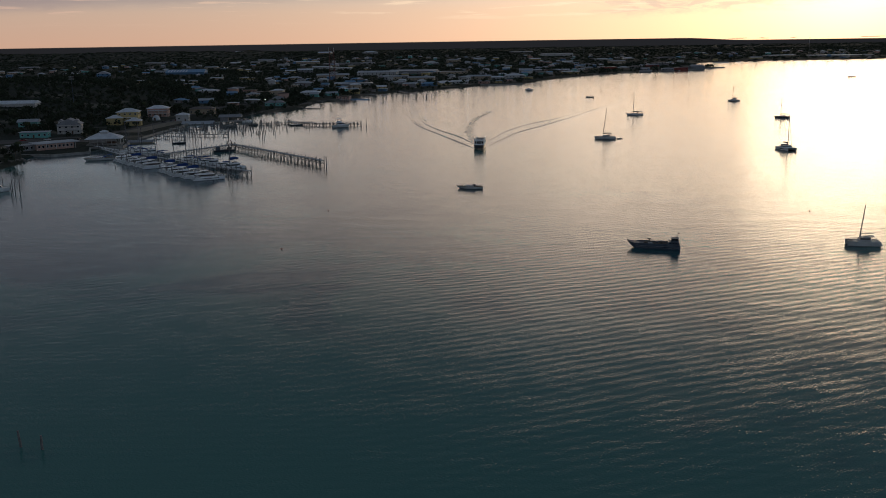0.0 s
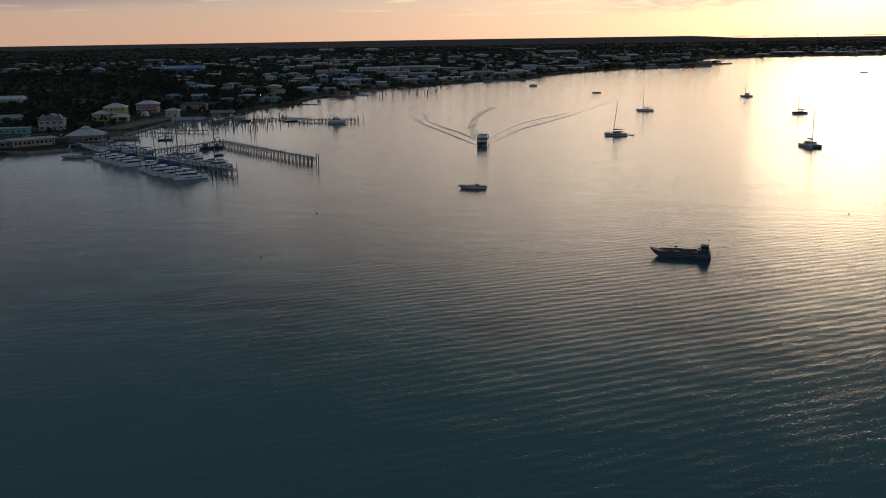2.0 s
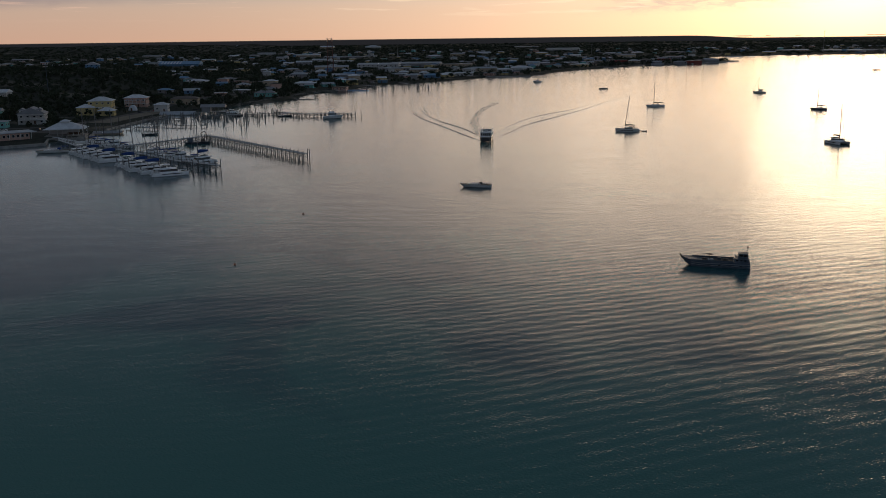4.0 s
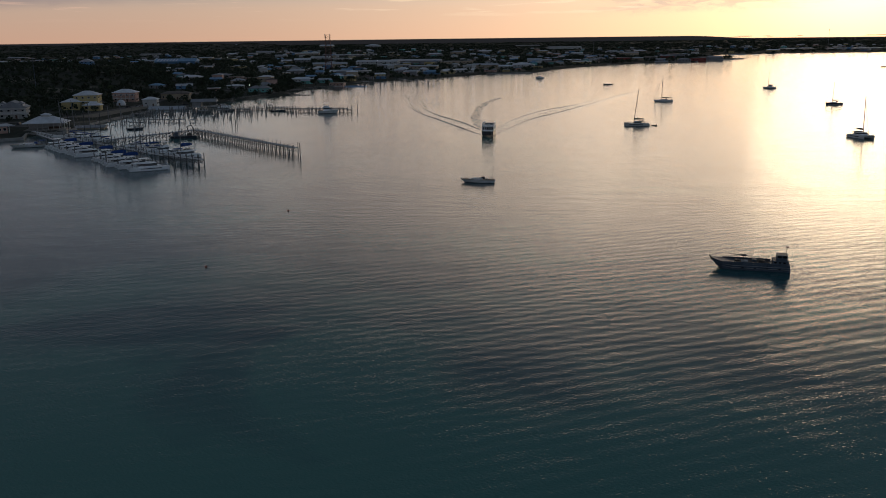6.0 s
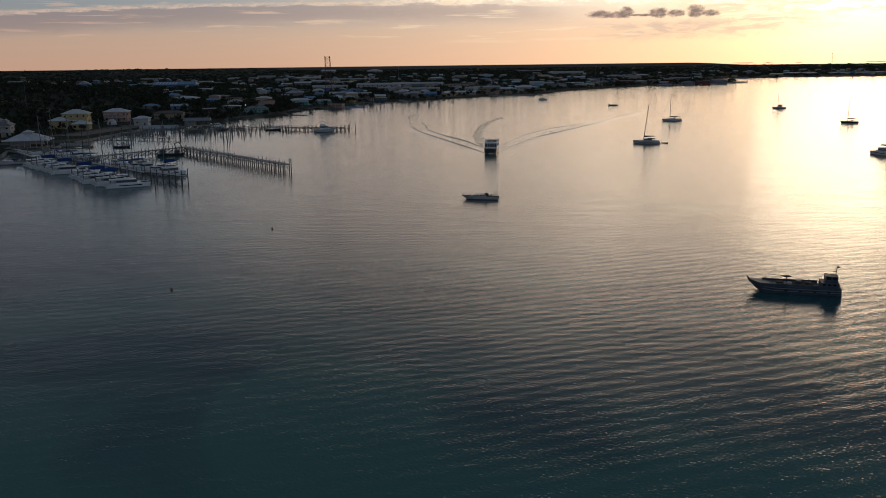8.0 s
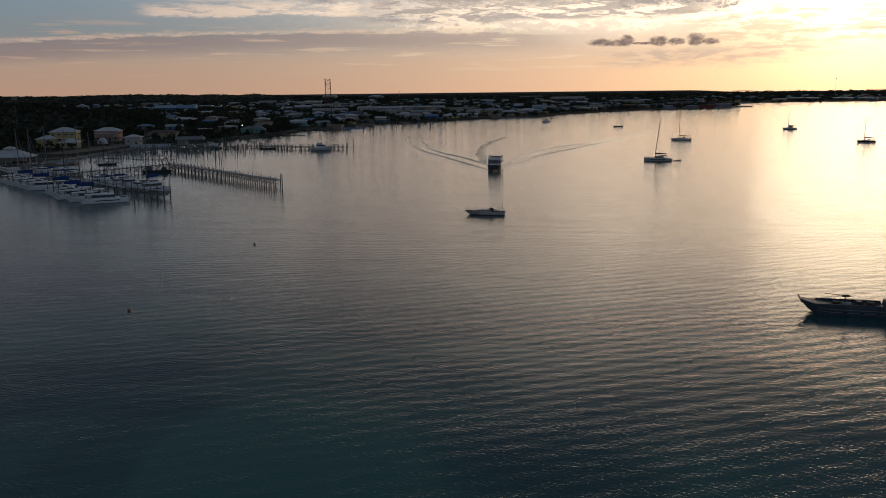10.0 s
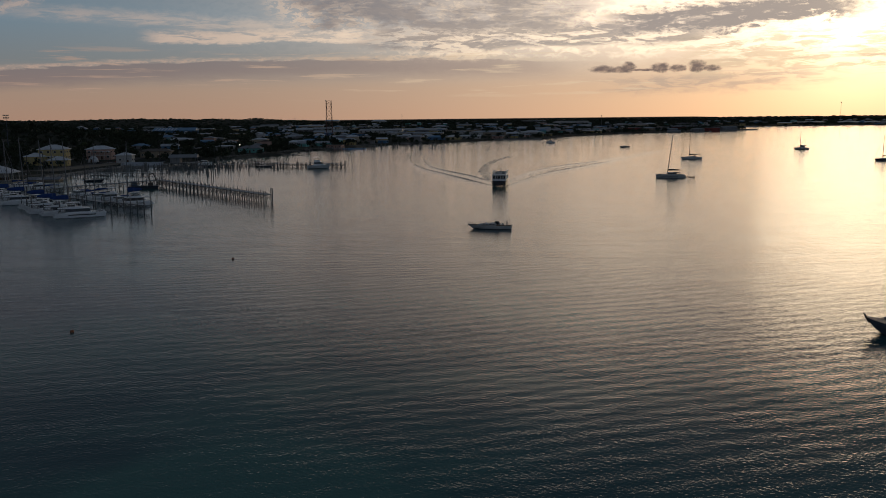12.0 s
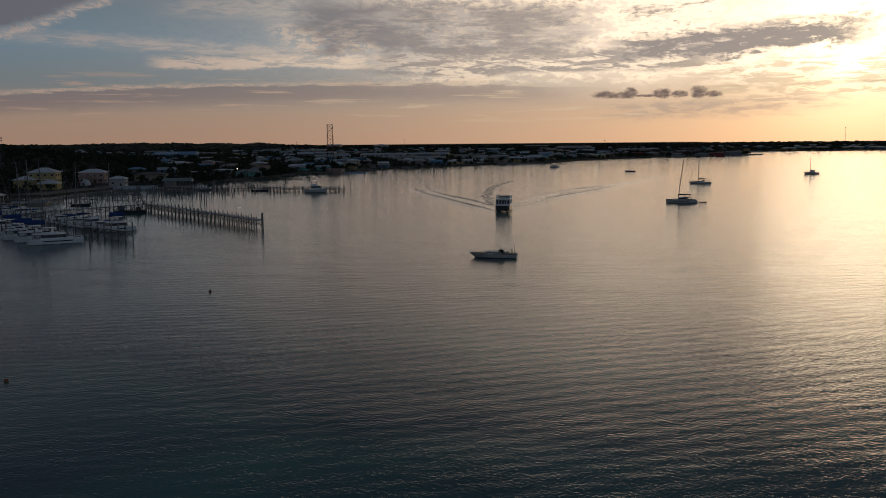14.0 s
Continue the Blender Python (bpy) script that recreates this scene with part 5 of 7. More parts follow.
def veranda(t, w, d, h, depth=2.4, mat=FRAME_PAINT, roof="white"):
    """A covered porch along the front, on posts."""
    bm = bmesh.new()
    box(bm, -w / 2, w / 2, -d / 2 - depth, -d / 2 - 0.05, h - 0.25, h - 0.05)
    part("porch_roof", bm, ROOFS[roof], t)
    n = max(2, int(w / 3.2))
    blocks("porch_post", [(px - 0.1, px + 0.1, -d / 2 - depth + 0.05, -d / 2 - depth + 0.25, -0.8, h - 0.25) for px in (-w / 2 + 0.15 + (w - 0.3) * i / n for i in range(n + 1))], mat, t)
    rm = bmesh.new()
    box(rm, -w / 2, w / 2, -d / 2 - depth + 0.1, -d / 2 - depth + 0.18, h * 0.5 + 0.9, h * 0.5 + 1.0)
    box(rm, -w / 2, w / 2, -d / 2 - depth, -d / 2 - 0.05, h * 0.5 - 0.1, h * 0.5 + 0.05)
    part("balcony", rm, mat, t)


# waterside buildings
bar_house = thing("waterside_bar", pose(-238, 541, 1.45, 0, 0, 40), "low waterside bar with flat roof on a stone seawall", "building")
FOOT.append((-238, 541, 19))
wm = box(bmesh.new(), -11, 11, 0, 13, -1.5, 3.6)
part("wall", wm, WALLS["pink"], bar_house)
part("roof", box(bmesh.new(), -11.8, 14.5, -1.2, 13.8, 3.6, 3.95), ROOFS["pale"], bar_house)
part("annex", box(bmesh.new(), -25, -11.05, 3, 13, -1.5, 3.2), WALLS["grey"], bar_house)
part("annex_roof", box(bmesh.new(), -25.6, -11.9, 2.2, 13.6, 3.2, 3.5), ROOFS["grey"], bar_house)
for i in range(9):
    wd = part("window", shared_box("window", 1.5, 0.16, 1.6, FRAME_PAINT), None, bar_house)
    wd.location = (-9.6 + i * 2.4, -0.02, 1.2)
    pn = part("pane", shared_box("pane", 1.26, 0.2, 1.35, WINDOW_GLASS), None, wd)
    pn.location = (0, 0, 0.12)
for i in range(5):
    wd = part("window", shared_box("window", 1.5, 0.16, 1.6, FRAME_PAINT), None, bar_house)
    wd.location = (-23.6 + i * 2.6, 2.98, 1.0)
    pn = part("pane", shared_box("pane", 1.26, 0.2, 1.35, WINDOW_GLASS), None, wd)
    pn.location = (0, 0, 0.12)
for i in range(5):
    po = part("post", shared_box("post", 0.22, 0.22, 3.6, FRAME_PAINT), None, bar_house)
    po.location = (-11.2 + i * 5.7, -1.0, 0)

pav = thing("pavilion", pose(-217, 567, 1.35, 0, 0, 12), "open waterside pavilion with white hipped roof and cupola", "pavilion")
FOOT.append((-217, 567, 15))
part("roof", roof_mesh("hip", 21, 14, 3.7, 3.6, 0.8), ROOFS["white"], pav)
cup = bmesh.new()
box(cup, -2.2, 2.2, -1.6, 1.6, 6.8, 7.8)
cu = part("cupola", cup, WALLS["white"], pav)
part("cupola_roof", roof_mesh("hip", 4.4, 3.2, 7.8, 1.1, 0.5), ROOFS["white"], cu)
part("floor_slab", box(bmesh.new(), -10.8, 10.8, -7.3, 7.3, -1.5, 0.2), CONCRETE, pav)
part("back_wall", box(bmesh.new(), -10.6, 6.0, 5.2, 6.4, 0.2, 3.7), WALLS["white"], pav)
part("bar_counter", box(bmesh.new(), 0, 7, 1.5, 2.3, 0.2, 1.3), DOOR_PAINT, pav)
for i in range(6):
    for sy in (-6.7, 6.7):
        po = part("post", shared_box("post", 0.28, 0.28, 3.55, FRAME_PAINT), None, pav)
        po.location = (-3.6 + i * 2.8, sy, 0.2)

lean = house(-199, 583, 15, 9, 3.2, 1.2, "gable", "tan", "grey", 10, "low tan store shed behind the pavilion", "shed", True, "store_shed")

yel = house(-248, 706, 16, 12, 9.8, 3.0, "hip", "yellow", "white", 8, "three-storey yellow house with white hipped roofs", "house", True, "yellow_house", storeys=3)
veranda(yel, 15, 12, 5.8)
for px, py, w, d, h, r in ((-9.5, -5, 12, 10, 5.6, 2.4), (5.5, -10.5, 11, 8, 3.4, 2.2)):
    wg = part("wing", box(bmesh.new(), px - w / 2, px + w / 2, py - d / 2, py + d / 2, -1.5, h), WALLS["yellow"], yel)
    rf = part("wing_roof", roof_mesh("hip", w, d, h, r, 0.7), ROOFS["white"], wg)
    rf.location = (px, py, 0)
    for i in range(3):
        wd = part("wing_window", shared_box("window", 1.5, 0.16, 1.35, WINDOW_GLASS), None, wg)
        wd.location = (px - w / 3 + i * w / 3, py - d / 2, 1.2)

pink = house(-246, 776, 17, 11, 7.0, 2.6, "hip", "pink", "white", 5, "two-storey pink house with a white hipped roof", "house", True, "pink_house")
veranda(pink, 16, 11, 5.6)
house(-213, 733, 10, 8, 5.0, 1.9, "hip", "white", "white", 5, "small white house with a hipped roof", "house", True)
dome = thing("storage_dome", pose(-238, 742, float(ground_z(-238, 742))), "small white rounded storage dome beside the road", "dome")
dm = bmesh.new()
loft(dm, [[(3.4 * math.cos(a) * math.cos(6.28319 * i / 18), 3.4 * math.cos(a) * math.sin(6.28319 * i / 18), 4.2 * math.sin(a)) for i in range(18)] for a in (-0.1, 0.15, 0.4, 0.65, 0.9, 1.15, 1.4, 1.53)])
part("shell", dm, ROOFS["white"], dome, smooth=True)
part("door", box(bmesh.new(), -0.6, 0.6, -3.55, -3.2, 0, 2.1), DOOR_PAINT, dome)

manor = house(-266, 634, 16, 12, 6.6, 4.2, "cross", "white", "grey", 14, "tall white gabled house with dormers and porches", "house", True, "gabled_house")
veranda(manor, 15, 12, 5.8, roof="grey")
for sx in (-5.2, 5.2):
    dmr = part("dormer", box(bmesh.new(), sx - 1.5, sx + 1.5, -5.6, -1.0, 6.6, 9.0), WALLS["white"], manor)
    rr = part("dormer_roof", roof_mesh("cross", 3.0, 4.6, 9.0, 1.5, 0.35), ROOFS["grey"], dmr)
    rr.location = (sx, -3.3, 0)
    part("dormer_window", box(bmesh.new(), sx - 0.7, sx + 0.7, -5.7, -5.55, 7.2, 8.6), WINDOW_GLASS, dmr)
house(-279, 606, 18, 8, 3.6, 0.4, "flat", "teal", "pale", 8, "long low pale teal house with a flat roof", "house", True, "low_house")
house(-318, 684, 14, 9, 3.6, 2.2, "gable", "teal", "pale", 10, "small teal cottage with a pale gabled roof", "house", True, "cottage")
house(-338, 660, 13, 9, 3.4, 2.4, "cross", "grey", "brown", -10, "grey cottage with a dark gabled roof", "house", True, "cottage")
house(-318, 610, 10, 8, 3.4, 1.6, "gable", "red", "grey", 15, "dark red shed with a grey roof", "shed", True, "red_shed")
house(-196, 716, 24, 9, 3.4, 2.2, "gable", "white", "pale", 6, "long white boathouse with a pale gabled roof", "boathouse", True, "boathouse")
house(-214, 800, 22, 9, 4.6, 2.0, "hip", "tan", "brown", 4, "broad timber house with a dark hipped roof", "house", True)
shed = thing("boat_shed", pose(-171, 722, 0.0, 0, 0, 6), "open boat shed on piles over the water", "boat shed")
part("roof", roof_mesh("gable", 17, 9, 5.0, 2.0, 0.6), ROOFS["grey"], shed)
for i in range(5):
    for sy in (-4.2, 4.2):
        po = part("post", shared_box("post", 0.3, 0.3, 7.6, PILE), None, shed)
        po.location = (-8 + i * 4, sy, -2.5)
part("floor", box(bmesh.new(), -8.6, 8.6, -4.6, 4.6, 1.5, 1.7), DECK, shed)
part("store_room", box(bmesh.new(), -8, -2, -4.0, 4.0, 1.7, 4.9), WALLS["grey"], shed)
hotel = house(-403, 850, 38, 13, 4.8, 2.6, "gable", "white", "white", 2, "long white hillside hotel with pale roof among trees", "hotel", True, "hotel", 6.0, storeys=1)
veranda(hotel, 37, 13, 4.6)
house(-560, 1505, 20, 13, 6.0, 4.5, "cross", "blue", "pale", 10, "house on the hill with a pale gabled roof", "house", False, "hill_house")
stad = thing("sports_hall", pose(-486, 1740, float(ground_z(-486, 1740)), 0, 0, 4) @ Matrix.Diagonal((0.85, 1.0, 1.0, 1.0)), "broad sports hall under a blue striped roof", "hall")
FOOT.append((-479, 1720, 55))
part("wall", box(bmesh.new(), -42, 42, -20, 20, -1.5, 4.0), WALLS["blue"], stad)
part("roof", roof_mesh("gable", 84, 40, 4.0, 5.0, 1.5), ROOFS["blue"], stad)
for i in range(7):
    sm = bmesh.new()
    for a, b in (((-38 + i * 6.5), (-35 + i * 6.5)),):
        vs = [sm.verts.new(p) for p in ((a, -20.5, 4.5), (b, -20.5, 4.5), (b, -2, 8.65), (a, -2, 8.65), (a, -20.5, 4.2), (b, -20.5, 4.2), (b, -2, 8.35), (a, -2, 8.35))]
        for f in ((0, 1, 2, 3), (7, 6, 5, 4), (0, 4, 5, 1), (1, 5, 6, 2), (2, 6, 7, 3), (3, 7, 4, 0)):
            sm.faces.new([vs[k] for k in f])
    part("roof_stripe", sm, ROOFS["white"], stad, "white roof stripe")

# the town behind the shore
house(-852, 2735, 59, 25, 3.5, 1.7, "gable", "white", "grey", -7, "long white warehouse with a grey low gabled roof", "warehouse", False, "warehouse", None, "buildings of the town")
house(-564, 1835, 25, 9, 3.8, 1.8, "gable", "white", "pale", -12, "long white warehouse with a pale low gabled roof", "warehouse", False, "warehouse", None, "buildings of the town")
house(-546, 2176, 31, 15, 3.9, 1.8, "gable", "tan", "pale", -7, "long tan warehouse with a pale low gabled roof", "warehouse", False, "warehouse", None, "buildings of the town")
house(-390, 1355, 12, 8, 1.8, 1.4, "gable", "white", "white", 12, "white house with a white pitched roof in town", "house", False, "house", None, "buildings of the town")
house(-369, 1349, 14, 8, 1.8, 1.4, "hip", "tan", "pale", 11, "tan house with a pale pitched roof in town", "house", False, "house", None, "buildings of the town")
house(-364, 1475, 19, 11, 2.0, 1.4, "gable", "tan", "white", -5, "tan house with a white pitched roof in town", "house", False, "house", None, "buildings of the town")
house(-316, 1481, 21, 14, 2.0, 1.4, "hip", "yellow", "pale", -4, "yellow house with a pale pitched roof in town", "house", False, "house", None, "buildings of the town")
house(-273, 1059, 22, 14, 2.6, 1.9, "hip", "white", "white", -7, "white house with a white pitched roof in town", "house", True, "house", None, "buildings of the town")
house(-332, 1191, 13, 8, 1.3, 1.0, "hip", "tan", "pale", -5, "tan house with a pale pitched roof in town", "house", False, "house", None, "buildings of the town")
house(-256, 1134, 17, 11, 2.0, 1.5, "hip", "grey", "grey", -1, "grey house with a grey pitched roof in town", "house", True, "house", None, "buildings of the town")
house(-231, 1091, 15, 9, 2.2, 1.6, "flat", "pink", "brown", -7, "pink house with a brown flat roof in town", "house", True, "house", None, "buildings of the town")
house(-210, 1064, 16, 11, 2.8, 2.1, "flat", "pink", "brown", 0, "pink house with a brown flat roof in town", "house", True, "house", None, "buildings of the town")
house(-165, 893, 19, 10, 3.4, 2.5, "hip", "teal", "grey", -4, "teal house with a grey pitched roof in town", "house", True, "house", None, "buildings of the town")
house(-196, 932, 14, 9, 1.3, 1.0, "hip", "grey", "white", -8, "grey house with a white pitched roof in town", "house", True, "house", None, "buildings of the town")
house(-299, 1818, 19, 12, 3.6, 2.7, "gable", "yellow", "white", -3, "yellow house with a white pitched roof in town", "house", False, "house", None, "buildings of the town")
house(-363, 2521, 64, 26, 5.1, 2.4, "gable", "tan", "white", 3, "long tan warehouse with a white low gabled roof", "warehouse", False, "warehouse", None, "buildings of the town")
house(-267, 1806, 30, 12, 6.1, 2.9, "gable", "grey", "white", 8, "long grey warehouse with a white low gabled roof", "warehouse", False, "warehouse", None, "buildings of the town")
house(-263, 2044, 42, 18, 4.2, 2.0, "gable", "white", "white", -9, "long white warehouse with a white low gabled roof", "warehouse", False, "warehouse", None, "buildings of the town")
house(-179, 1520, 54, 20, 5.5, 2.6, "gable", "tan", "pale", 8, "long tan warehouse with a pale low gabled roof", "warehouse", False, "warehouse", None, "buildings of the town")
house(-390, 2275, 28, 16, 4.0, 3.0, "gable", "white", "grey", -4, "white house with a grey pitched roof in town", "house", False, "house", None, "buildings of the town")
house(-236, 1473, 22, 15, 2.9, 2.2, "hip", "tan", "pale", 7, "tan house with a pale pitched roof in town", "house", False, "house", None, "buildings of the town")
house(-194, 1282, 25, 13, 3.4, 2.6, "hip", "grey", "pale", -5, "grey house with a pale pitched roof in town", "house", False, "house", None, "buildings of the town")
house(-153, 1060, 23, 12, 2.8, 2.1, "hip", "white", "white", 4, "white house with a white pitched roof in town", "house", True, "house", None, "buildings of the town")
house(-136, 1249, 18, 13, 3.0, 2.2, "gable", "tan", "white", -3, "tan house with a white pitched roof in town", "house", False, "house", None, "buildings of the town")
house(-107, 995, 15, 9, 2.4, 1.8, "flat", "pink", "brown", -11, "pink house with a brown flat roof in town", "house", True, "house", None, "buildings of the town")
house(-90, 993, 24, 12, 2.6, 2.0, "gable", "blue", "blue", -11, "blue house with a blue pitched roof in town", "house", True, "house", None, "buildings of the town")
house(-116, 1265, 44, 26, 2.9, 1.4, "flat", "white", "grey", 7, "long white warehouse with a grey flat roof", "warehouse", False, "warehouse", None, "buildings of the town")
house(-218, 1988, 53, 23, 3.6, 1.7, "flat", "white", "white", -7, "long white warehouse with a white flat roof", "warehouse", False, "warehouse", None, "buildings of the town")
house(-109, 1619, 70, 38, 5.8, 2.7, "gable", "white", "pale", -5, "long white warehouse with a pale low gabled roof", "warehouse", False, "warehouse", None, "buildings of the town")
house(-46, 1673, 87, 40, 5.5, 2.6, "gable", "grey", "pale", -8, "long grey warehouse with a pale low gabled roof", "warehouse", False, "warehouse", None, "buildings of the town")
house(-75, 1484, 49, 23, 3.4, 1.6, "gable", "grey", "grey", -1, "long grey warehouse with a grey low gabled roof", "warehouse", False, "warehouse", None, "buildings of the town")
house(-58, 1272, 20, 13, 2.0, 1.4, "hip", "grey", "pale", -7, "grey house with a pale pitched roof in town", "house", False, "house", None, "buildings of the town")
house(-27, 1402, 41, 15, 4.0, 1.8, "gable", "tan", "pale", -8, "long tan warehouse with a pale low gabled roof", "warehouse", False, "warehouse", None, "buildings of the town")
house(-14, 1242, 21, 12, 3.0, 2.2, "hip", "blue", "blue", 2, "blue house with a blue pitched roof in town", "house", False, "house", None, "buildings of the town")
house(-471, 3794, 55, 32, 5.9, 4.4, "gable", "tan", "white", -10, "tan house with a white pitched roof in town", "house", False, "house", None, "buildings of the town")
house(-190, 2477, 32, 19, 3.2, 1.5, "gable", "white", "grey", -2, "long white warehouse with a grey low gabled roof", "warehouse", False, "warehouse", None, "buildings of the town")
house(-251, 2412, 107, 40, 1.8, 0.9, "gable", "grey", "pale", -12, "long grey warehouse with a pale low gabled roof", "warehouse", False, "warehouse", None, "buildings of the town")
house(23, 1638, 56, 26, 4.2, 2.0, "flat", "tan", "grey", 7, "long tan warehouse with a grey flat roof", "warehouse", False, "warehouse", None, "buildings of the town")
house(8, 1283, 20, 13, 2.2, 1.7, "hip", "tan", "white", -8, "tan house with a white pitched roof in town", "house", False, "house", None, "buildings of the town")
house(62, 1390, 37, 14, 5.0, 2.4, "gable", "tan", "pale", 1, "long tan warehouse with a pale low gabled roof", "warehouse", False, "warehouse", None, "buildings of the town")
house(30, 1296, 25, 18, 2.3, 1.7, "gable", "white", "white", -2, "white house with a white pitched roof in town", "house", False, "house", None, "buildings of the town")
house(90, 1401, 28, 14, 2.8, 2.1, "hip", "white", "white", 13, "white house with a white pitched roof in town", "house", False, "house", None, "buildings of the town")
house(123, 1455, 33, 23, 3.8, 2.9, "hip", "white", "white", 1, "white house with a white pitched roof in town", "house", False, "house", None, "buildings of the town")
house(158, 1630, 24, 14, 5.5, 2.6, "gable", "white", "pale", -8, "long white warehouse with a pale low gabled roof", "warehouse", False, "warehouse", None, "buildings of the town")
house(178, 1681, 29, 20, 2.6, 1.9, "gable", "grey", "pale", -2, "grey house with a pale pitched roof in town", "house", False, "house", None, "buildings of the town")
house(343, 3742, 95, 40, 2.8, 1.4, "gable", "grey", "pale", -13, "long grey warehouse with a pale low gabled roof", "warehouse", False, "warehouse", None, "buildings of the town")
house(414, 3162, 110, 40, 5.7, 2.6, "gable", "white", "grey", 5, "long white warehouse with a grey low gabled roof", "warehouse", False, "warehouse", None, "buildings of the town")
house(282, 2631, 34, 17, 2.9, 2.2, "hip", "yellow", "white", -12, "yellow house with a white pitched roof in town", "house", False, "house", None, "buildings of the town")
house(230, 1686, 29, 16, 3.0, 1.4, "gable", "grey", "white", 3, "long grey warehouse with a white low gabled roof", "warehouse", False, "warehouse", None, "buildings of the town")
house(235, 1602, 31, 21, 2.1, 1.6, "hip", "yellow", "white", -12, "yellow house with a white pitched roof in town", "house", False, "house", None, "buildings of the town")
house(125, 2740, 35, 21, 3.6, 2.7, "gable", "white", "white", 12, "white house with a white pitched roof in town", "house", False, "house", None, "buildings of the town")
house(42, 2520, 40, 24, 4.4, 3.3, "hip", "tan", "grey", 0, "tan house with a grey pitched roof in town", "house", False, "house", None, "buildings of the town")
house(-19, 2326, 37, 23, 4.1, 3.0, "hip", "grey", "white", 10, "grey house with a white pitched roof in town", "house", False, "house", None, "buildings of the town")
house(292, 1749, 17, 12, 3.1, 2.3, "hip", "tan", "grey", -11, "tan house with a grey pitched roof in town", "house", False, "house", None, "buildings of the town")
house(333, 1764, 29, 15, 4.1, 1.9, "flat", "red", "grey", 13, "long red warehouse with a grey flat roof", "warehouse", False, "warehouse", None, "buildings of the town")
house(421, 2127, 37, 22, 5.5, 2.6, "gable", "tan", "grey", 14, "long tan warehouse with a grey low gabled roof", "warehouse", False, "warehouse", None, "buildings of the town")
house(360, 1752, 22, 15, 3.1, 2.3, "hip", "tan", "pale", -11, "tan house with a pale pitched roof in town", "house", False, "house", None, "buildings of the town")
house(386, 1773, 23, 16, 3.6, 2.6, "hip", "grey", "brown", -9, "grey house with a brown pitched roof in town", "house", False, "house", None, "buildings of the town")
house(379, 1647, 21, 10, 4.2, 2.0, "gable", "grey", "grey", -6, "long grey warehouse with a grey low gabled roof", "warehouse", False, "warehouse", None, "buildings of the town")
house(439, 1855, 26, 15, 3.7, 2.7, "hip", "red", "grey", 6, "red house with a grey pitched roof in town", "house", False, "house", None, "buildings of the town")
house(475, 1916, 37, 20, 5.9, 2.8, "flat", "grey", "pale", 11, "long grey warehouse with a pale flat roof", "warehouse", False, "warehouse", None, "buildings of the town")
house(429, 1686, 22, 13, 3.0, 2.2, "hip", "grey", "grey", -7, "grey house with a grey pitched roof in town", "house", False, "house", None, "buildings of the town")
house(458, 1704, 27, 11, 4.8, 2.3, "flat", "red", "grey", 10, "long red warehouse with a grey flat roof", "warehouse", False, "warehouse", None, "buildings of the town")
house(486, 1758, 22, 14, 3.5, 2.6, "gable", "grey", "brown", -4, "grey house with a brown pitched roof in town", "house", False, "house", None, "buildings of the town")
house(502, 1750, 28, 13, 5.0, 2.3, "gable", "grey", "grey", 11, "long grey warehouse with a grey low gabled roof", "warehouse", False, "warehouse", None, "buildings of the town")
house(521, 2469, 31, 21, 3.8, 2.9, "hip", "tan", "white", -6, "tan house with a white pitched roof in town", "house", False, "house", None, "buildings of the town")
house(446, 2453, 39, 20, 3.3, 2.4, "hip", "white", "pale", -1, "white house with a pale pitched roof in town", "house", False, "house", None, "buildings of the town")
house(635, 2535, 48, 28, 3.3, 1.5, "flat", "grey", "pale", 14, "long grey warehouse with a pale flat roof", "warehouse", False, "warehouse", None, "buildings of the town")
house(683, 2179, 35, 25, 3.4, 2.5, "gable", "white", "grey", 5, "white house with a grey pitched roof in town", "house", False, "house", None, "buildings of the town")
house(732, 2198, 21, 11, 2.4, 1.8, "hip", "tan", "white", 14, "tan house with a white pitched roof in town", "house", False, "house", None, "buildings of the town")
house(839, 2383, 30, 22, 2.6, 2.0, "gable", "yellow", "white", -5, "yellow house with a white pitched roof in town", "house", False, "house", None, "buildings of the town")
house(980, 2592, 82, 40, 3.3, 1.6, "gable", "tan", "white", 10, "long tan warehouse with a white low gabled roof", "warehouse", False, "warehouse", None, "buildings of the town")
house(1080, 2511, 96, 40, 3.2, 1.5, "gable", "white", "white", -9, "long white warehouse with a white low gabled roof", "warehouse", False, "warehouse", None, "buildings of the town")
house(1169, 2521, 80, 40, 3.2, 1.5, "gable", "grey", "pale", -9, "long grey warehouse with a pale low gabled roof", "warehouse", False, "warehouse", None, "buildings of the town")
house(890, 2217, 28, 20, 2.4, 1.8, "gable", "white", "grey", -2, "white house with a grey pitched roof in town", "house", False, "house", None, "buildings of the town")
house(320, 2233, 26, 15, 3.0, 2.2, "gable", "white", "white", -7, "white house with a white pitched roof in town", "house", False, "house", None, "buildings of the town")
house(-1079, 2387, 46, 29, 2.6, 2.0, "gable", "grey", "grey", 6, "grey house with a grey pitched roof in town", "house", False, "house", None, "buildings of the town")
house(-929, 1985, 28, 21, 2.2, 1.6, "hip", "tan", "white", -2, "tan house with a white pitched roof in town", "house", False, "house", None, "buildings of the town")
house(-676, 1644, 16, 10, 2.2, 1.6, "gable", "tan", "pale", -1, "tan house with a pale pitched roof in town", "house", False, "house", None, "buildings of the town")
house(-429, 1288, 12, 8, 1.5, 1.0, "hip", "yellow", "white", 0, "yellow house with a white pitched roof in town", "house", False, "house", None, "buildings of the town")
house(-293, 3925, 62, 41, 6.9, 5.1, "hip", "white", "white", -2, "white house with a white pitched roof in town", "house", False, "house", None, "buildings of the town")
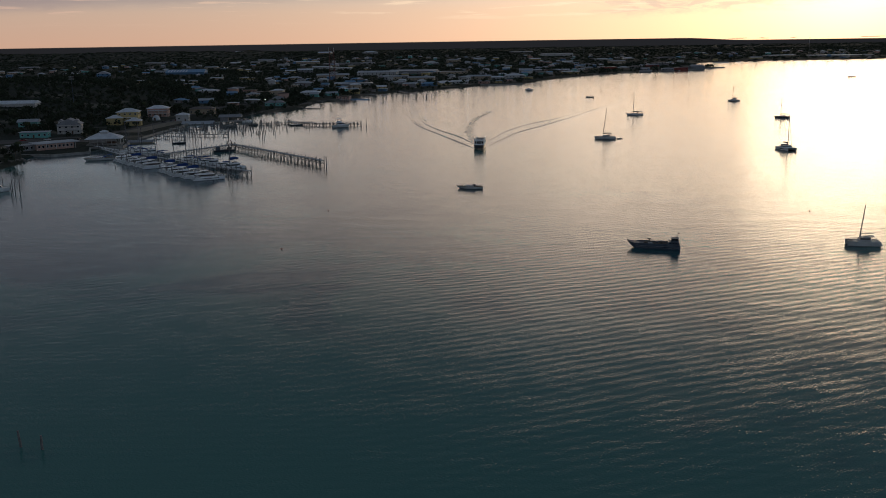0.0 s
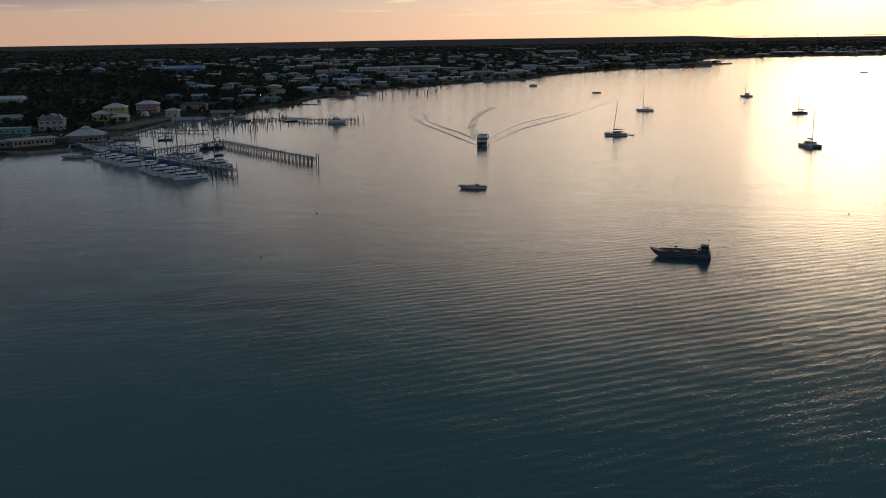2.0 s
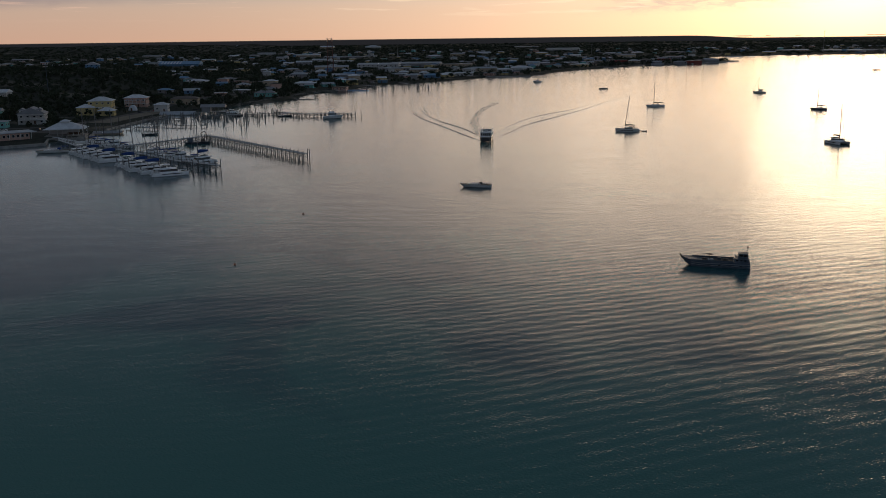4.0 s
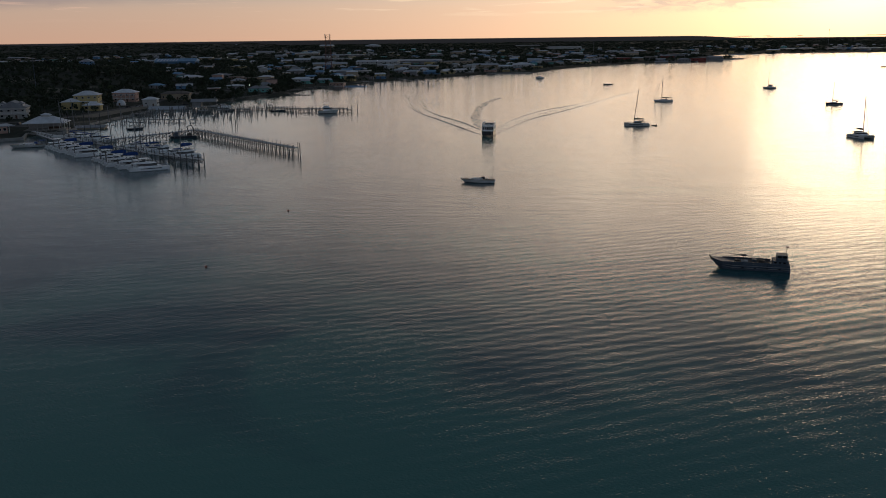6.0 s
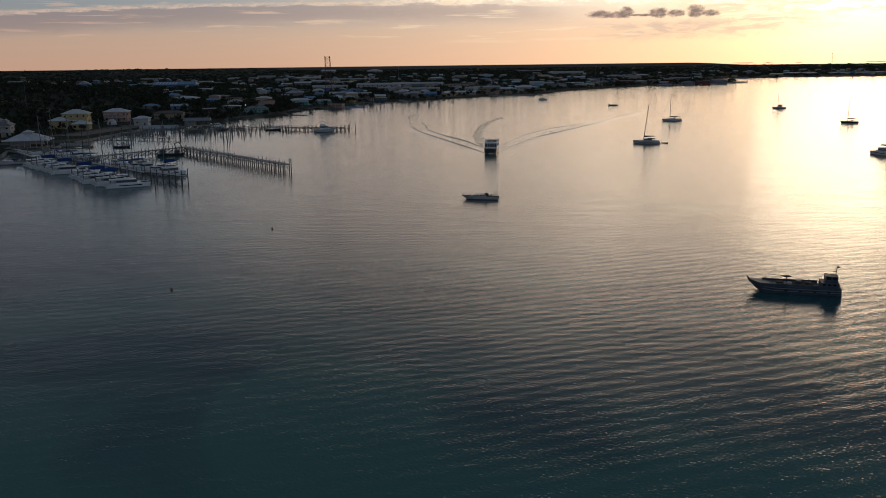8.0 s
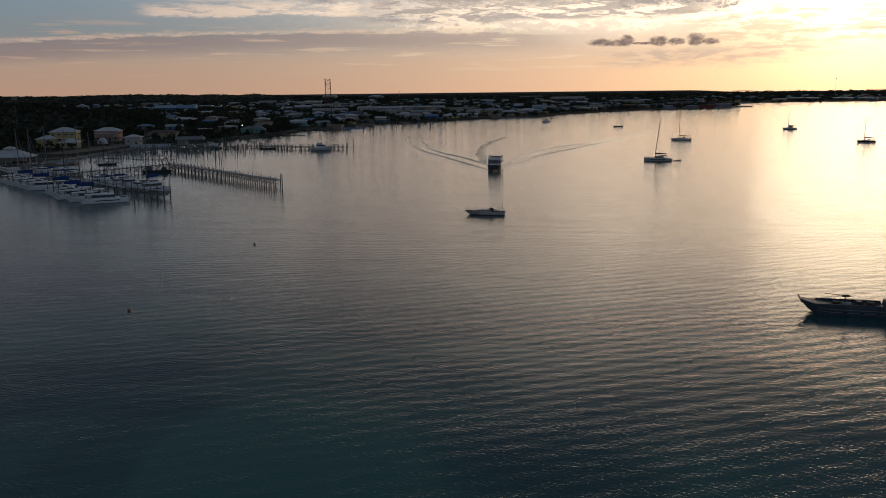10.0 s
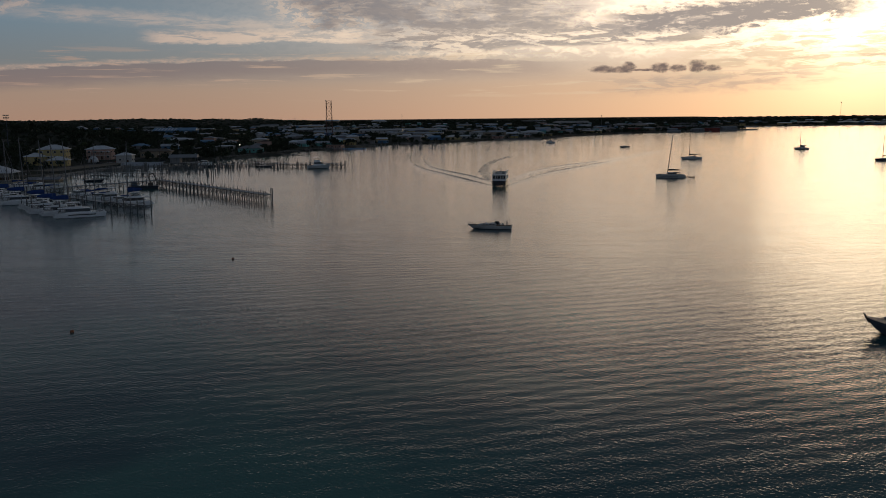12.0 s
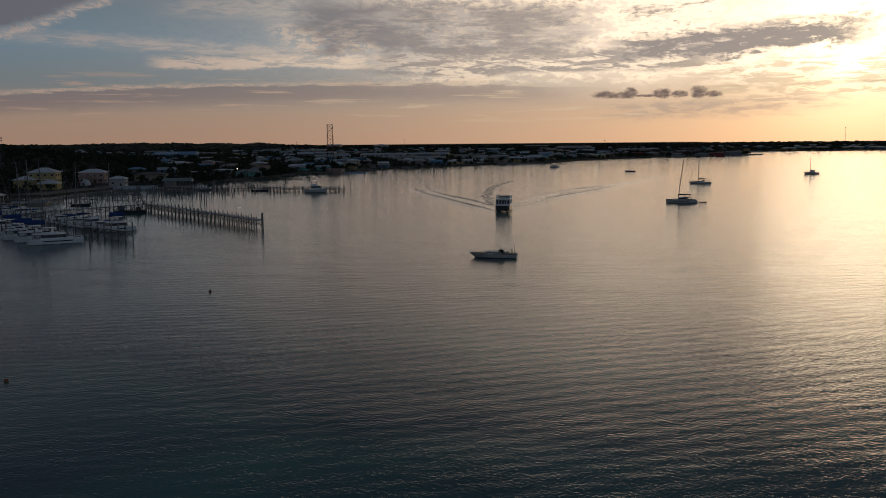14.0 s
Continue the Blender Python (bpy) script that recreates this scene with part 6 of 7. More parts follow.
house(-924, 4225, 80, 58, 7.5, 5.5, "hip", "yellow", "white", 6, "yellow house with a white pitched roof in town", "house", False, "house", None, "buildings of the town")
house(-547, 2888, 55, 31, 4.4, 3.3, "gable", "white", "grey", 10, "white house with a grey pitched roof in town", "house", False, "house", None, "buildings of the town")
house(-579, 2579, 30, 15, 2.8, 2.1, "hip", "white", "white", 10, "white house with a white pitched roof in town", "house", False, "house", None, "buildings of the town")
house(-528, 2610, 23, 17, 3.5, 2.6, "gable", "white", "grey", -10, "white house with a grey pitched roof in town", "house", False, "house", None, "buildings of the town")

# smaller houses among the trees
random.seed(21)
made = 0
for attempt in range(9000):
    if made >= 330:
        break
    k = random.random()
    if k < 0.55:
        y = random.uniform(860, 2000)
        x = random.uniform(-420, 600)
    else:
        y = random.uniform(1500, 3300)
        x = random.uniform(-1100, 1500)
    d_ = float(inland(np.array([x]), np.array([y]))[0])
    if (x < -300 and y < 1600) or d_ < 16 or d_ > (420 if k < 0.55 else 1500):
        continue
    if abs(x) > 0.52 * y + 40 or any((x - fx) ** 2 + (y - fy) ** 2 < (fr + 6) ** 2 for fx, fy, fr in FOOT):
        continue
    w = random.uniform(8, 15)
    dd = w * random.uniform(0.55, 0.8)
    kind = random.choice(("hip", "hip", "gable", "cross", "flat"))
    wall = random.choice(("white", "white", "tan", "pink", "teal", "yellow", "grey", "blue"))
    roof = random.choice(("white", "white", "pale", "pale", "grey", "brown", "blue"))
    two = random.random() < 0.3
    house(x, y, w, dd, 5.4 if two else 2.9, random.uniform(1.4, 2.6), kind, wall, roof, random.uniform(-35, 35),
          f"{'two-storey' if two else 'single-storey'} {wall} house with a {roof} {'flat' if kind == 'flat' else 'pitched'} roof", "house", False, "house", None, "houses of the town")
    made += 1


# ---- roads, walls and shore ----
def strip(name, pts, width, mat, label, lift=0.12, category="road"):
    """A paved strip draped on the ground."""
    line = []
    for (ax, ay), (bx, by) in zip(pts, pts[1:]):
        n = max(1, int(math.hypot(bx - ax, by - ay) / 3.5))
        line += [(ax + (bx - ax) * i / n, ay + (by - ay) * i / n) for i in range(n)]
    line.append(pts[-1])
    L_ = np.array(line, float)
    tan = np.gradient(L_, axis=0)
    tan /= np.linalg.norm(tan, axis=1)[:, None]
    nor = np.stack([-tan[:, 1], tan[:, 0]], -1)
    cols = 5
    verts, faces = [], []
    for i, (p, q) in enumerate(zip(L_, nor)):
        for c in range(cols):
            v = p + q * width * (c / (cols - 1) - 0.5)
            verts.append((v[0], v[1], float(ground_z(v[0], v[1])) + lift))
        if i:
            for c in range(cols - 1):
                a = (i - 1) * cols + c
                faces.append((a, a + 1, a + 1 + cols, a + cols))
    return tagged(new(name, arrays_mesh(name, verts, faces, mat)), label, category, kind="structure")


def seawall(pts, label, h=1.5, thick=1.0):
    bm = bmesh.new()
    for (ax, ay), (bx, by) in zip(pts, pts[1:]):
        a, b = Vector((ax, ay, 0)), Vector((bx, by, 0))
        n = (b - a).normalized()
        n = Vector((-n.y, n.x, 0)) * thick / 2
        e = (b - a).normalized() * 0.3
        loft(bm, [[p - n + Vector((0, 0, -2)), p + n + Vector((0, 0, -2)), p + n * 0.9 + Vector((0, 0, h)), p - n * 0.9 + Vector((0, 0, h))] for p in (a - e, b + e)])
    return tagged(new("seawall", mesh_of("seawall", bm, CONCRETE)), label, "seawall", kind="structure")


strip("road", [(-330, 560), (-285, 585), (-246, 612), (-232, 660), (-226, 720), (-222, 752), (-224, 800), (-215, 860), (-190, 930), (-172, 1000), (-146, 1090), (-96, 1170), (-30, 1215), (40, 1290), (104, 1340), (150, 1430), (215, 1530), (290, 1610), (400, 1700), (520, 1800)], 7.5, ASPHALT, "worn grey shore road")
strip("parking_lot", [(-300, 572), (-232, 588)], 17, ASPHALT, "worn grey parking lot behind the bar", 0.2)
strip("gravel_yard", [(-226, 640), (-213, 735)], 15, SAND, "pale packed gravel yard by the basin", 0.16)
strip("gravel_yard", [(-276, 556), (-252, 531)], 12, SAND, "pale packed gravel yard by the seawall", 0.16)
strip("track", [(-380, 1200), (-330, 1320), (-300, 1440), (-250, 1560), (-220, 1700), (-100, 1840), (60, 1960)], 8, SAND, "pale unpaved inland track", 0.2)
seawall([(-247.5, 516.5), (-229, 512.5), (-211.5, 525.5), (-219, 546.5), (-200.5, 551.5), (-204.5, 575)], "stained concrete seawall under the waterside bar", 1.5)
seawall([(-206.5, 600), (-205.5, 640), (-201.5, 684), (-203.5, 712)], "rough concrete edge of the basin", 1.3)
seawall([(58, 1261), (119, 1274)], "concrete wharf edge on the far shore", 1.4, 1.4)
seawall([(452, 1694), (584, 1837)], "long concrete wharf edge at the point", 1.3, 1.4)


def rocks(n, x0, y0, x1, y1, spread, label, big=1.3):
    """Loose boulders along a stretch of shore."""
    bm = bmesh.new()
    for i in range(n):
        k = random.random()
        x, y = x0 + (x1 - x0) * k + random.gauss(0, spread), y0 + (y1 - y0) * k + random.gauss(0, spread)
        r = big * random.uniform(0.35, 1.0)
        z = max(-0.1, float(ground_z(x, y)) - 0.1)
        g = bmesh.ops.create_icosphere(bm, subdivisions=1, radius=r)
        for v in g["verts"]:
            v.co = Vector((v.co.x * random.uniform(0.8, 1.3) + x, v.co.y * random.uniform(0.8, 1.3) + y, v.co.z * 0.7 * random.uniform(0.7, 1.3) + z))
    ob = new("shore_rocks", mesh_of("shore_rocks", bm, ROCK))
    return tagged(ob, label, "rocks", kind="stuff")


random.seed(5)
rocks(90, -256, 440, -236, 500, 2.0, "grey boulders along the shore beside the bar")
rocks(70, -206, 600, -203, 712, 1.3, "grey boulders along the basin edge", 1.0)
rocks(120, -172, 790, -132, 950, 1.6, "low dark rocks along the shore")
rocks(60, -133, 868, -118, 862, 1.5, "low dark rock spit reaching into the harbour")
rocks(140, -132, 956, -12, 1152, 1.8, "low dark rocks along the far shore")
rocks(120, -12, 1152, 160, 1390, 1.8, "low dark rocks along the town shore")


# ---- poles, masts and lamps ----
def light_mast(x, y, h):
    t = thing("floodlight_mast", pose(x, y, float(ground_z(x, y))), "tall grey floodlight mast above the trees", "light mast")
    part("pole", tube(bmesh.new(), (0, 0, -1), (0, 0, h), 0.35, 0.18, 8), STEEL, t)
    part("crossbar", bar(bmesh.new(), [(-2.2, 0, h), (2.2, 0, h)], 0.1), GALV, t)
    part("crossbar", bar(bmesh.new(), [(-2.2, 0, h - 2.0), (2.2, 0, h - 2.0)], 0.1), GALV, t)
    for z in (h, h - 2.0):
        for i in range(4):
            fl = part("floodlight", shared_box("floodlight", 0.8, 0.5, 0.9, GALV), None, t)
            fl.location = (-1.9 + i * 1.27, -0.3, z)
    return t


def lattice_tower(x, y, h, label, w=9.0):
    t = thing("lattice_tower", pose(x, y, float(ground_z(x, y))), label, "radio tower")
    n = 9
    for sx in (-1, 1):
        for sy in (-1, 1):
            lg = part("leg", tube(bmesh.new(), (sx * w / 2, sy * w / 2, -1), (sx * w * 0.36, sy * w * 0.36, h), 0.30, 0.22, 6), RED_WHITE, t)
    br = bmesh.new()
    for i in range(n):
        k0, k1 = i / n, (i + 1) / n
        a, b = w / 2 * (1 - 0.28 * k0), w / 2 * (1 - 0.28 * k1)
        z0, z1 = h * k0, h * k1
        for c in ((1, 1), (-1, 1), (-1, -1), (1, -1)):
            e = (-c[1], c[0])
            tube(br, (c[0] * a, c[1] * a, z0), (e[0] * b, e[1] * b, z1), 0.11, 0.11, 4)
            tube(br, (e[0] * a, e[1] * a, z0), (c[0] * b, c[1] * b, z1), 0.11, 0.11, 4)
            tube(br, (c[0] * b, c[1] * b, z1), (e[0] * b, e[1] * b, z1), 0.11, 0.11, 4)
    part("brace", br, RED_WHITE, t)
    for sx in (-1, 1):
        for z in (h - 1.5, h - 5):
            an = part("antenna", shared_box("antenna", 0.5, 0.5, 2.6, FRAME_PAINT), None, t)
            an.location = (sx * w * 0.4, -w * 0.36, z)
    return t


def thin_mast(x, y, h, head=True, label="slender radio mast rising above the trees"):
    t = thing("radio_mast", pose(x, y, float(ground_z(x, y))), label, "radio mast")
    part("pole", tube(bmesh.new(), (0, 0, -1), (0, 0, h), 0.42, 0.25, 6), GALV, t)
    if head:
        part("antenna_head", tube(bmesh.new(), (0, 0, h - 2.2), (0, 0, h), 1.1, 1.1, 8), GALV, t)
    return t


light_mast(-354, 862, 27.0)
lattice_tower(-164, 1384, 50.0, "tall red and white lattice radio tower in town")
thin_mast(985, 2400, 54.0)
thin_mast(395, 2450, 27.0)
thin_mast(-108, 2250, 33.0, False)
thin_mast(-420, 2600, 27.0)


def lamp_post(x, y, h=7.0, label="lit street lamp on a grey pole", z=None):
    t = thing("street_lamp", pose(x, y, float(ground_z(x, y)) if z is None else z), label, "street lamp", "lit lamps of the town")
    part("pole", tube(bmesh.new(), (0, 0, -0.5), (0, 0, h), 0.1, 0.07, 6), GALV, t)
    part("arm", bar(bmesh.new(), [(0, 0, h), (0, -1.0, h + 0.15)], 0.05), GALV, t)
    part("lamp_head", sausage(bmesh.new(), [(-0.3, -1.0, h), (-0.2, -1.0, h), (0.2, -1.0, h), (0.3, -1.0, h)], (0.06, 0.2, 0.2, 0.06)), LAMP, t)
    return t


lamp_post(-480, 1974, 8.0)
lamp_post(-476, 2013, 8.0)
lamp_post(-459, 1963, 8.0)
lamp_post(-445, 1957, 8.0)
lamp_post(-441, 1955, 8.0)
lamp_post(-106, 1565, 9.0)
lamp_post(-176, 900, 6.0)
lamp_post(163, 3128, 9.0)
lamp_post(1255, 3289, 10.0)
lamp_post(1277, 3256, 10.0)


# ---- wake of the ferry ----
def wake(arms, label):
    """Low ridges of pushed-up water trailing the ferry, riding just on the surface."""
    bm = bmesh.new()
    for pts, wid, hgt in arms:
        P = [Vector((x, y, 0)) for x, y in pts]
        fine = []
        for i in range(len(P) - 1):
            p0, p1, p2, p3 = P[max(0, i - 1)], P[i], P[i + 1], P[min(len(P) - 1, i + 2)]
            n = max(4, int((p2 - p1).length / 2.5))
            for k in range(n):
                s = k / n
                fine.append(0.5 * ((2 * p1) + (p2 - p0) * s + (2 * p0 - 5 * p1 + 4 * p2 - p3) * s * s + (3 * p1 - p0 - 3 * p2 + p3) * s ** 3))
        fine.append(P[-1])
        prev = None
        for i, p in enumerate(fine):
            d = (fine[min(i + 1, len(fine) - 1)] - fine[max(i - 1, 0)]).normalized()
            nn = Vector((-d.y, d.x, 0))
            f = i / (len(fine) - 1)
            fade = min(1, 6 * f + 0.3) * (1 - f) ** 0.4
            w = wid * (0.7 + 0.6 * f) * random.uniform(0.93, 1.07)
            h = hgt * fade * random.uniform(0.85, 1.12) + 0.012
            j = nn * random.uniform(-0.12, 0.12)
            row = [bm.verts.new(p + j + nn * w * o + Vector((0, 0, h * z - (0.01 if z == 0 else 0)))) for o, z in ((-0.5, 0), (-0.25, 0.45), (-0.02, 1.0), (0.2, 0.4), (0.5, 0))]
            if prev:
                for c in range(4):
                    bm.faces.new((prev[c], prev[c + 1], row[c + 1], row[c]))
            prev = row
    ob = new("wake", mesh_of("wake", bm, WATER))
    return tagged(ob, label, "water", kind="stuff")


def crests(path, half, step_, wide):
    """Short broken crests lying across a stretch of the wake."""
    out = []
    for (ax, ay), (bx, by) in zip(path, path[1:]):
        n = max(1, int(math.hypot(bx - ax, by - ay) / step_))
        for k in range(n):
            f = (k + random.random()) / n
            x, y, w = ax + (bx - ax) * f + random.uniform(-wide, wide), ay + (by - ay) * f, half * random.uniform(0.5, 1.2)
            out.append(([(x - w, y - 0.4), (x, y), (x + w, y + random.uniform(-0.5, 0.8))], 0.8, random.uniform(0.03, 0.075)))
    return out


random.seed(9)
wake(crests([(22.5, 545), (20.5, 575), (20, 626), (24, 681), (31, 736), (46, 800)], 0.9, 0.8, 2.6) + crests([(-14, 660), (-25, 734), (-30, 839), (-27, 890)], 1.0, 2.5, 1.6)
     + crests([(-11, 690), (-19, 784), (-19, 850)], 1.0, 2.5, 1.6) + crests([(27, 535), (36, 565), (50, 605), (74, 668), (100, 720)], 0.7, 1.6, 4.0) + [([(19.6, 523), (10, 560), (-2, 609), (-16, 667), (-25, 734), (-30, 839), (-27, 882)], 2.4, 0.42),
      ([(20.6, 545), (11, 592), (-2, 638), (-13, 698), (-19, 784), (-19, 845)], 2.4, 0.42),
      ([(25.8, 523), (36, 557), (53, 609), (76, 657), (103, 716), (140, 804), (173, 873), (205, 960)], 2.4, 0.42),
      ([(26.2, 545), (39, 595), (53, 638), (71, 678), (95, 718), (128, 790)], 2.2, 0.4),
      ([(24.0, 540), (27.0, 556), (32.0, 570)], 2.6, 0.3)], "curved ridges of wake trailing behind the ferry")


# ---- parked cars ----
def car(x, y, turn, mat, label):
    t = thing("parked_car", pose(x, y, float(ground_z(x, y)) + 0.2, 0, 0, turn), label, "car", "parked cars")
    bm = bmesh.new()
    loft(bm, [[(px, -w_, 0.35), (px, w_, 0.35), (px, w_, z), (px, -w_, z)] for px, w_, z in ((-2.2, 0.82, 0.85), (-2.0, 0.88, 0.98), (-0.6, 0.9, 1.0), (1.2, 0.9, 0.98), (2.0, 0.85, 0.85), (2.25, 0.75, 0.7))])
    part("body", bm, mat, t)
    part("cabin", loft(bmesh.new(), [[(px, -w_, 0.98), (px, w_, 0.98), (px, w_ * 0.86, z), (px, -w_ * 0.86, z)] for px, w_, z in ((-1.7, 0.8, 1.02), (-1.2, 0.82, 1.48), (0.3, 0.82, 1.5), (1.0, 0.8, 1.02))]), TINT, t)
    for px in (-1.35, 1.35):
        for s in (-1, 1):
            part("wheel", tube(bmesh.new(), (px, s * 0.72, 0.33), (px, s * 0.92, 0.33), 0.33, 0.33, 12), ANTIFOUL, t)
    return t


PAINTS = [material("white_car_paint", (0.6, 0.6, 0.6), 0.3, spec=0.5, bump=0.0), material("dark_car_paint", (0.03, 0.035, 0.05), 0.3, spec=0.5, bump=0.0),
          material("silver_car_paint", (0.3, 0.31, 0.32), 0.3, 0.5, bump=0.0), material("red_car_paint", (0.25, 0.03, 0.03), 0.3, spec=0.5, bump=0.0)]
for i, (x, y, a) in enumerate(((-262, 585, 20), (-243, 590, 95), (-237, 593, 100), (-276, 581, 15), (-292, 577, 100), (-224, 716, 80), (-220, 724, 84), (-218, 733, 80), (-221, 745, 86), (-300, 590, 40))):
    car(x, y, a, PAINTS[i % 4], f"{('white', 'dark blue', 'silver', 'red')[i % 4]} car parked on the shore lot")


# ---- trees ----
def crown_facets(rng, n, leafy):
    """Small leaf clumps, as bent quads, filling an uneven crown of unit radius."""
    lobes = [(rng.uniform(-0.45, 0.45), rng.uniform(-0.45, 0.45), rng.uniform(0.5, 1.0), rng.uniform(0.4, 0.62)) for _ in range(5)]
    vs, fs = [], []
    for i in range(n):
        lx, ly, lz, lr = lobes[i % 5]
        u, a = rng.uniform(-1, 1), rng.uniform(0, 6.28319)
        r = lr * rng.uniform(0.55, 1.05)
        q = math.sqrt(1 - u * u)
        c = np.array((lx + r * q * math.cos(a), ly + r * q * math.sin(a), lz + r * u * 0.75))
        s = leafy * rng.uniform(0.6, 1.3)
        t1 = rng.normal(size=3)
        t1 /= np.linalg.norm(t1)
        t2 = np.cross(t1, rng.normal(size=3))
        t2 /= np.linalg.norm(t2)
        b = len(vs)
        vs += [c + s * t1, c + s * 0.6 * t2, c - s * t1 + np.array((0, 0, -0.2 * s)), c - s * 0.6 * t2]
        fs.append((b, b + 1, b + 2, b + 3))
    return vs, fs


def trunk_facets(h, r):
    vs, fs = [], []
    for z, k in ((-0.5, 1.0), (h, 0.5)):
        vs += [np.array((r * k * math.cos(1.5708 * i), r * k * math.sin(1.5708 * i), z)) for i in range(4)]
    for i in range(4):
        fs.append((i, (i + 1) % 4, 4 + (i + 1) % 4, 4 + i))
    return vs, fs


def broad_tree(seed, h, r):
    """A tapered trunk that forks into limbs under a loose crown."""
    rng = np.random.default_rng(seed)
    t = thing("tree", pose(0, -900 + seed, -40), "dark broad-leaved tree beside the houses", "tree", "trees along the shore")
    bm = bmesh.new()
    tube(bm, (0, 0, -0.6), (0.1, 0.05, h * 0.45), 0.28, 0.17, 7)
    for i in range(4):
        a = 1.57 * i + rng.uniform(0, 1)
        tube(bm, (0.1, 0.05, h * 0.42), (r * 0.55 * math.cos(a), r * 0.55 * math.sin(a), h * 0.75), 0.12, 0.04, 5)
    part("trunk", bm, BARK, t)
    vs, fs = crown_facets(rng, 420, 0.13)
    vs = [(v[0] * r, v[1] * r, h * 0.35 + (v[2] - 0.15) * h * 0.52) for v in vs]
    part("crown", arrays_mesh("crown", vs, fs, LEAF), None, t)
    return t


def palm(seed, h):
    rng = np.random.default_rng(seed)
    t = thing("palm_tree", pose(0, -900 + seed, -40), "tall coconut palm with drooping fronds", "palm", "palms along the shore")
    bm = bmesh.new()
    pts = [(0.0, 0.0, -0.5), (0.15, 0, h * 0.35), (0.5, 0.1, h * 0.7), (0.9, 0.2, h)]
    for i, (a, b) in enumerate(zip(pts, pts[1:])):
        tube(bm, a, b, 0.2 - 0.03 * i, 0.17 - 0.03 * i, 7)
    part("trunk", bm, BARK, t)
    cm = bmesh.new()
    for i in range(15):
        a, up = 6.28319 * i / 15 + rng.uniform(-0.2, 0.2), rng.uniform(-0.2, 0.9)
        prev = None
        for k in range(6):
            s = k / 5
            rad, z = 2.7 * s, h + up * 1.6 * s - 2.6 * s * s
            c = Vector((0.9 + rad * math.cos(a), 0.2 + rad * math.sin(a), z))
            n = Vector((-math.sin(a), math.cos(a), 0)) * (0.42 * math.sin(math.pi * min(0.97, s * 0.9 + 0.1)))
            row = [cm.verts.new(c - n - Vector((0, 0, 0.18))), cm.verts.new(c), cm.verts.new(c + n - Vector((0, 0, 0.18)))]
            if prev:
                cm.faces.new((prev[0], prev[1], row[1], row[0]))
                cm.faces.new((prev[1], prev[2], row[2], row[1]))
            prev = row
    part("crown", cm, PALM_LEAF, t)
    return t


random.seed(33)
kinds = [broad_tree(1, 8.0, 4.2), broad_tree(2, 6.5, 3.6), broad_tree(3, 9.5, 4.6), palm(4, 9.0), palm(5, 11.0)]
spots = [(-243, 505), (-249, 497), (-240, 492), (-252, 488), (-262, 515), (-270, 505), (-277, 655), (-272, 690), (-284, 640), (-300, 640),
         (-290, 622), (-300, 700), (-283, 716), (-226, 790), (-236, 795), (-262, 790), (-190, 765), (-186, 790), (-182, 812), (-176, 838), (-160, 868), (-152, 890), (-150, 925), (-146, 950), (-130, 985),
         (-122, 1000), (-112, 1020), (-100, 1045), (-98, 1075), (-80, 1110), (-60, 1140), (-40, 1148), (-5, 1172), (12, 1212), (30, 1236), (50, 1272), (64, 1290), (80, 1288)]
used = set()
for i, (x, y) in enumerate(spots):
    k = i % 3 if i % 5 else 3 + (i // 5) % 2
    m4 = pose(x, y, float(ground_z(x, y)), 0, 0, random.uniform(0, 360))
    if k in used:
        copy_thing(kinds[k], m4)
    else:
        kinds[k].matrix_world = m4
        used.add(k)


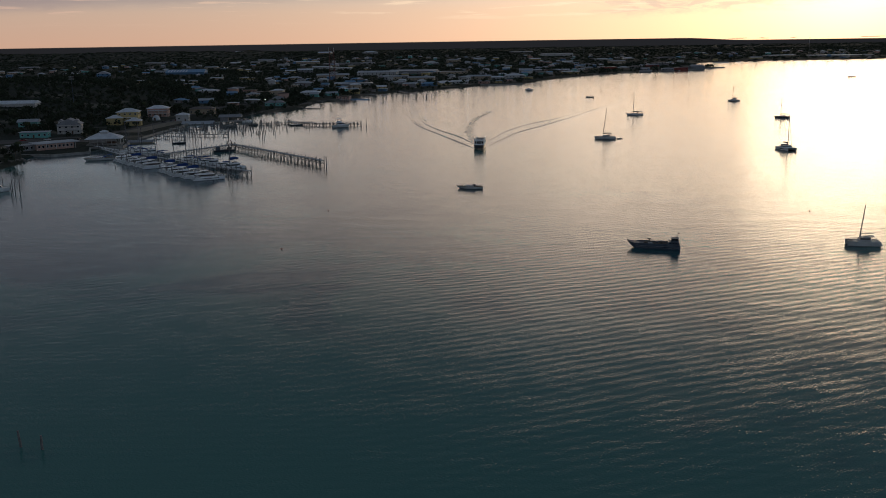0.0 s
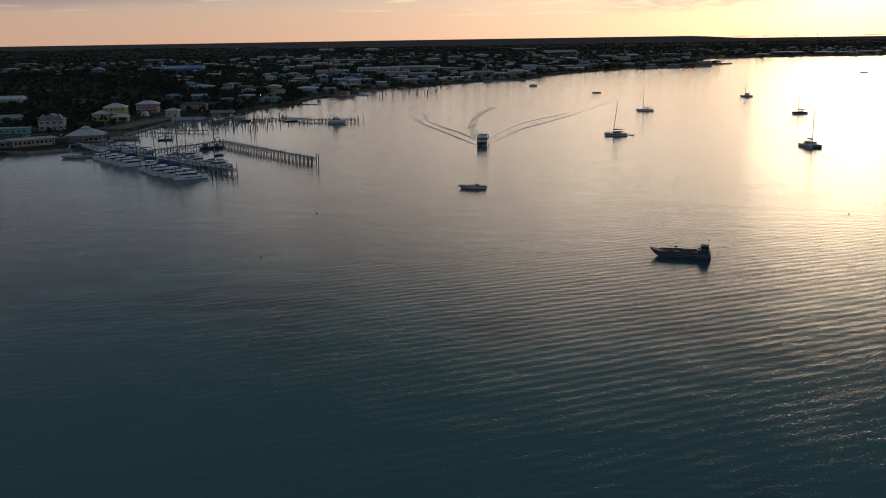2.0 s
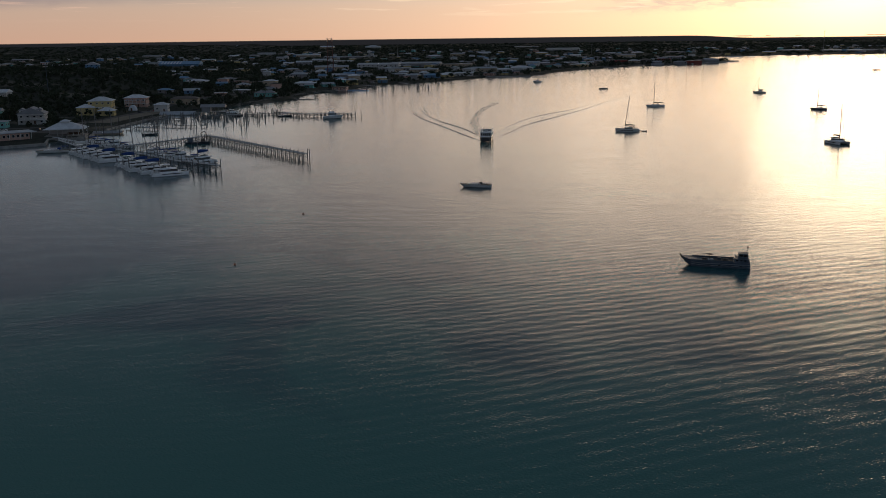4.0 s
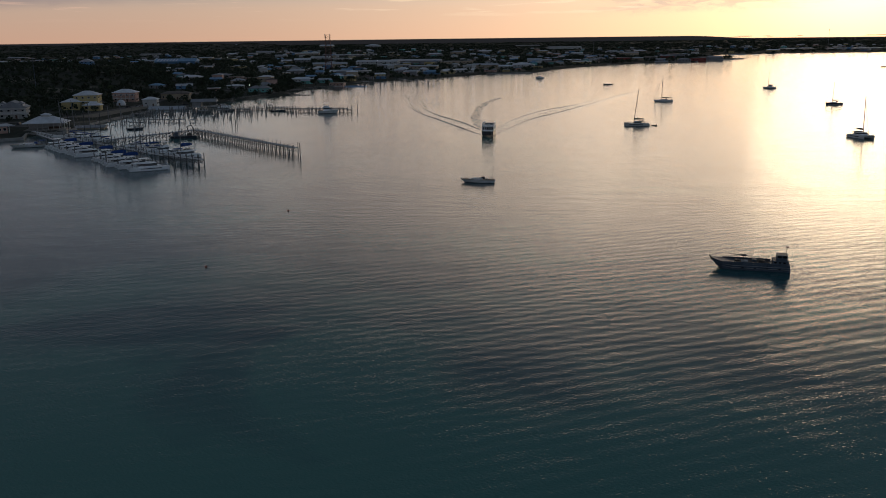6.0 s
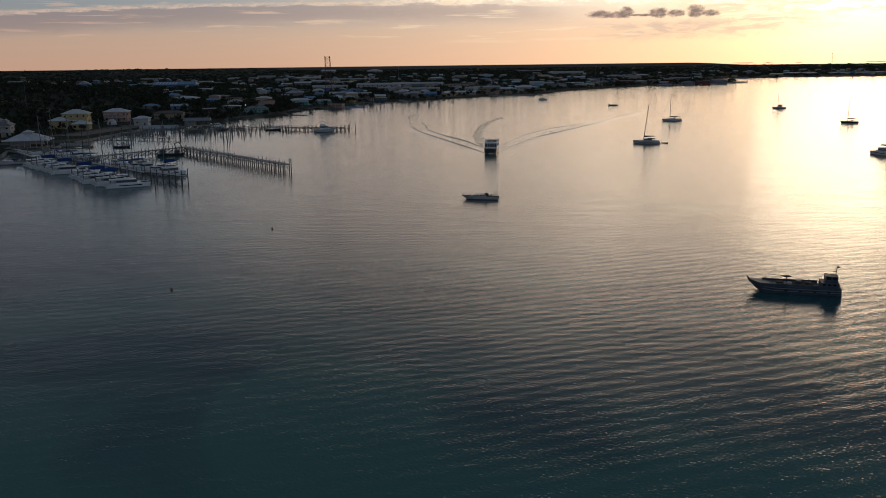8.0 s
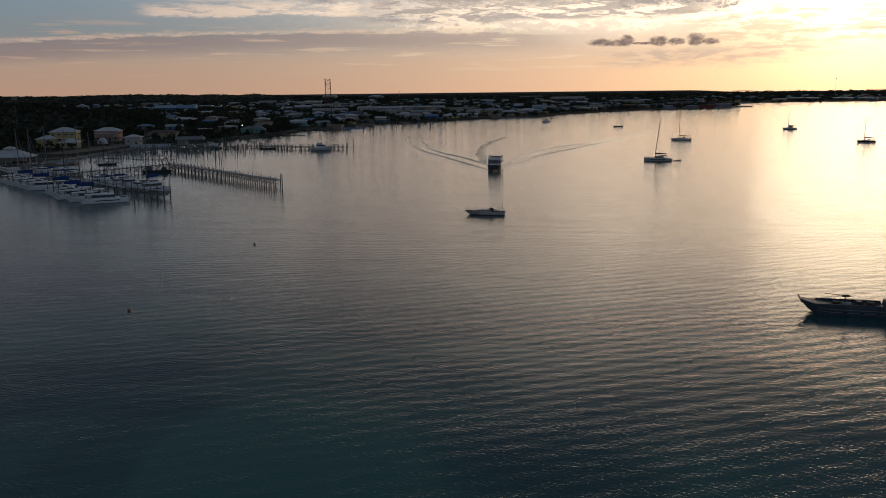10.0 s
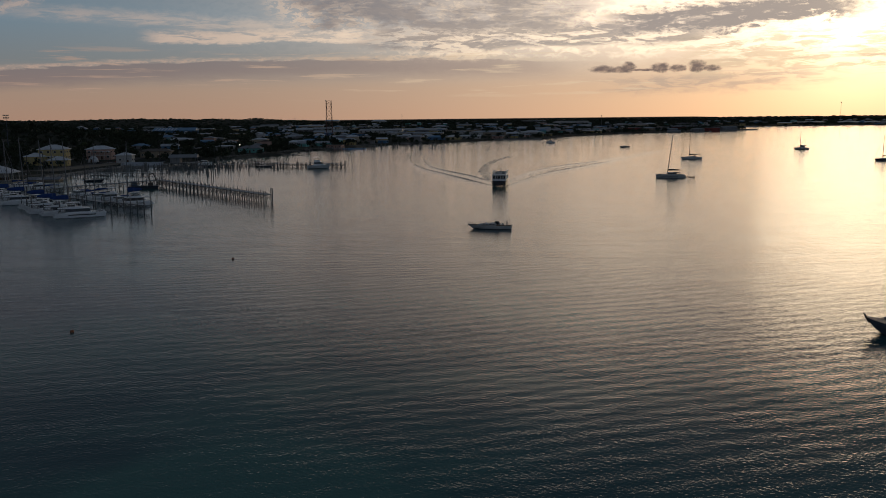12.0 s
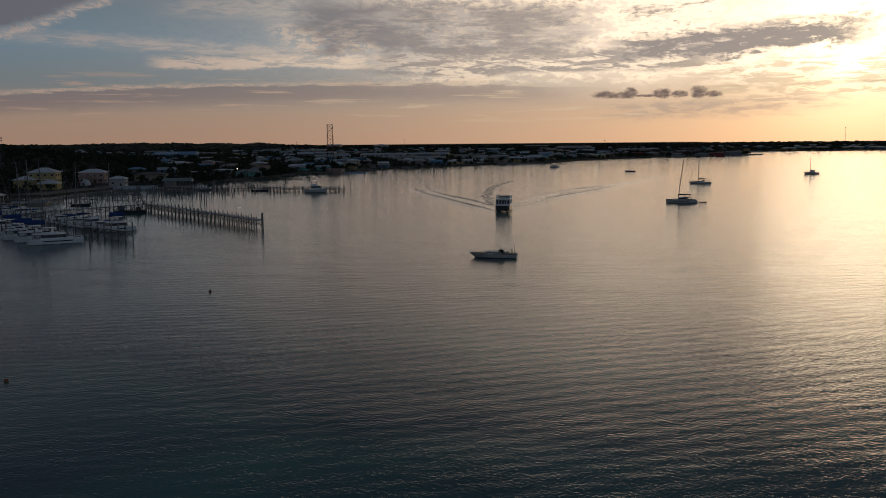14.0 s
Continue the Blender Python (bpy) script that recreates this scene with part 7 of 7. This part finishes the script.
def woods(name, label, count, area, lo, hi, facets, leafy, clear, seed, keep=None, low=1.0, sink=0.0):
    """Uncounted scrub trees, joined, each with a trunk and a loose uneven crown."""
    rng = np.random.default_rng(seed)
    protos = []
    for k in range(6):
        v, f = crown_facets(rng, facets, leafy)
        tv, tf = trunk_facets(0.7, 0.05)
        protos.append((np.array(v + tv), np.array(f + [tuple(np.array(q) + len(v)) for q in tf])))
    x0, x1, y0, y1 = area
    px, py = rng.uniform(x0, x1, count), rng.uniform(y0, y1, count)
    d = inland(px, py)
    ok = (d > clear) & (np.abs(px) < 0.56 * py + 60)
    if keep is not None:
        ok &= keep(px, py, rng)
    for fx, fy, fr in FOOT:
        ok &= (px - fx) ** 2 + (py - fy) ** 2 > fr * fr
        ok &= ~((np.abs(px - fx) < fr * 0.8) & (py < fy) & (py > fy - fr - 26) & (rng.uniform(0, 1, count) < 0.85))
    px, py = px[ok], py[ok]
    pz = ground_z(px, py)
    size = rng.uniform(lo, hi, len(px)) * (0.75 + 0.5 * rng.uniform(0, 1, len(px)) ** 3)
    ang = rng.uniform(0, 6.28319, len(px))
    pick = rng.integers(0, 6, len(px))
    V, F, base = [], [], 0
    for k, (pv, pf) in enumerate(protos):
        sel = np.where(pick == k)[0]
        if not len(sel):
            continue
        c, s = np.cos(ang[sel])[:, None], np.sin(ang[sel])[:, None]
        X = (pv[:, 0] * c - pv[:, 1] * s) * size[sel][:, None] + px[sel][:, None]
        Y = (pv[:, 0] * s + pv[:, 1] * c) * size[sel][:, None] + py[sel][:, None]
        Z = (pv[:, 2] - sink) * (size[sel] * low * rng.uniform(0.8, 1.2, len(sel)))[:, None] + pz[sel][:, None] - 0.1
        V.append(np.stack([X, Y, Z], -1).reshape(-1, 3))
        F.append((pf[None] + (np.arange(len(sel)) * len(pv))[:, None, None]).reshape(-1, 4) + base)
        base += len(sel) * len(pv)
    V, F = np.concatenate(V), np.concatenate(F)
    me = bpy.data.meshes.new(name)
    me.vertices.add(len(V))
    me.vertices.foreach_set("co", V.astype(np.float32).ravel())
    me.loops.add(len(F) * 4)
    me.loops.foreach_set("vertex_index", F.astype(np.int32).ravel())
    me.polygons.add(len(F))
    me.polygons.foreach_set("loop_start", np.arange(0, len(F) * 4, 4, dtype=np.int32))
    me.materials.append(LEAF)
    me.update(calc_edges=True)
    return tagged(new(name, me), label, "woods", kind="stuff")


def off_roads(px, py, rng):
    ok = np.ones(len(px), bool)
    lot = (px > -305) & (px < -205) & (py > 528) & (py < 605)
    yard = (px > -236) & (px < -196) & (py > 600) & (py < 760)
    return ok & ~lot & ~yard & (rng.uniform(0, 1, len(px)) > 0.08)


def off_ridge(px, py, rng):
    return ~((px > -2900) & (px < -650) & (py > 3200) & (py < 4600))


woods("near_woods", "dense dark scrub woods around the shore houses", 5200, (-700, -140, 430, 1150), 2.6, 4.4, 46, 0.26, 5, 1, off_roads)
woods("town_woods", "dark scrub trees between the houses of the town", 9500, (-700, 620, 1000, 2000), 2.4, 4.4, 28, 0.32, 5, 2)
woods("far_woods", "flat dark woodland stretching to the horizon", 15000, (-2400, 2100, 1900, 4000), 4.5, 8.0, 16, 0.46, 12, 3, None, 0.55, 0.35)
woods("horizon_woods", "distant dark woodland on the horizon", 5500, (-2900, 3000, 3500, 5200), 8.0, 13.0, 14, 0.5, 20, 4, off_ridge, 0.4, 0.55)
